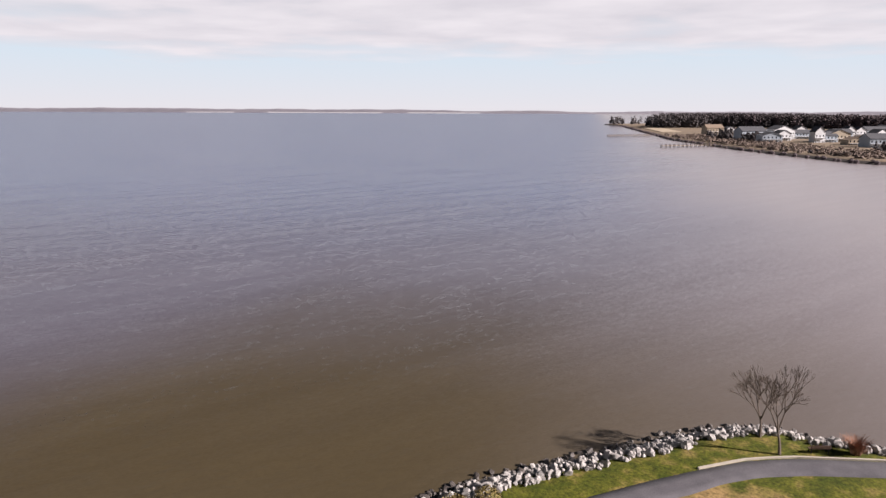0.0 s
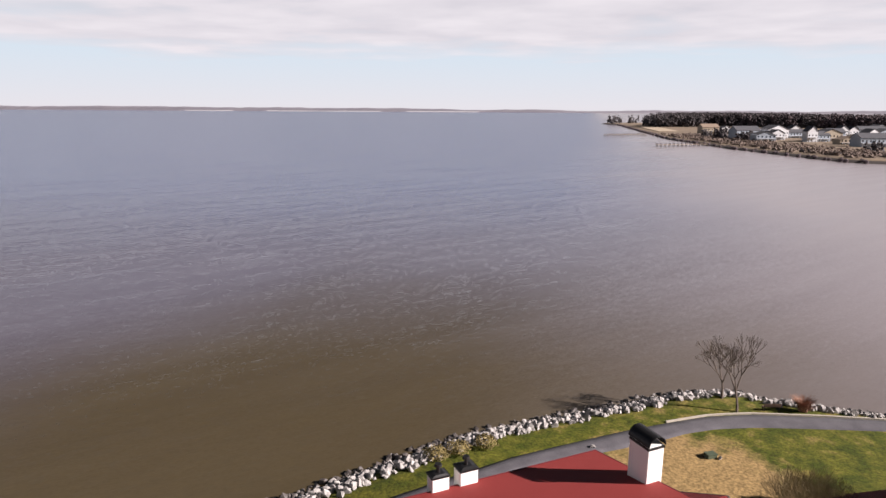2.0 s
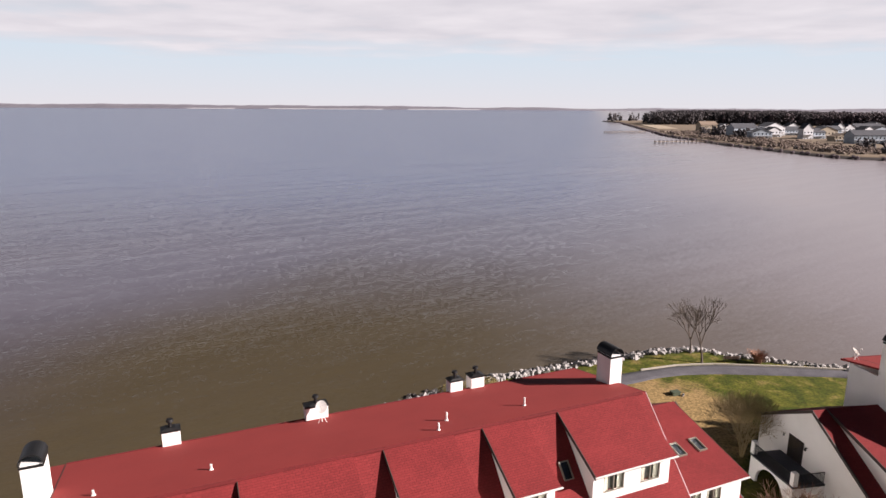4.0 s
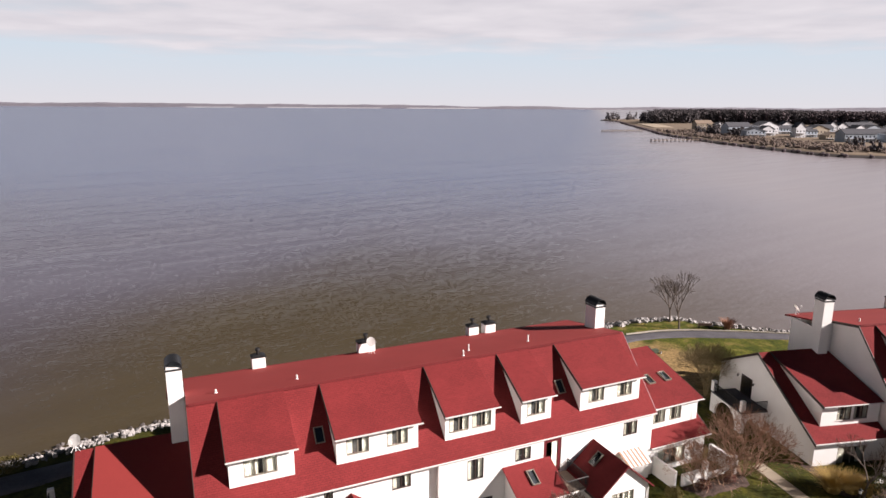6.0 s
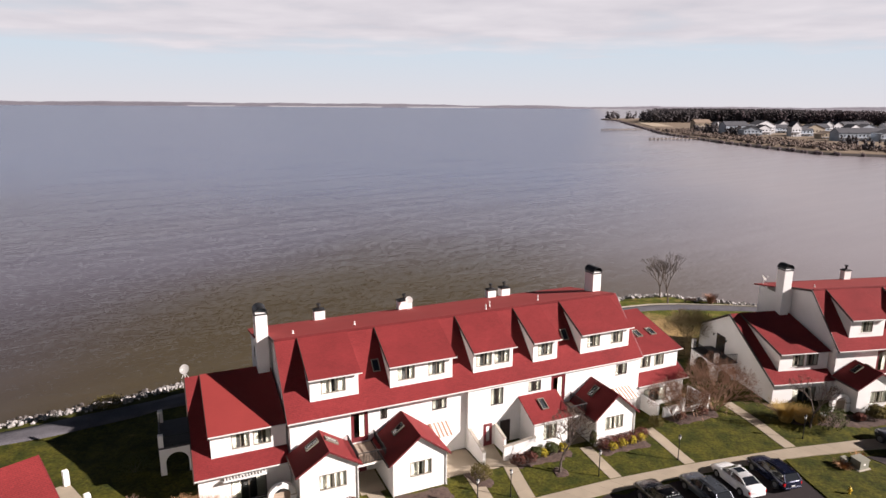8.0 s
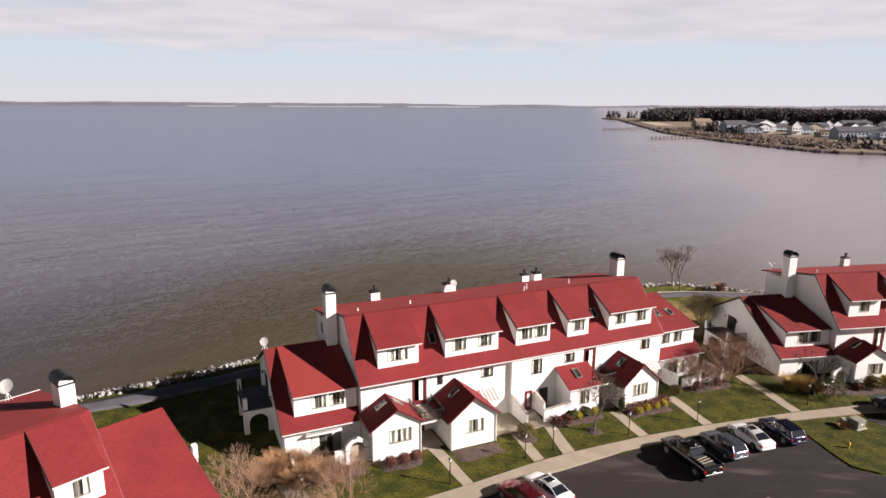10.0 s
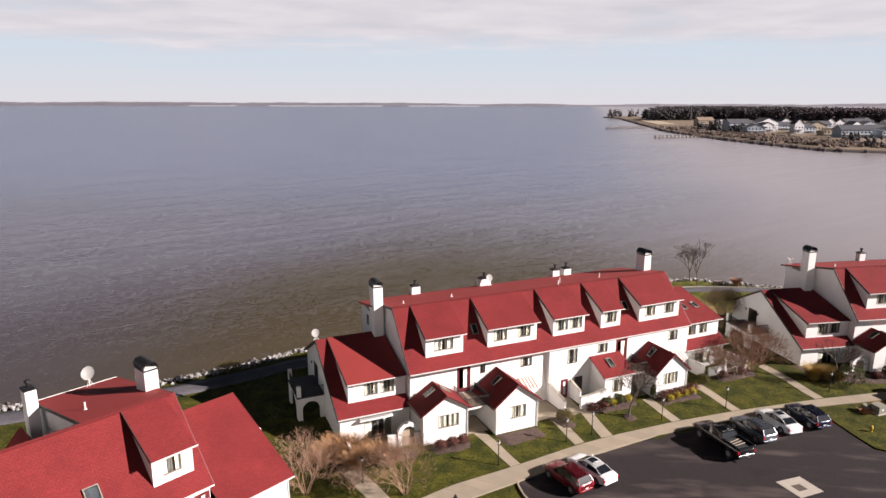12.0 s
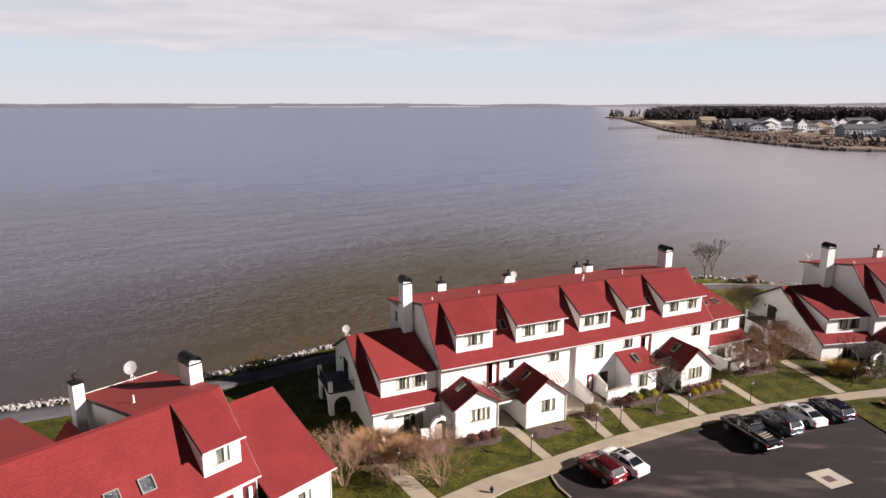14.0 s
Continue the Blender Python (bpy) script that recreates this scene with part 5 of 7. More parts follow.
# mulch beds
def bed(pts, label="dark mulch planting bed against the wall"):
    bm = bmesh.new()
    cx, cy = sum(p[0] for p in pts) / len(pts), sum(p[1] for p in pts) / len(pts)
    ring = resample(pts + [pts[0]], 0.6)[:-1]
    rnd = random.Random(int(cx * 10))
    outer = [bm.verts.new((x + rnd.uniform(-0.22, 0.22), y + rnd.uniform(-0.22, 0.22), ground_z(x, y) - 0.02)) for x, y in ring]
    inner = [bm.verts.new((cx + (x - cx) * 0.75, cy + (y - cy) * 0.75, ground_z(x, y) + 0.10 + rnd.uniform(-0.03, 0.03))) for x, y in ring]
    mid = bm.verts.new((cx, cy, ground_z(cx, cy) + 0.14))
    n = len(ring)
    for i in range(n):
        j = (i + 1) % n
        bm.faces.new((outer[i], outer[j], inner[j], inner[i]))
        bm.faces.new((inner[i], inner[j], mid))
    return tagged(part("mulch_bed", bm, MULCH), label, "planting bed", kind="structure")


def at_row(u, v, m=MAIN):
    p = m @ Vector((u, v, 0))
    return p.x, p.y


for pts in ([(0.4, -3.4), (5.0, -3.3), (4.4, -5.7), (0.6, -5.4)], [(7.6, -4.5), (12.6, -4.5), (12.9, -6.4), (7.7, -6.7)], [(19.0, -3.4), (26.3, -3.1), (26.0, -5.0), (19.6, -4.9)], [(28.4, -4.5), (34.4, -4.5), (34.0, -6.4), (28.4, -6.0)],
            [(38.5, -2.6), (45.8, -2.7), (45.0, -4.6), (39.5, -4.4)], [(-9.5, 0.2), (-0.6, -3.4), (-1.2, -5.2), (-9.5, -3.4)], [(14.6, -3.6), (16.8, -3.6), (16.6, -6.2), (14.9, -6.0)]):
    bed([at_row(*p) for p in pts])
bed([at_row(23.05 + 0.8 * math.cos(k), -6.6 + 0.8 * math.sin(k)) for k in (0.0, 0.9, 1.8, 2.7, 3.6, 4.5, 5.4)], "dark mulch ring round a small tree")
B_ROW = pose(35.54, 54.36, -0.35, 0, 0, 15.05)
bed([at_row(u, v, B_ROW) for u, v in ((-8.6, 1.0), (-0.5, -3.4), (5.2, -3.5), (5.0, -5.4), (-1, -6.0), (-8.4, -4.0))])
bed([(29.0, 39.5), (30.5, 42.0), (33.0, 42.0), (33.6, 39.6), (31.8, 38.0)], "dark mulch bed round the utility boxes")


# concrete landings before the entrances
for pts in ([(5.3, -3.1), (7.5, -3.1), (7.5, 0.35), (5.3, 0.35)], [(12.95, -3.6), (16.7, -3.6), (16.7, 0.3), (12.95, 0.3)], [(17.2, -3.9), (19.0, -3.9), (19.6, -0.1), (17.2, -0.1)], [(26.5, -3.2), (28.4, -3.2), (28.4, -0.1), (26.5, -0.1)]):
    polygon_patch("landing", [at_row(*p) for p in pts], 0.47, CONCRETE, "worn concrete landing before a house entrance", "landing", 0.3)


# ---- plants ----
def leaf_material(name, a, b):
    return surface(name, a, b, 0.9, 2.0, 12.0, 0.0, spec=0.2)


TWIG = leaf_material("tan_twigs", (0.37, 0.225, 0.155), (0.25, 0.155, 0.108))
GREYTWIG = leaf_material("grey_twigs", (0.23, 0.185, 0.155), (0.16, 0.13, 0.11))
PALETWIG = leaf_material("pale_tan_twigs", (0.32, 0.24, 0.13), (0.22, 0.165, 0.09))
MIDTWIG = leaf_material("brown_twigs", (0.20, 0.135, 0.105), (0.13, 0.09, 0.07))
STRAW = leaf_material("dry_grass_blades", (0.40, 0.225, 0.115), (0.27, 0.15, 0.075))
OCHRE = leaf_material("ochre_grass_blades", (0.40, 0.27, 0.085), (0.25, 0.165, 0.05))
RUSTLEAF = leaf_material("rust_brown_leaves", (0.15, 0.055, 0.04), (0.09, 0.035, 0.028))
EVERGREEN = leaf_material("dark_evergreen_leaves", (0.075, 0.082, 0.025), (0.036, 0.042, 0.014))
OLIVE = leaf_material("olive_leaves", (0.14, 0.11, 0.035), (0.085, 0.07, 0.022))
YELLOW = leaf_material("yellow_green_leaves", (0.42, 0.33, 0.030), (0.27, 0.21, 0.022))


def branches(bm, p, way, length, r, depth, rnd, fork=3, bend=0.35, droop=0.0, fine=0.006, twigs=None):
    """Grows a limb of a few bent pieces, then forks; the last generation goes into twigs."""
    here, w = Vector(p), Vector(way).normalized()
    n = 3
    for i in range(n):
        nxt = here + w * (length / n)
        target = twigs if (twigs is not None and depth <= 1) else bm
        r2 = max(fine, r * (1 - 0.45 * (i + 1) / n))
        tube(target, here, nxt, max(fine, r * (1 - 0.45 * i / n)), r2, 5 if depth > 1 else 3)
        here = nxt
        w = (w + Vector((rnd.uniform(-1, 1), rnd.uniform(-1, 1), rnd.uniform(-0.6, 1) - droop)) * bend * 0.4).normalized()
    if depth <= 0:
        return
    for k in range(fork):
        a = 2 * math.pi * (k + rnd.random()) / fork
        s = w.orthogonal().normalized()
        t = w.cross(s)
        out = s * math.cos(a) + t * math.sin(a)
        nw = (w + out * rnd.uniform(bend * 0.8, bend * 1.8) + Vector((0, 0, 0.03))).normalized()
        branches(bm, here, nw, length * rnd.uniform(0.62, 0.85), max(fine, r * 0.61), depth - 1, rnd, fork, bend, droop, fine, twigs)


def bare_tree(name, x, y, height, stems, seed, label, wood=None, twig=None, spread=0.35, r=0.12, depth=4, fork=3, fine=0.008, category="tree", vase=False):
    """A leafless tree or tall shrub: trunk and limbs as one part, fine crown as another."""
    rnd = random.Random(seed)
    z = ground_z(x, y)
    ob = thing(name, pose(x, y, z), label, category)
    bm, tw = bmesh.new(), bmesh.new()
    first = height * ((0.30 if depth > 5 else 0.33) if stems == 1 else 0.27)
    if vase:
        branches(bm, Vector((0, 0, -0.15)), Vector((rnd.uniform(-0.05, 0.05), rnd.uniform(-0.05, 0.05), 1)), height * 0.27, r, depth, rnd, fork, spread, 0.0, fine, tw)
    elif stems == 1:
        # a leading stem with limbs all the way up, longest in the middle
        here, lead = Vector((0, 0, -0.15)), Vector((rnd.uniform(-0.06, 0.06), rnd.uniform(-0.06, 0.06), 1)).normalized()
        n = 11
        for k in range(n):
            nxt = here + lead * (height * 0.88 / n)
            tube(bm, here, nxt, max(0.02, r * (1 - 0.86 * k / n)), max(0.015, r * (1 - 0.86 * (k + 1) / n)), 7)
            here = nxt
            lead = (lead + Vector((rnd.uniform(-0.12, 0.12), rnd.uniform(-0.12, 0.12), 0.08))).normalized()
            if k >= 2:
                for j in range(2 + (k > 4)):
                    a = rnd.uniform(0, 2 * math.pi)
                    o = Vector((math.cos(a), math.sin(a), 0))
                    up_k = 0.55 + 0.07 * k
                    branches(bm, here, o + Vector((0, 0, up_k)), height * 0.145 * (1.15 - 0.07 * abs(k - 4)), max(0.018, r * 0.42 * (1 - 0.07 * k)), depth - 2, rnd, fork, 0.42, 0.0, fine, tw)
    for i in range(stems if stems > 1 and not vase else 0):
        a = 2 * math.pi * i / stems + rnd.uniform(-0.4, 0.4)
        lean = 0.05 if stems == 1 else spread
        o = Vector((math.cos(a), math.sin(a), 0))
        branches(bm, o * (0.0 if stems == 1 else 0.12) + Vector((0, 0, -0.15)), Vector((0, 0, 1)) + o * lean, first, r, depth, rnd, fork, 0.40 if stems == 1 else 0.42, 0.0, fine, tw)
    part("trunk", bm, wood or BARK, ob)
    part("crown", tw, twig or GREYTWIG, ob)
    return ob


def grass_clump(name, x, y, r, h, seed, label, material=None, count=420):
    """An ornamental grass: hundreds of arching blades."""
    rnd = random.Random(seed)
    z = ground_z(x, y)
    bm = bmesh.new()
    for _ in range(count):
        a, q = rnd.uniform(0, 2 * math.pi), rnd.random() ** 0.5
        base = Vector((math.cos(a), math.sin(a), 0)) * q * r * 0.35
        out = Vector((math.cos(a + rnd.uniform(-0.5, 0.5)), math.sin(a + rnd.uniform(-0.5, 0.5)), 0))
        hh, reach = h * rnd.uniform(0.65, 1.08), r * rnd.uniform(0.25, 1.0)
        side = Vector((-out.y, out.x, 0)) * rnd.uniform(0.012, 0.03)
        prev = None
        for k in range(4):
            s = k / 3
            c = base + out * reach * s ** 1.8 + Vector((0, 0, hh * (s - 0.22 * s * s)))
            wdt = side * (1 - 0.6 * s)
            cur = (bm.verts.new(c - wdt), bm.verts.new(c + wdt))
            if prev:
                bm.faces.new((prev[0], prev[1], cur[1], cur[0]))
            prev = cur
    me = bpy.data.meshes.new(name)
    bm.to_mesh(me)
    bm.free()
    me.materials.append(material or STRAW)
    ob = new(name, me)
    ob.location = (x, y, z - 0.03)
    return tagged(ob, label, "ornamental grass")


def leafy_shrub(name, x, y, rx, rz, seed, label, material, count=1500, leaf=0.07, ry=None, base=0.0):
    """A rounded shrub of many small leaves with an uneven outline and gaps."""
    rnd = random.Random(seed)
    ry = ry or rx
    ob = thing(name, pose(x, y, ground_z(x, y)), label, "shrub")
    bm = bmesh.new()
    for i in range(7):
        a = 2 * math.pi * i / 7
        tube(bm, (0, 0, -0.05), (math.cos(a) * rx * 0.6, math.sin(a) * ry * 0.6, base + rz * 1.3), 0.025, 0.008, 4)
    part("stems", bm, BARK, ob)
    bm = bmesh.new()
    off = Vector((seed * 3.1, seed * 1.7, 0))
    for _ in range(count):
        d = Vector((rnd.gauss(0, 1), rnd.gauss(0, 1), rnd.gauss(0, 1))).normalized()
        if d.z < -0.55:
            d.z = -d.z
        lump = 1 + 0.28 * noise.noise(d * 2.6 + off) + 0.15 * noise.noise(d * 6 + off)
        q = rnd.uniform(0.72, 1.03) * lump
        c = Vector((d.x * rx * q, d.y * ry * q, base + rz + d.z * rz * q))
        if c.z < 0:
            c.z = rnd.uniform(0, 0.1)
        n = (d + Vector((rnd.uniform(-1, 1), rnd.uniform(-1, 1), rnd.uniform(-1, 1))) * 0.8).normalized()
        s = n.orthogonal().normalized() * leaf * rnd.uniform(0.7, 1.5)
        t = n.cross(s).normalized() * leaf * rnd.uniform(0.5, 1.0)
        vs = [bm.verts.new(c + o) for o in (-s, -t, s, t)]
        bm.faces.new(vs)
    me = bpy.data.meshes.new("foliage")
    bm.to_mesh(me)
    bm.free()
    me.materials.append(material)
    fo = new("foliage", me)
    fo.parent = ob
    return ob


# two bare trees by the rocks
bare_tree("tree", 26.0, 89.6, 8.8, 1, 8, "slender leafless tree on the grass by the rocks", BARK, GREYTWIG, spread=0.28, r=0.17, depth=6, fork=3, fine=0.008, vase=True)
bare_tree("tree", 25.5, 92.9, 7.6, 1, 3, "leafless tree with a dark trunk among the rocks", spread=0.28, r=0.17, depth=6, fork=3, fine=0.008, vase=True)
# crape myrtles and other bare shrubs round the houses
x, y = at_row(23.05, -6.6)
bare_tree("tree", x, y, 7.0, 1, 5, "small leafless tree in a mulch ring", BARK, MIDTWIG, spread=0.36, r=0.14, depth=6, fork=3, fine=0.013, vase=True)
for (u, v), h, st, sd in (((45.4, -3.2), 6.8, 11, 31), ((39.9, -3.4), 5.2, 5, 32), ((42.4, -3.6), 4.4, 5, 38)):
    x, y = at_row(u, v)
    bare_tree("crape_myrtle", x, y, h, st, sd, "leafless multi-stemmed crape myrtle with tan twigs", TWIG, TWIG, 0.62, 0.05, 5, 3, 0.010, "shrub")
for (x, y), h, st, sd in (((-18.85, 20.95), 6.2, 9, 41), ((-27.5, 19.95), 6.4, 7, 42), ((-23.6, 20.9), 2.6, 5, 46)):
    bare_tree("crape_myrtle", x, y, h, st, sd, "leafless multi-stemmed crape myrtle with tan twigs", TWIG, TWIG, 0.5, 0.045, 5, 3, 0.0065, "shrub")
bare_tree("crape_myrtle", 23.0, 66.8, 7.2, 17, 52, "tall leafless tan shrub of upright stems behind the houses", PALETWIG, PALETWIG, 0.16, 0.045, 5, 3, 0.008, "shrub")
bare_tree("tree", 30.4, 48.0, 6.4, 1, 61, "small leafless tree in front of the white wall", r=0.14, depth=5, fork=3, fine=0.011, twig=MIDTWIG, vase=True)
for (u, v), r, h, sd in (((-7.0, -2.0), 1.9, 2.0, 71), ((-8.6, -1.4), 1.8, 2.2, 72), ((-5.2, -3.8), 1.8, 1.9, 73), ((-3.9, -4.6), 1.4, 1.5, 74), ((-9.8, -2.6), 1.6, 2.1, 75), ((-7.2, -4.2), 1.7, 1.9, 76)):
    x, y = at_row(u, v)
    grass_clump("ornamental_grass", x, y, r, h, sd, "large tan clump of dry ornamental grass", count=1000)
for (u, v), rr, h, sd in (((-8.4, -3.3), 1.7, 2.1, 171), ((-6.9, -3.7), 1.5, 1.8, 172), ((-5.8, -4.2), 1.2, 1.4, 173)):
    x, y = at_row(u, v, B_ROW)
    grass_clump("ornamental_grass", x, y, rr, h, sd, "ochre clump of dry grass against the patio wall", OCHRE, count=900)
grass_clump("ornamental_grass", 33.2, 90.4, 1.25, 1.9, 81, "rust-brown clump of dry grass by the bench", leaf_material("rust_grass", (0.34, 0.19, 0.13), (0.20, 0.10, 0.07)), 600)
grass_clump("ornamental_grass", 30.0, 40.4, 0.8, 0.9, 82, "dry grass tuft beside the utility boxes", count=300)
grass_clump("ornamental_grass", 32.2, 42.0, 0.7, 1.1, 83, "dry grass tuft beside the utility boxes", count=250)
for i, (u, v) in enumerate(((29.8, -5.5), (31.1, -5.3), (32.3, -5.3), (33.4, -5.2), (22.9, -3.9), (25.2, -3.8))):
    x, y = at_row(u, v)
    leafy_shrub("yellow_shrub", x, y, 0.55, 0.42, 90 + i, "small rounded yellow-green shrub in mulch", YELLOW, 700, 0.05)
for i, (u, v, r) in enumerate(((29.2, -4.95, 0.8), (30.2, -4.75, 0.85), (31.2, -4.75, 0.9), (32.2, -4.75, 0.95), (33.2, -4.7, 0.9), (34.1, -4.6, 0.75), (20.1, -4.0, 0.8), (21.4, -4.1, 0.7), (1.5, -4.4, 0.7), (2.8, -4.5, 0.7), (4.0, -4.4, 0.6), (40.3, -3.4, 0.7), (43.2, -3.4, 0.8))):
    x, y = at_row(u, v)
    leafy_shrub("barberry_shrub", x, y, r, 0.46, 110 + i, "low rust-brown winter shrub in mulch", RUSTLEAF, 800, 0.05)
for (u, v, rx, rz, mt, sd, lb) in ((15.8, -4.9, 1.0, 0.7, OLIVE, 130, "rounded bronze shrub beside the walk"), (23.9, -3.8, 0.7, 0.6, EVERGREEN, 131, "dark evergreen shrub against the porch"), (22.3, -3.7, 0.6, 0.5, EVERGREEN, 132, "dark evergreen shrub against the porch"), (28.3, -4.4, 0.35, 0.9, EVERGREEN, 133, "narrow dark evergreen shrub by the corner"), (-12.5, 8.5, 1.2, 0.9, EVERGREEN, 134, "dark shrub in shade beside the end unit"), (36.8, -3.6, 0.8, 0.6, OLIVE, 135, "loose olive shrub beside the walk")):
    x, y = at_row(u, v)
    leafy_shrub("shrub", x, y, rx, rz, sd, lb, mt, 1300, 0.06)
for (u, v, rx, rz, mt, sd, lb) in ((-5.1, -5.5, 1.65, 1.25, EVERGREEN, 140, "large rounded dark evergreen shrub by the arch"), (1.6, -4.4, 1.0, 0.75, OLIVE, 143, "clipped olive shrub below the gable"), (3.7, -4.4, 0.9, 0.75, YELLOW, 144, "clipped yellow-topped shrub below the gable"), (-0.4, -4.4, 0.6, 0.4, RUSTLEAF, 145, "rust-brown shrub below the arch")):
    x, y = at_row(u, v, B_ROW)
    leafy_shrub("shrub", x, y, rx, rz, sd, lb, mt, 1700, 0.07)
leafy_shrub("shrub", -45.4, 45.4, 1.6, 0.55, 150, "low olive shrub between path and rocks", OLIVE, 1300, 0.07)
for i, (x, y) in enumerate(((-3.6, 78.2), (-1.0, 79.6), (-5.6, 77.2))):
    leafy_shrub("shrub", x, y, 1.2, 0.5, 160 + i, "low straw-coloured shrub beside the rocks", leaf_material("straw_leaves", (0.28, 0.22, 0.09), (0.18, 0.14, 0.06)), 1000, 0.07)


# ---- lamps, bench, boxes ----
def lamp_post(x, y):
    z = ground_z(x, y)
    ob = thing("lamp_post", pose(x, y, z), "slim black garden lamp post with white lantern", "lamp post", "lamp posts along the walks")
    bm = bmesh.new()
    tube(bm, (0, 0, -0.1), (0, 0, 0.25), 0.09, 0.06, 10)
    tube(bm, (0, 0, 0.25), (0, 0, 2.15), 0.045, 0.04, 8)
    tube(bm, (0, 0, 2.15), (0, 0, 2.22), 0.10, 0.12, 8)
    part("post", bm, BLACK, ob)
    bm = bmesh.new()
    tube(bm, (0, 0, 2.22), (0, 0, 2.5), 0.09, 0.14, 6)
    ln = part("lantern", bm, TRIM, ob, "white glass lantern")
    bm = bmesh.new()
    tube(bm, (0, 0, 2.5), (0, 0, 2.66), 0.18, 0.03, 6)
    part("lantern_cap", bm, BLACK, ln)
    return ob


for x, y in ((-10.64, 26.3), (-3.77, 31.2), (-0.98, 32.9), (7.04, 36.8), (14.94, 40.3), (28.6, 45.6), (-22.84, 21.96)):
    lamp_post(x, y)

bench = thing("bench", pose(29.8, 90.3, ground_z(29.8, 90.3), 0, 0, 5), "dark wooden park bench facing the water", "bench")
WOODDARK = surface("dark_bench_wood", (0.10, 0.055, 0.035), (0.07, 0.04, 0.028), 0.7, 3, 30, 0.2)
for i in range(4):
    bm = bmesh.new()
    box(bm, -0.95, 0.95, -0.22 + i * 0.12, -0.12 + i * 0.12, 0.44, 0.48)
    part("seat_slat", bm, WOODDARK, bench)
for i in range(3):
    bm = bmesh.new()
    box(bm, -0.95, 0.95, -0.30 - 0.03 * i, -0.26 - 0.03 * i, 0.55 + i * 0.13, 0.65 + i * 0.13)
    part("back_slat", bm, WOODDARK, bench)
for xx in (-0.8, 0.8):
    bm = bmesh.new()
    box(bm, xx - 0.04, xx + 0.04, -0.25, -0.18, -0.05, 0.92)
    box(bm, xx - 0.04, xx + 0.04, 0.16, 0.23, -0.05, 0.44)
    box(bm, xx - 0.04, xx + 0.04, -0.18, 0.16, 0.38, 0.43)
    part("bench_leg", bm, BLACK, bench)

BOXGREEN = surface("pale_green_enamel", (0.26, 0.25, 0.20), (0.20, 0.195, 0.16), 0.5, 2, 30, 0.03)
for x, y, w, d, h, lb in ((31.5, 40.7, 1.15, 1.0, 0.95, "pale green steel utility transformer box"), (30.3, 41.0, 0.5, 0.45, 0.75, "small pale green utility box")):
    ub = thing("utility_box", pose(x, y, 0.2, 0, 0, 25), lb, "utility box")
    bm = bmesh.new()
    box(bm, -w / 2, w / 2, -d / 2, d / 2, 0, h * 0.85)
    bmesh.ops.bevel(bm, geom=bm.edges[:], offset=0.03, segments=2, affect="EDGES")
    part("cabinet", bm, BOXGREEN, ub)
    bm = bmesh.new()
    prism(bm, [(-w / 2 - 0.04, -d / 2 - 0.04, h * 0.85), (-w / 2 - 0.04, d / 2 + 0.04, h * 0.85), (-w / 2 - 0.04, d / 2 + 0.04, h), (-w / 2 - 0.04, -d / 2 - 0.04, h * 0.93)], (w + 0.08, 0, 0))
    part("lid", bm, BOXGREEN, ub)
    bm = bmesh.new()
    box(bm, -0.12, 0.12, -d / 2 - 0.012, -d / 2 - 0.002, h * 0.4, h * 0.6)
    part("warning_plate", bm, TRIM, ub)
    bm = bmesh.new()
    box(bm, -w / 2 - 0.15, w / 2 + 0.15, -d / 2 - 0.15, d / 2 + 0.15, -0.1, 0.0)
    part("pad", bm, KERB, ub)


def hydrant(x, y, material, label):
    ob = thing("hydrant", pose(x, y, ground_z(x, y) + 0.03), label, "hydrant")
    bm = bmesh.new()
    tube(bm, (0, 0, -0.1), (0, 0, 0.08), 0.17, 0.17, 12)
    tube(bm, (0, 0, 0.08), (0, 0, 0.6), 0.11, 0.11, 12)
    tube(bm, (0, 0, 0.6), (0, 0, 0.66), 0.15, 0.15, 12)
    part("barrel", bm, material, ob)
    bm = bmesh.new()
    tube(bm, (0, 0, 0.66), (0, 0, 0.78), 0.13, 0.05, 12)
    tube(bm, (0, 0, 0.78), (0, 0, 0.84), 0.03, 0.03, 6)
    part("bonnet", bm, material, ob)
    for w in ((1, 0), (-1, 0), (0, -1)):
        bm = bmesh.new()
        tube(bm, (w[0] * 0.1, w[1] * 0.1, 0.45), (w[0] * 0.2, w[1] * 0.2, 0.45), 0.06, 0.06, 10)
        part("outlet", bm, material, ob)


hydrant(28.4, 36.2, surface("yellow_enamel", (0.62, 0.42, 0.03), (0.5, 0.34, 0.03), 0.45, 3, 30, 0.03), "yellow fire hydrant on the grass island")
hx, hy = at_row(-0.64, -12.52)
hydrant(hx, hy, BLACK, "dark fire hydrant beside the sidewalk")


def ground_box(x, y, turn):
    """A low plastic service box with a lifted lid edge, half sunk in the grass."""
    ob = thing("utility_box", pose(x, y, ground_z(x, y), 0, 0, turn), "low green plastic utility box in dry grass", "utility box")
    for nm, w, d, z0, z1 in (("body", 1.0, 0.7, -0.1, 0.34), ("lid", 1.08, 0.78, 0.342, 0.42)):
        bm = bmesh.new()
        box(bm, -w / 2, w / 2, -d / 2, d / 2, z0, z1)
        bmesh.ops.bevel(bm, geom=bm.edges[:], offset=0.03, segments=2, affect="EDGES")
        part(nm, bm, FADEDGREEN, ob)
    return ob


FADEDGREEN = surface("faded_green_plastic", (0.075, 0.095, 0.06), (0.05, 0.065, 0.04), 0.6, 2, 30, 0.05)
ground_box(20.2, 79.75, 20)

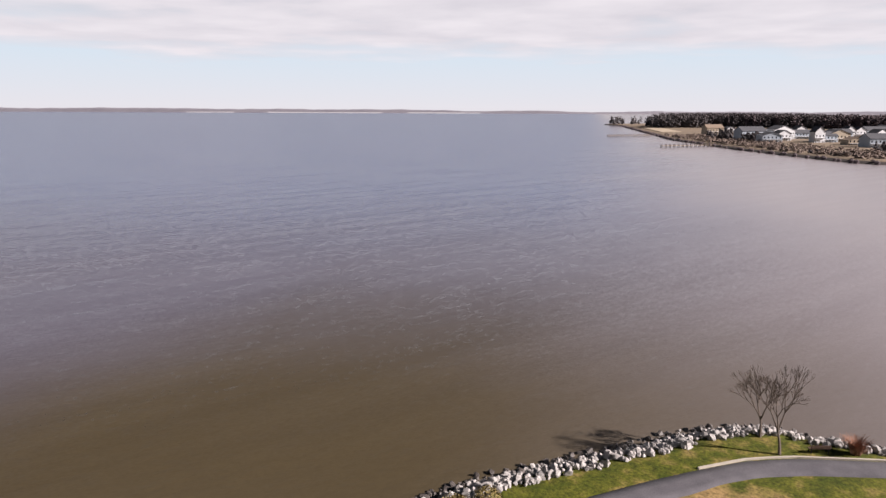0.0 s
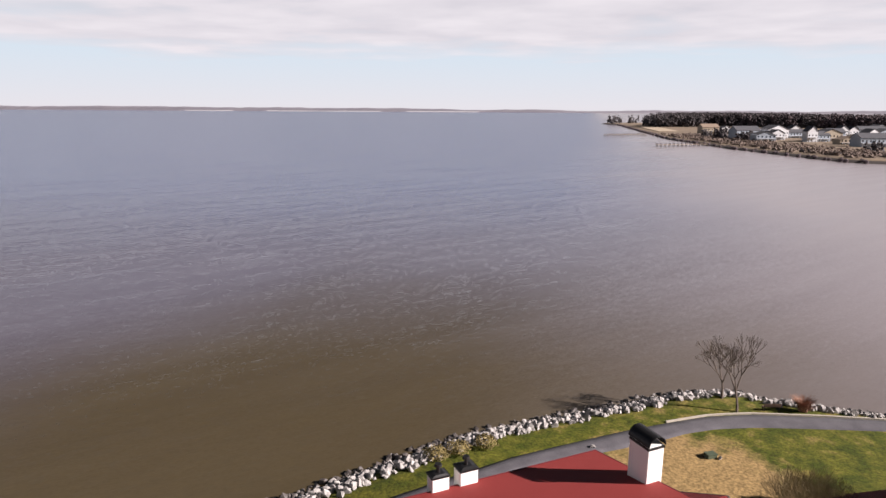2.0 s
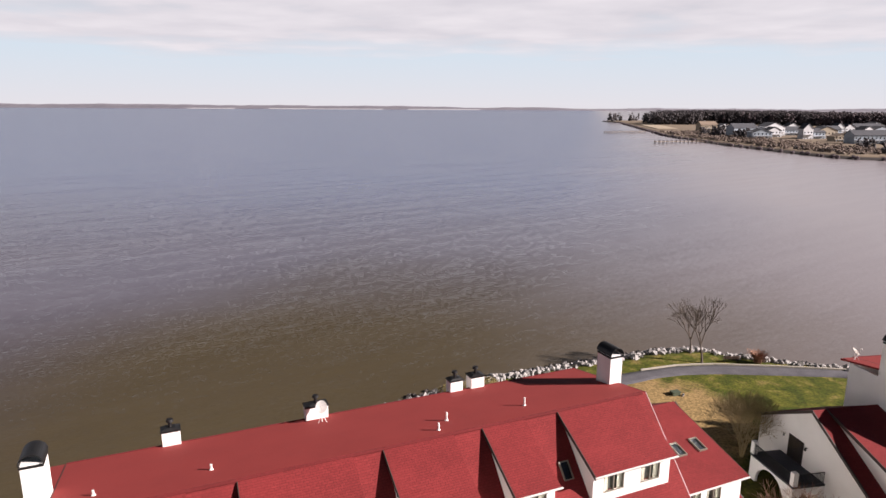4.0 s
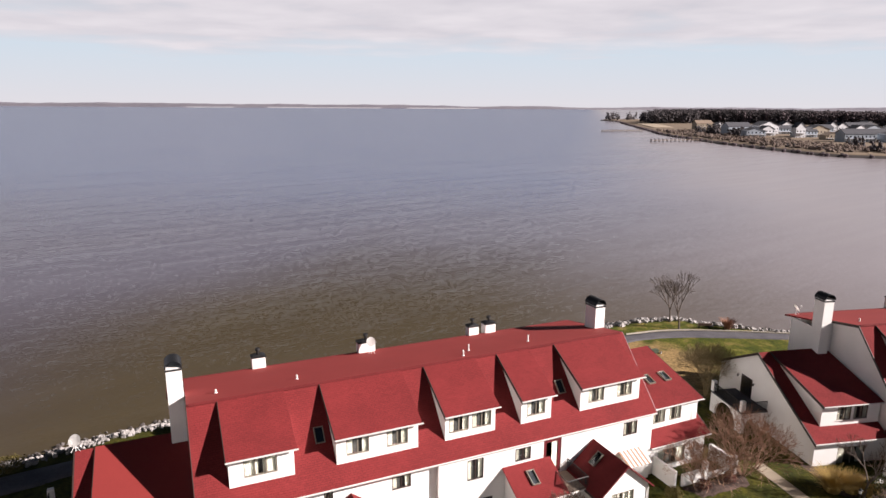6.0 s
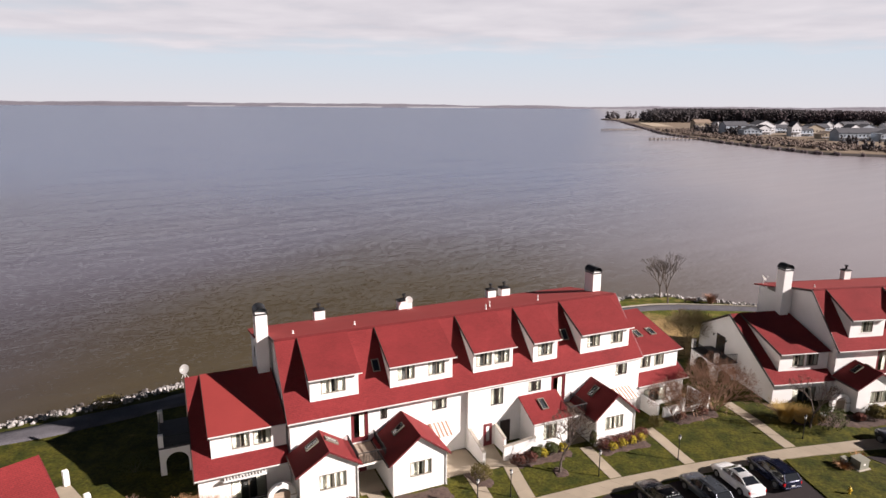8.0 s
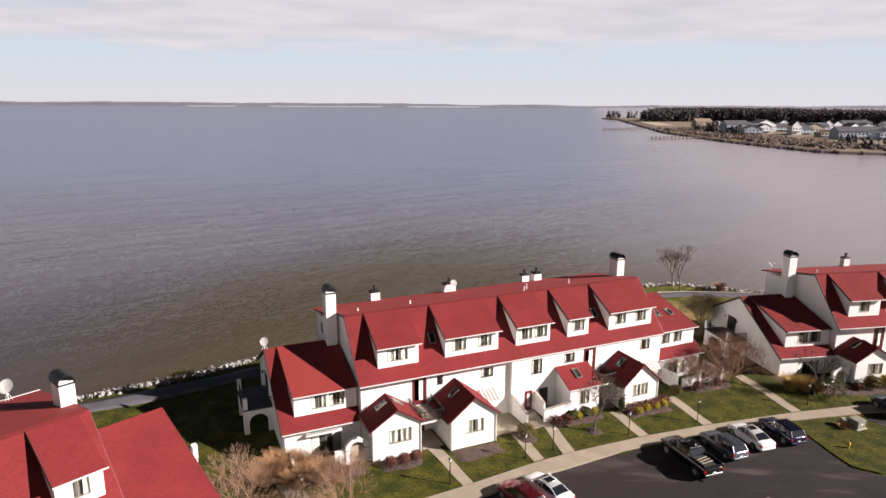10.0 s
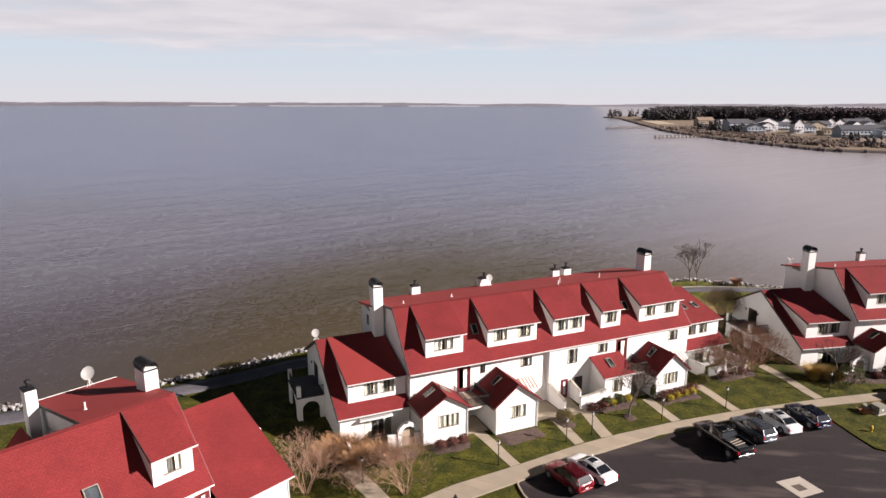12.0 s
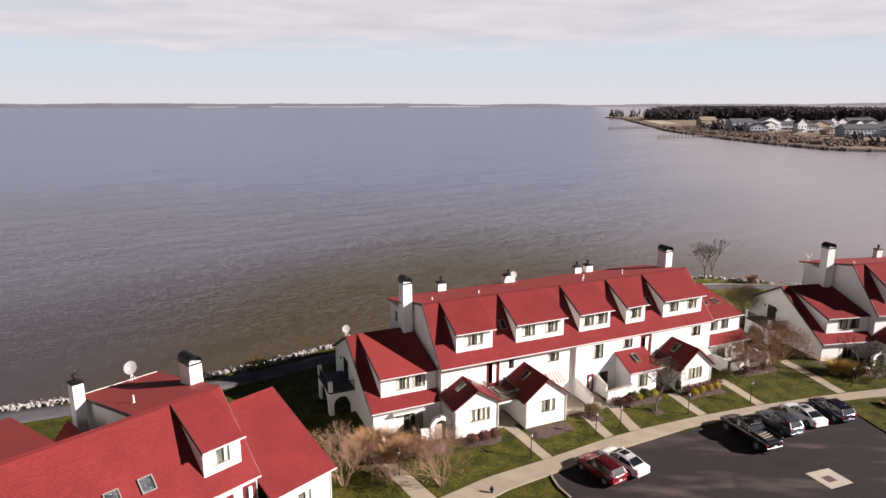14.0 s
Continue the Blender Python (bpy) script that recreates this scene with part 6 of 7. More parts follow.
# ---- vehicles ----
def paint(name, col, rough=0.25, metal=0.0):
    m, n, l, p = shader(name)
    p.inputs["Base Color"].default_value = (*col, 1)
    p.inputs["Roughness"].default_value, p.inputs["Metallic"].default_value = rough, metal
    p.inputs["Coat Weight"].default_value, p.inputs["Coat Roughness"].default_value = 0.5, 0.14
    tx, mr = n.new("ShaderNodeTexNoise"), n.new("ShaderNodeMapRange")
    tx.inputs["Scale"].default_value = 3.0
    mr.inputs["To Min"].default_value, mr.inputs["To Max"].default_value = rough * 0.8, rough * 1.5
    l.new(tx.outputs["Fac"], mr.inputs["Value"])
    l.new(mr.outputs[0], p.inputs["Roughness"])
    return m


TINT = paint("tinted_car_glass", (0.012, 0.014, 0.017), 0.06)
RUBBER = surface("tyre_rubber", (0.018, 0.018, 0.018), (0.03, 0.03, 0.03), 0.9, 8, 60, 0.2)
RIM = paint("alloy_rim", (0.45, 0.45, 0.46), 0.3, 0.9)
TAILRED = paint("tail_lamp_red", (0.45, 0.012, 0.015), 0.15)
HEADGLASS = paint("headlamp_glass", (0.6, 0.62, 0.62), 0.1)
CHROME = paint("chrome", (0.38, 0.38, 0.39), 0.34, 1.0)

# stations: (x along, half width, floor z, belt z, crown z); x runs from the tail (-) to the nose (+)
SEDAN = dict(body=[(-2.35, 0.70, 0.42, 0.72, 0.88), (-2.28, 0.84, 0.30, 0.82, 0.99), (-1.75, 0.90, 0.24, 0.88, 1.02), (-0.8, 0.92, 0.20, 0.90, 0.98), (0.6, 0.92, 0.20, 0.90, 0.97), (1.3, 0.91, 0.22, 0.84, 0.95), (2.0, 0.86, 0.26, 0.70, 0.80), (2.32, 0.74, 0.34, 0.58, 0.66), (2.38, 0.62, 0.38, 0.50, 0.56)],
             cabin=[(-1.78, 0.72, 1.00), (-1.05, 0.60, 1.36), (-0.2, 0.62, 1.44), (0.35, 0.61, 1.41), (1.25, 0.74, 0.95)], wheel=0.33, base=2.75, foot=0.84)
SUV = dict(body=[(-2.28, 0.74, 0.45, 0.85, 1.02), (-2.22, 0.87, 0.34, 0.94, 1.08), (-1.6, 0.93, 0.28, 1.00, 1.08), (-0.6, 0.94, 0.26, 1.00, 1.07), (0.7, 0.94, 0.26, 0.99, 1.06), (1.3, 0.93, 0.28, 0.94, 1.06), (1.95, 0.88, 0.32, 0.82, 0.96), (2.24, 0.76, 0.40, 0.68, 0.80), (2.30, 0.64, 0.45, 0.58, 0.68)],
           cabin=[(-2.2, 0.78, 1.06), (-1.85, 0.66, 1.58), (-0.8, 0.68, 1.68), (0.2, 0.67, 1.65), (1.15, 0.80, 1.05)], wheel=0.37, base=2.7, foot=0.86)
JEEP = dict(body=[(-2.05, 0.80, 0.5, 1.05, 1.15), (-2.0, 0.86, 0.45, 1.08, 1.18), (-1.0, 0.88, 0.42, 1.1, 1.18), (0.4, 0.88, 0.42, 1.1, 1.18), (0.8, 0.86, 0.42, 1.08, 1.17), (1.9, 0.80, 0.46, 1.0, 1.12), (2.0, 0.76, 0.5, 0.9, 1.05)],
            cabin=[(-2.0, 0.80, 1.16), (-1.95, 0.74, 1.80), (-0.8, 0.75, 1.85), (0.25, 0.74, 1.83), (0.6, 0.80, 1.16)], wheel=0.42, base=2.5, foot=0.84)
PICKUP = dict(body=[(-2.95, 0.86, 0.55, 1.0, 1.18), (-2.90, 0.96, 0.50, 1.08, 1.22), (-1.9, 0.98, 0.46, 1.10, 1.22), (-0.55, 0.98, 0.44, 1.10, 1.22), (1.1, 0.98, 0.44, 1.10, 1.20), (1.6, 0.98, 0.46, 1.08, 1.20), (2.6, 0.95, 0.48, 1.00, 1.12), (2.9, 0.86, 0.54, 0.86, 0.98), (2.95, 0.76, 0.58, 0.76, 0.86)],
              cabin=[(-0.95, 0.82, 1.20), (-0.70, 0.72, 1.80), (0.2, 0.73, 1.88), (0.75, 0.72, 1.84), (1.55, 0.84, 1.19)], wheel=0.42, base=3.7, foot=0.92)


def vehicle(name, spec, x, y, heading, col, label, category="car", extra=None):
    """A parked vehicle: lofted body, glazed cabin with roof, wheels, lamps, bumpers."""
    ob = thing(name, pose(x, y, 0.06, 0, 0, heading) @ Matrix.Scale(1.10 if extra == "pickup" else 1.06, 4), label, category, "vehicles in the parking lot")
    bm = bmesh.new()
    rings = []
    for sx, hw, lo, belt, top in spec["body"]:
        prof = [(hw * 0.86, lo), (hw * 0.98, lo + 0.10), (hw, (lo + belt) / 2 + 0.05), (hw * 0.985, belt), (hw * 0.93, top - 0.035), (hw * 0.80, top), (hw * 0.35, top + 0.012)]
        full = prof + [(-a, b) for a, b in prof[::-1]]
        rings.append([bm.verts.new((sx, a, b)) for a, b in full])
    for p, q in zip(rings, rings[1:]):
        n = len(p)
        for i in range(n):
            bm.faces.new((p[i], p[(i + 1) % n], q[(i + 1) % n], q[i]))
    bm.faces.new(rings[0])
    bm.faces.new(rings[-1])
    body = part("body", bm, col, ob)
    for f in body.data.polygons:
        f.use_smooth = True
    body.data.set_sharp_from_angle(angle=radians(38))
    # glasshouse
    c = spec["cabin"]
    belt = [(sx, hw, z) for sx, hw, z in (c[0], c[-1])]
    bm = bmesh.new()
    rear, r1, r2, r3, front = c
    low = 1.0
    zb = min(rear[2], front[2]) - 0.05
    lowr = [(rear[0], rear[1], rear[2] - 0.03), (r1[0], rear[1] + 0.06, rear[2] - 0.03), (r2[0], rear[1] + 0.08, rear[2] - 0.03), (r3[0], front[1] + 0.06, front[2]), (front[0], front[1], front[2] - 0.03)]
    upr = [(rear[0] + 0.02, rear[1] * 0.97, rear[2]), r1, r2, r3, (front[0] - 0.02, front[1] * 0.97, front[2])]
    L = [[bm.verts.new((a[0], s * a[1], a[2])) for a in lowr] for s in (1, -1)]
    U = [[bm.verts.new((a[0], s * a[1], a[2] - (0.05 if 0 < i < 4 else 0))) for i, a in enumerate(upr)] for s in (1, -1)]
    for s in (0, 1):
        for i in range(4):
            bm.faces.new((L[s][i], L[s][i + 1], U[s][i + 1], U[s][i]))
    for i in range(4):
        bm.faces.new((U[0][i], U[0][i + 1], U[1][i + 1], U[1][i]))
    bm.faces.new((L[0][0], U[0][0], U[1][0], L[1][0]))
    bm.faces.new((L[0][4], U[0][4], U[1][4], L[1][4]))
    cab = part("glasshouse", bm, TINT, ob, "dark tinted windows")
    bm = bmesh.new()
    rows_r = []
    for sx, hw, z in (r1, r2, r3):
        rows_r.append([bm.verts.new((sx, a * hw, z - d)) for a, d in ((1.03, 0.07), (0.98, 0.02), (0.6, -0.015), (-0.6, -0.015), (-0.98, 0.02), (-1.03, 0.07))])
    for p, q in zip(rows_r, rows_r[1:]):
        for i in range(5):
            bm.faces.new((p[i], p[i + 1], q[i + 1], q[i]))
    bmesh.ops.solidify(bm, geom=bm.faces[:], thickness=0.03)
    roof = part("roof", bm, col, ob)
    for f in roof.data.polygons:
        f.use_smooth = True
    for s in (1, -1):
        m = ((r2[0] + r3[0]) / 2 - 0.15)
        for pa, pb in (((r1[0], r1[1], r1[2] - 0.05), (rear[0], rear[1] * 1.01, rear[2] - 0.01)), ((r3[0], r3[1], r3[2] - 0.05), (front[0], front[1] * 1.01, front[2] - 0.01)), ((m, r2[1], r2[2] - 0.06), (m, rear[1] + 0.07, front[2] - 0.02))):
            bm = bmesh.new()
            tube(bm, (pa[0], s * pa[1], pa[2]), (pb[0], s * pb[1], pb[2]), 0.042, 0.045, 5)
            part("pillar", bm, col, ob)
    # wheels
    wm = spec["wheel"]
    for sx in (spec["base"] / 2, -spec["base"] / 2):
        for s in (1, -1):
            bm = bmesh.new()
            yy = s * spec["foot"]
            tube(bm, (sx, yy - 0.10, wm), (sx, yy + 0.10, wm), wm, wm, 20)
            wh = part("wheel", bm, RUBBER, ob)
            bm = bmesh.new()
            tube(bm, (sx, yy + s * 0.09, wm), (sx, yy + s * 0.112, wm), wm * 0.64, wm * 0.6, 14)
            part("rim", bm, RIM, wh)
            bm = bmesh.new()
            n = 10
            arc = [(wm * 1.16 * math.cos(math.pi * i / n), wm * 1.16 * math.sin(math.pi * i / n)) for i in range(n + 1)]
            prism(bm, [(sx + a, yy + s * 0.012, max(0.2, wm + b)) for a, b in arc], (0, s * 0.06, 0))
            part("wheel_arch", bm, RUBBER, ob)
    # lamps, bumper, mirrors
    t, nose = spec["body"][1], spec["body"][-2]
    for s in (1, -1):
        bm = bmesh.new()
        box(bm, t[0] - 0.05, t[0] + 0.10, s * t[1] * 0.98 - 0.16, s * t[1] * 0.98 + 0.02 * s, t[3] - 0.22, t[3] + 0.02) if s > 0 else box(bm, t[0] - 0.05, t[0] + 0.10, -t[1] * 0.98 - 0.02, -t[1] * 0.98 + 0.16, t[3] - 0.22, t[3] + 0.02)
        part("tail_light", bm, TAILRED, ob)
        bm = bmesh.new()
        box(bm, nose[0] - 0.30, nose[0] + 0.02, s * nose[1] * 0.9 - 0.14, s * nose[1] * 0.9 + 0.14, nose[3] - 0.10, nose[3] + 0.04)
        part("headlight", bm, HEADGLASS, ob)
        bm = bmesh.new()
        box(bm, front[0] - 0.45, front[0] - 0.27, s * (front[1] + 0.20) - 0.10, s * (front[1] + 0.20) + 0.10, front[2] + 0.02, front[2] + 0.17)
        bmesh.ops.bevel(bm, geom=bm.edges[:], offset=0.03, segments=1, affect="EDGES")
        part("mirror", bm, col, ob)
    bm = bmesh.new()
    box(bm, spec["body"][0][0] - 0.05, spec["body"][0][0] + 0.12, -t[1] * 0.94, t[1] * 0.94, t[2] + 0.04, t[2] + 0.26)
    bmesh.ops.bevel(bm, geom=bm.edges[:], offset=0.06, segments=3, affect="EDGES")
    part("bumper", bm, CHROME if extra == "pickup" else col, ob)
    bm = bmesh.new()
    zp = (t[2] + t[3]) / 2 + 0.05
    box(bm, spec["body"][0][0] - 0.03, spec["body"][0][0] - 0.012, -0.16, 0.16, zp - 0.05, zp + 0.05)
    part("number_plate", bm, TRIM, ob, "blank white plate")
    if extra == "sunroof":
        bm = bmesh.new()
        box(bm, r2[0] - 0.25, r2[0] + 0.4, -0.38, 0.38, r2[2] - 0.01, r2[2] + 0.024)
        part("sunroof", bm, TINT, ob)
    if extra == "rack":
        for s in (1, -1):
            bm = bmesh.new()
            tube(bm, (r1[0] + 0.1, s * 0.56, r2[2] + 0.05), (r3[0], s * 0.56, r2[2] + 0.04), 0.022)
            part("roof_rail", bm, BLACK, ob)
    if extra == "pickup":
        bm = bmesh.new()
        box(bm, -2.82, -0.98, -0.80, 0.80, 1.226, 1.236)
        part("bed_floor", bm, RUBBER, ob)
        for y0, y1 in ((-0.97, -0.82), (0.82, 0.97)):
            bm = bmesh.new()
            box(bm, -2.88, -0.98, y0, y1, 1.20, 1.44)
            bmesh.ops.bevel(bm, geom=bm.edges[:], offset=0.025, segments=1, affect="EDGES")
            part("bed_side", bm, col, ob)
        bm = bmesh.new()
        box(bm, -2.93, -2.84, -0.84, 0.84, 1.10, 1.44)
        part("tailgate", bm, col, ob)
        for i in range(5):
            bm = bmesh.new()
            tube(bm, (-0.62, -0.5 + i * 0.25, 1.86), (-0.62, -0.42 + i * 0.25, 1.86), 0.03)
            part("marker_light", bm, HEADGLASS, ob)
        bm = bmesh.new()
        box(bm, -3.25, -3.0, -0.06, 0.06, 0.52, 0.60)
        tube(bm, (-3.2, 0, 0.6), (-3.2, 0, 0.70), 0.04)
        part("tow_hitch", bm, BLACK, ob)
        bm = bmesh.new()
        for k in range(3):
            tube(bm, (-1.3 - 0.35 * k, -0.6, 1.27), (-1.6 - 0.3 * k, 0.65, 1.30), 0.035)
        part("lumber", bm, DECKWOOD, ob)
    return ob


vehicle("suv", SUV, -4.35, 24.15, 128, paint("dark_red_paint_car", (0.17, 0.012, 0.02), 0.25, 0.3), "dark red parked sport utility vehicle with roof rails", extra="rack")
vehicle("sedan", SEDAN, -2.0, 25.7, 128, paint("white_car_paint", (0.80, 0.80, 0.79), 0.25), "white parked sedan with dark sunroof", extra="sunroof")
vehicle("pickup_truck", PICKUP, 11.85, 32.05, 114, paint("black_car_paint", (0.010, 0.010, 0.012), 0.2), "black parked pickup truck with open bed", "truck", "pickup")
vehicle("suv", SUV, 15.75, 34.7, 114, paint("grey_blue_car_paint", (0.20, 0.22, 0.25), 0.25, 0.6), "grey-blue parked sport utility vehicle", extra="rack")
vehicle("sedan", SEDAN, 19.15, 36.85, 112, paint("white_car_paint", (0.80, 0.80, 0.79), 0.25), "white parked sedan with dark sunroof", extra="sunroof")
vehicle("suv", SUV, 22.7, 38.2, 110, paint("navy_car_paint", (0.018, 0.022, 0.05), 0.22, 0.4), "dark navy parked station wagon with roof rails", extra="rack")
vehicle("jeep", JEEP, 37.4, 44.8, 112, paint("dark_blue_car_paint", (0.02, 0.03, 0.06), 0.3), "dark blue boxy off-road vehicle parked by the lawn")

# ---- riprap ----
rip = thing("riprap", Matrix.Identity(4), "band of pale angular boulders along the waterline", "boulders", kind="structure")
rnd = random.Random(7)
rock_meshes = []
for i in range(14):
    bm = bmesh.new()
    for _ in range(16):
        d = Vector((rnd.gauss(0, 1), rnd.gauss(0, 1), rnd.gauss(0, 1))).normalized() * rnd.uniform(0.85, 1.1)
        bm.verts.new((d.x, d.y * 0.85, d.z * 0.7))
    bmesh.ops.convex_hull(bm, input=bm.verts[:])
    for v in [v for v in bm.verts if not v.link_faces]:
        bm.verts.remove(v)
    rock_meshes.append(mesh_of("rock", bm, ROCK))
rock_data = [([v.co.copy() for v in me.vertices], [tuple(p.vertices) for p in me.polygons]) for me in rock_meshes]
fine = resample(SHORE[2:-2], 0.55)
heaps, made = {"dry": ([], []), "wet": ([], [])}, 0
for i, (x, y) in enumerate(fine):
    j = min(i + 1, len(fine) - 1)
    w = Vector((fine[j][0] - fine[j - 1][0], fine[j][1] - fine[j - 1][1], 0)).normalized()
    inland = Vector((w.y, -w.x, 0))
    small = 0.68 if x < -22 else 1.0
    for _ in range(11):
        s = rnd.uniform(-0.9, 4.2)
        px, py = x + inland.x * s + rnd.uniform(-0.3, 0.3), y + inland.y * s + rnd.uniform(-0.3, 0.3)
        r = rnd.choice((0.24, 0.28, 0.33, 0.38, 0.44, 0.52)) * rnd.uniform(0.85, 1.2) * small
        pz = max(ground_z(px, py), WATER_Z - 0.12 + 0.3 * smooth(-0.5, 2.0, s)) + r * 0.22 + 0.2 * math.sin(max(0.0, min(1.0, (s + 1) / 5.2)) * math.pi)
        m = Matrix.LocRotScale((px, py, pz), Euler([rnd.uniform(0, 6.28) for _ in range(3)]), (r, r, r))
        pick = rnd.randrange(len(rock_meshes))
        if made < 300 and 10 < px < 36 and s > 0.3 and r > 0.3:
            shared("rock", rock_meshes[pick], rip, m)
            made += 1
        elif -125 < px < 95:
            hv, hf = heaps["wet" if s < rnd.uniform(-0.3, 0.9) else "dry"]
            t = len(hv)
            hv += [m @ v for v in rock_data[pick][0]]
            hf += [tuple(k + t for k in p) for p in rock_data[pick][1]]
DRYROCK = surface("riprap_stone_loose", (0.46, 0.43, 0.41), (0.17, 0.158, 0.152), 0.9, 1.4, 5, 0.5)
for key, mt, lb in (("dry", DRYROCK, ""), ("wet", WETROCK, "dark wet rocks at the waterline")):
    me = bpy.data.meshes.new("loose_rocks")
    me.from_pydata(heaps[key][0], [], heaps[key][1])
    me.materials.append(mt)
    ob = shared("loose_rocks", me, rip)
    ob["kind"] = "stuff"
    if lb:
        ob["label"] = lb
for x, y, r in ((20.95, 79.4, 0.28), (9.3, 80.4, 0.35)):
    tagged(shared("boulder", rock_meshes[3], None, Matrix.LocRotScale((x, y, ground_z(x, y) + r * 0.3), Euler((0.3, x, 0)), (r, r, r * 0.8))), "small weathered boulder lying in the lawn", "boulder")

# ---- far shores ----
FARLAND = surface("far_marsh_grass", (0.215, 0.155, 0.10), (0.14, 0.104, 0.07), 0.95, 0.02, 0.3, 0)
# woods and pines carry a purplish lift in colour for distance haze
WOODS = surface("far_bare_woods", (0.098, 0.072, 0.078), (0.070, 0.052, 0.058), 0.95, 0.05, 0.6, 0)
PINES = surface("far_pines", (0.068, 0.058, 0.060), (0.050, 0.043, 0.046), 0.95, 0.05, 0.6, 0)
SAND = surface("far_sand", (0.42, 0.34, 0.25), (0.34, 0.27, 0.19), 0.95, 0.05, 0.6, 0)
# distance haze is mixed into this coast colour
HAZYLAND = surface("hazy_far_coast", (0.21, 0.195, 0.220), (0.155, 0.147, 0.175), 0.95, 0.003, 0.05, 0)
COAST = [(212, 1434), (230, 1330), (215, 1160), (200, 960), (184, 760), (195, 590), (210, 508), (222, 455), (262, 440), (330, 428), (520, 415), (900, 420)]
bm = bmesh.new()
shore = resample(COAST, 14)
rows_c = []
for i, (x, y) in enumerate(shore):
    k = smooth(0, 8, i)
    j = noise.noise(Vector((i * 0.7, 3.3, 0))) * 4
    rows_c.append([bm.verts.new(p) for p in ((x + j - 3, y, -2.2), (x + j + 1.5, y + 2, 0.5), (x + j + 10, y + 6, 1.0), (x + 60, y + 20, 1.6 + k), (x + 400, y + 120, 3), (x + 1800, y + 500, 4))])
for p, q in zip(rows_c, rows_c[1:]):
    for a in range(5):
        bm.faces.new((p[a], p[a + 1], q[a + 1], q[a]))
for f in bm.faces:
    f.smooth = True
land = part("far_peninsula", bm, FARLAND)
land.data.materials.append(surface("dark_far_stones", (0.07, 0.055, 0.05), (0.04, 0.032, 0.03), 0.95, 0.2, 2, 0))
for f in land.data.polygons:
    if f.index % 5 == 0:
        f.material_index = 1
tagged(land, "tan marshy peninsula across the cove", "land", kind="structure")
bm = bmesh.new()
for i, (x, y) in enumerate(shore[6:]):
    r = 2.0 + 1.5 * noise.noise(Vector((i * 0.9, 0, 5)))
    for k in range(3):
        t = len(bm.verts)
        cx, cy = x - 1.5 + k * 1.4 + noise.noise(Vector((i, k, 1.5))) * 3, y + k * 4.5
        bmesh.ops.create_icosphere(bm, subdivisions=1, radius=r * 0.8, matrix=Matrix.Translation((cx, cy, -0.3)))
tagged(part("far_bank", bm, WOODS), "dark stony bank at the far waterline", "bank", kind="stuff")


def far_tree(bm, x, y, z, h, w, rnd, pine):
    """One tree of the far woods: a short trunk and a ragged crown of clumps."""
    tube(bm, (x, y, z - 0.5), (x, y, z + h * 0.6), 0.25, 0.12, 4)
    for k in range(8):
        a = rnd.uniform(0, 6.28)
        zz = z + h * (0.20 + 0.105 * k) + rnd.uniform(-0.5, 0.5)
        rr = w * rnd.uniform(0.24, 0.42) * (1.0 - 0.06 * k)
        c = Vector((x + math.cos(a) * w * 0.34, y + math.sin(a) * w * 0.34, zz))
        t = len(bm.verts)
        m = Matrix.LocRotScale(c, Euler((rnd.uniform(0, 3), rnd.uniform(0, 3), 0)), (rr, rr, rr * (0.8 if pine else 1.1)))
        pts = [bm.verts.new(m @ Vector(p)) for p in ((1, 0, 0), (-0.9, 0.2, 0), (0, 1.1, 0.1), (0.1, -1, 0), (0, 0.1, 1.1), (0.1, 0, -0.9))]
        for f in ((0, 2, 4), (2, 1, 4), (1, 3, 4), (3, 0, 4), (2, 0, 5), (1, 2, 5), (3, 1, 5), (0, 3, 5)):
            bm.faces.new([pts[i] for i in f])


rnd = random.Random(19)
bm, bp = bmesh.new(), bmesh.new()
for _ in range(6500):
    s = rnd.random()
    x = 300 + 900 * s + rnd.uniform(-20, 20)
    y = 1180 - 250 * smooth(0, 0.5, s) + rnd.uniform(0, 110)
    pine = rnd.random() < (0.75 if s < 0.22 else 0.10)
    far_tree(bp if pine else bm, x, y, 2.5, rnd.uniform(18, 22) + (2 if pine else 0), rnd.uniform(6, 9), rnd, pine)
for _ in range(260):
    x, y = rnd.uniform(250, 330), rnd.uniform(1110, 1230)
    far_tree(bp, x, y, 2.0, rnd.uniform(15, 22), rnd.uniform(7, 10), rnd, True)
for _ in range(14):
    far_tree(bp, 219 + rnd.uniform(0, 62), 1400 + rnd.uniform(-20, 30), 0.8, rnd.uniform(12, 18), rnd.uniform(7, 10), rnd, True)
tagged(part("far_woods", bm, WOODS), "grey-brown leafless woods behind the far houses", "woods", kind="stuff")
tagged(part("far_pine_woods", bp, PINES), "dark pine woods on the far peninsula", "woods", kind="stuff")
bm, bp = bmesh.new(), bmesh.new()
for _ in range(1900):
    k = rnd.random()
    i = 46 + k * (len(shore) - 54)
    x, y = shore[int(i)]
    x, y = x + rnd.uniform(5, 62), y + rnd.uniform(4, 40)
    far_tree(bm if rnd.random() < 0.97 else bp, x, y, 1.0, rnd.uniform(1.2, 3.4), rnd.uniform(2.2, 4.2), rnd, False)
for x, y, h in ((226, 736, 11), (232, 728, 10), (238, 742, 12), (222, 748, 9), (237, 690, 9), (241, 682, 10), (234, 676, 9), (246, 690, 8), (268, 520, 8), (262, 470, 8), (292, 500, 6)):
    for _ in range(3):
        far_tree(bp, x + rnd.uniform(-4, 4), y + rnd.uniform(-4, 4), 1.0, h, 7, rnd, True)
tagged(part("far_scrub", bm, surface("far_scrub_twigs", (0.205, 0.155, 0.128), (0.145, 0.108, 0.09), 0.95, 0.1, 1, 0)), "brown winter scrub on the far bank", "scrub", kind="stuff")
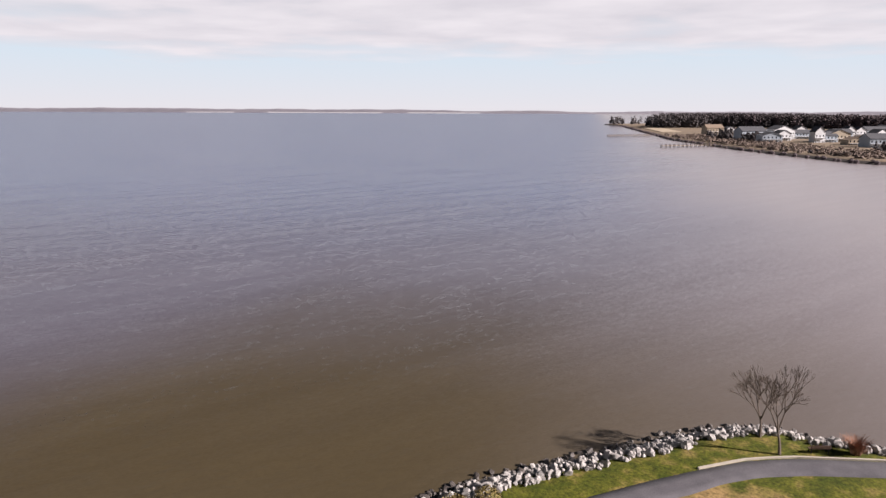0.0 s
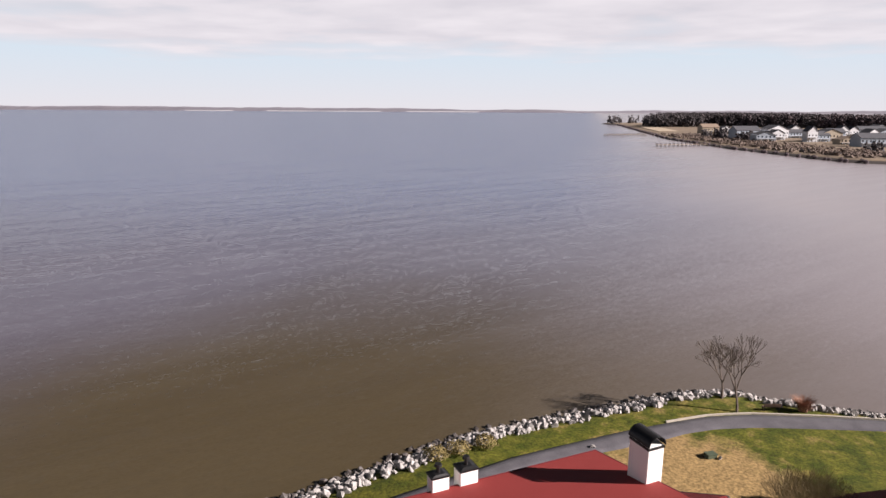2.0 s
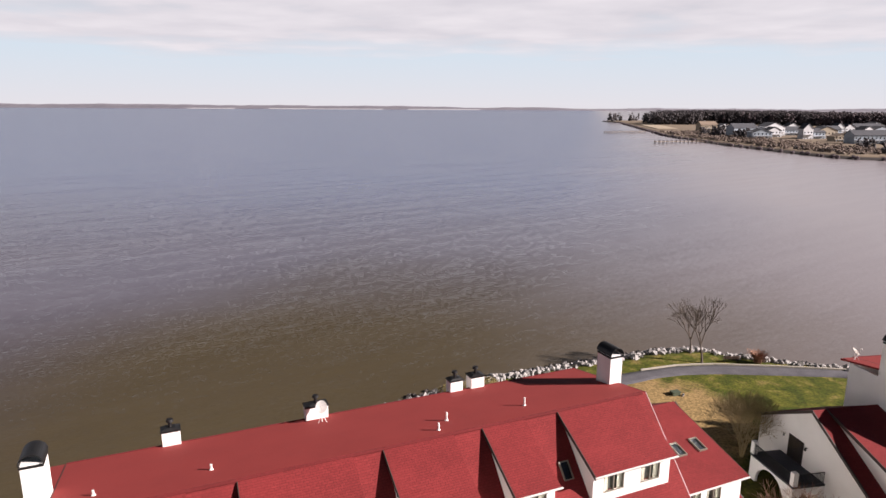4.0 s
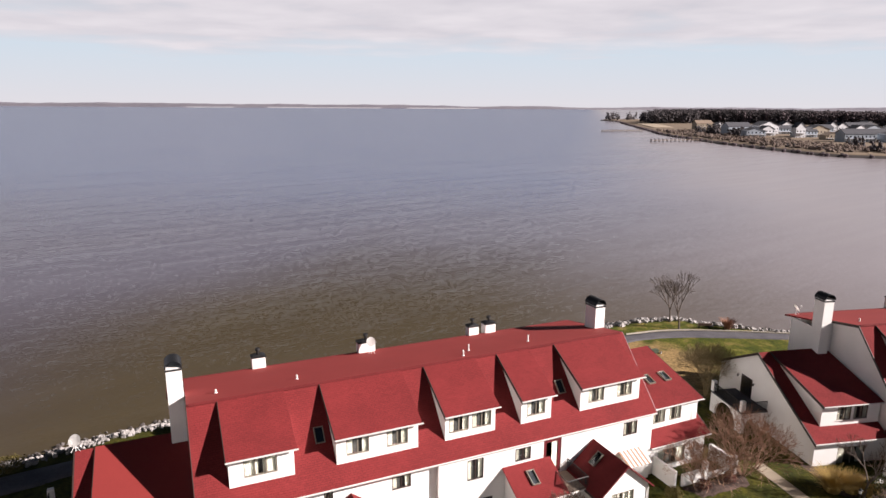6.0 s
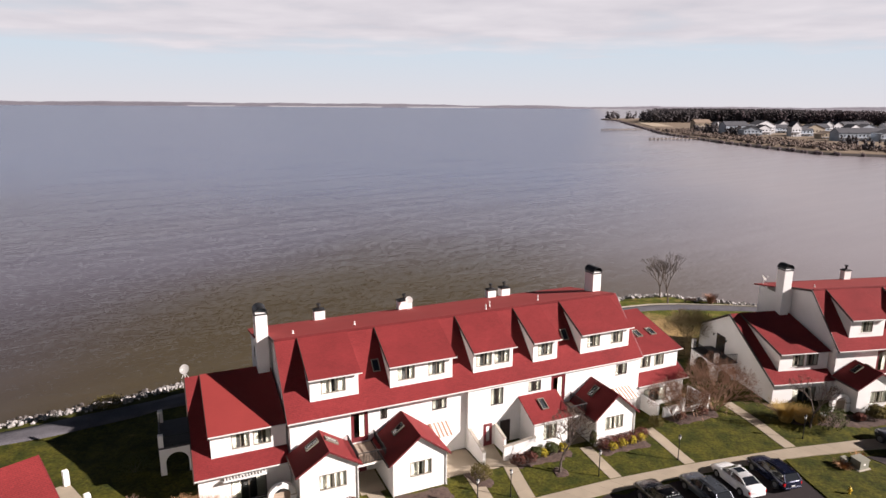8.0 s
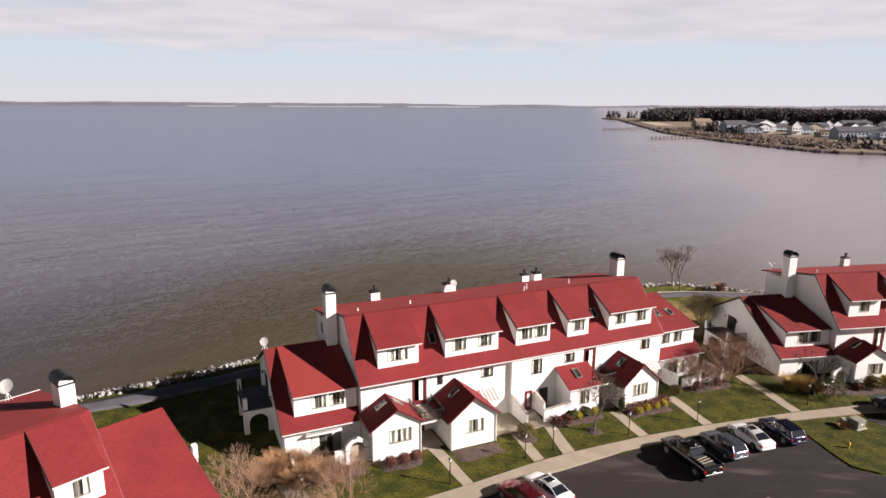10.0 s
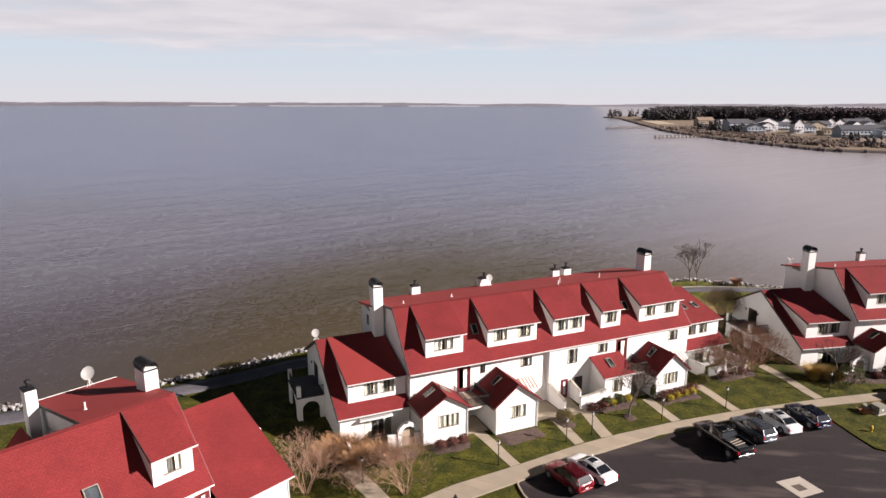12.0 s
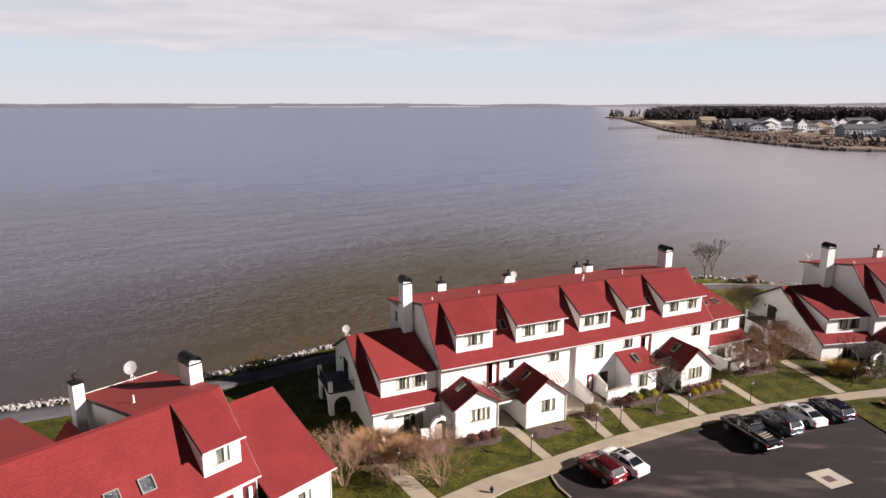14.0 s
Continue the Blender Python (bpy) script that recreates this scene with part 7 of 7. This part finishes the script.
tagged(part("far_evergreens", bp, PINES), "dark evergreens on the far bank", "trees", kind="stuff")
bm = bmesh.new()
prism(bm, [(226, 1120, 1.9), (300, 1120, 2.3), (270, 930, 2.3), (212, 930, 1.8)], (0, 0, -0.8))
tagged(part("beach", bm, SAND), "pale sandy field near the far point", "beach", kind="structure")

PALEWALL = surface("far_pale_siding", (0.56, 0.56, 0.57), (0.48, 0.48, 0.50), 0.8, 0.3, 3, 0)
BLUEWALL = surface("far_blue_siding", (0.36, 0.40, 0.45), (0.30, 0.34, 0.39), 0.8, 0.3, 3, 0)
TANWALL = surface("far_tan_siding", (0.40, 0.33, 0.25), (0.34, 0.28, 0.21), 0.8, 0.3, 3, 0)
SLATE = surface("far_grey_shingles", (0.075, 0.075, 0.085), (0.05, 0.05, 0.06), 0.85, 0.3, 3, 0)
BROWNROOF = surface("far_tan_shingles", (0.26, 0.19, 0.14), (0.2, 0.15, 0.11), 0.85, 0.3, 3, 0)


def far_house(x, y, w, h, wall, roofm, yaw, label, gable_front=False, floors=2):
    d = min(w * 0.7, 14)
    ob = thing("far_house", pose(x, y, 1.5, 0, 0, yaw), label, "house", "houses across the cove")
    e = h * 0.7
    bm = bmesh.new()
    box(bm, -w / 2, w / 2, -d / 2, d / 2, -1, e)
    part("wall", bm, wall, ob)
    bm = bmesh.new()
    if gable_front:
        prism(bm, [(-w / 2, -d / 2, e), (w / 2, -d / 2, e), (0, -d / 2, h)], (0, d, 0))
        part("gable", bm, wall, ob)
        bm = bmesh.new()
        for s in (-1, 1):
            slab(bm, (s * (w / 2 + 0.5), -d / 2 - 0.5, e - 0.2), (s * (w / 2 + 0.5), d / 2 + 0.5, e - 0.2), (0, d / 2 + 0.5, h + 0.25), (0, -d / 2 - 0.5, h + 0.25), 0.25)
    else:
        prism(bm, [(-w / 2, -d / 2, e), (-w / 2, d / 2, e), (-w / 2, 0, h)], (w, 0, 0))
        part("gable", bm, wall, ob)
        bm = bmesh.new()
        for s in (-1, 1):
            slab(bm, (-w / 2 - 0.5, s * (d / 2 + 0.5), e - 0.2), (w / 2 + 0.5, s * (d / 2 + 0.5), e - 0.2), (w / 2 + 0.5, 0, h + 0.25), (-w / 2 - 0.5, 0, h + 0.25), 0.25)
    part("roof", bm, roofm, ob)
    n = max(2, int(w / 3.2))
    for fl in range(floors):
        for i in range(n):
            cx = -w / 2 + (i + 0.5) * w / n
            z0 = 0.9 + fl * (e / floors)
            bm = bmesh.new()
            box(bm, cx - 0.55, cx + 0.55, -d / 2 - 0.06, -d / 2 - 0.01, z0, z0 + 1.5)
            part("window", bm, TINT, ob)
    bm = bmesh.new()
    box(bm, -w / 2 + 0.5, w / 2 - 0.5, -d / 2 - 2.2, -d / 2 - 0.01, e * 0.5 - 0.2, e * 0.5)
    for i in range(n + 1):
        cx = -w / 2 + 0.6 + i * (w - 1.2) / n
        box(bm, cx - 0.1, cx + 0.1, -d / 2 - 2.1, -d / 2 - 1.9, -0.5, e * 0.5 - 0.2)
    part("porch", bm, PALEWALL, ob)
    return ob


for x, y, w, h, wl_, rf, yaw, gf, lb in (
        (251, 845, 18, 12.5, TANWALL, BROWNROOF, 40, False, "tan house with a brown roof among trees"), (291, 907, 12, 8.5, PALEWALL, SLATE, 45, True, "small white gabled house"),
        (247, 713, 23, 13.5, BLUEWALL, SLATE, 45, False, "long grey-blue house with porches"), (246, 662, 16, 10, BLUEWALL, SLATE, 35, True, "grey-blue house with a dark gable"),
        (279, 722, 22, 14.5, PALEWALL, SLATE, 50, True, "large white gabled house"), (300, 735, 34, 10, BLUEWALL, SLATE, 40, False, "long low grey house"),
        (342, 824, 12, 12, PALEWALL, SLATE, 45, True, "white gabled house"), (284, 652, 9, 15.5, PALEWALL, SLATE, 45, True, "narrow white tower-like house"),
        (295, 662, 15, 10.5, BLUEWALL, SLATE, 40, False, "grey-blue house with a dark roof"), (307, 668, 18, 12.5, TANWALL, SLATE, 40, True, "yellowish house with a dark gable"),
        (376, 783, 10, 13, PALEWALL, SLATE, 45, True, "white gabled house"), (388, 786, 10.5, 12, PALEWALL, SLATE, 45, True, "white gabled house"),
        (296, 612, 14, 8, TANWALL, BROWNROOF, 35, True, "brown-roofed low house"), (300, 580, 23, 12, BLUEWALL, SLATE, 35, False, "grey-blue house with porches"),
        (416, 803, 28, 12, BLUEWALL, SLATE, 40, False, "long grey house"), (443, 838, 18, 13, PALEWALL, SLATE, 40, True, "white gabled house"),
        (330, 575, 20, 11, BLUEWALL, SLATE, 35, True, "grey-blue gabled house"), (360, 590, 22, 11, PALEWALL, SLATE, 35, False, "white house with a dark roof"),
        (322, 705, 14, 11, PALEWALL, SLATE, 45, True, "white gabled house"), (346, 738, 16, 11, BLUEWALL, SLATE, 40, False, "grey-blue house with porches"), (362, 700, 13, 12, PALEWALL, SLATE, 50, True, "white gabled house"),
        (398, 742, 18, 11, BLUEWALL, SLATE, 40, True, "grey-blue gabled house"), (428, 752, 16, 12, PALEWALL, SLATE, 45, False, "white house with a dark roof"), (352, 645, 18, 10, BLUEWALL, SLATE, 35, False, "grey-blue house with porches"),
        (392, 668, 15, 12, PALEWALL, SLATE, 45, True, "white gabled house"), (420, 690, 20, 11, BLUEWALL, SLATE, 40, False, "long grey house"), (268, 690, 13, 11, PALEWALL, SLATE, 45, True, "white gabled house")):
    far_house(x, y, w * 1.15, h, wl_, rf, yaw - 30, lb + " across the cove", gf)

# docks
for pts, n in ((((124, 826), (178, 852)), 16), (((137.5, 614), (186, 632)), 12)):
    (ax, ay), (bx, by) = pts
    dk = thing("dock", Matrix.Identity(4), "narrow wooden dock on piles across the cove", "dock", "docks across the cove")
    w = Vector((bx - ax, by - ay, 0)).normalized()
    s = Vector((-w.y, w.x, 0))
    bm = bmesh.new()
    prism(bm, [Vector((ax, ay, 0.5)) - s, Vector((bx, by, 0.5)) - s, Vector((bx, by, 0.5)) + s, Vector((ax, ay, 0.5)) + s], (0, 0, 0.25))
    part("deck", bm, DECKWOOD, dk)
    for i in range(n + 1):
        c = Vector((ax, ay, 0)).lerp(Vector((bx, by, 0)), i / n)
        bm = bmesh.new()
        tube(bm, c + s + Vector((0, 0, -2.5)), c + s + Vector((0, 0, 2.0)), 0.3, 0.3, 6)
        tube(bm, c - s + Vector((0, 0, -2.5)), c - s + Vector((0, 0, 2.0)), 0.3, 0.3, 6)
        part("dock_post", bm, BARK, dk)

# the low coast on the horizon
bm = bmesh.new()
prev = None
for i in range(260):
    x = -4700 + i * 36
    y = 4500 - 0.02 * (x - 200) + 160 * smooth(300, 2500, x)
    hh = 11 + 9 * noise.noise(Vector((x * 0.0021, 0.3, 0))) + 3.5 * noise.noise(Vector((x * 0.012, 1.3, 0))) + 1.5 * noise.noise(Vector((x * 0.05, 4.3, 0)))
    west = smooth(400, -2200, x) if x < 400 else 0.0
    hh = max(4.0, hh) + 4.0 + 12.0 * west
    sand = 3.2 + 4.5 * west * smooth(-0.15, 0.25, noise.noise(Vector((x * 0.0016, 7.7, 0))))
    cur = [bm.verts.new(p) for p in ((x, y, -1.6), (x, y + 14, sand), (x, y + 30, hh * 0.7), (x, y + 60, hh), (x, y + 150, -1))]
    if prev:
        for k in range(4):
            bm.faces.new((prev[k], prev[k + 1], cur[k + 1], cur[k]))
    prev = cur
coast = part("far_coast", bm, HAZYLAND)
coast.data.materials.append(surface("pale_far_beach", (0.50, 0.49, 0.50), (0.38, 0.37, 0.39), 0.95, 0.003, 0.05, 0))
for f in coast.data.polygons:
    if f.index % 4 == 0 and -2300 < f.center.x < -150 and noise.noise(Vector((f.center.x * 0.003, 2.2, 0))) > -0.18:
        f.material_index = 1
tagged(coast, "low wooded coast on the horizon with pale beaches", "coast", kind="structure")
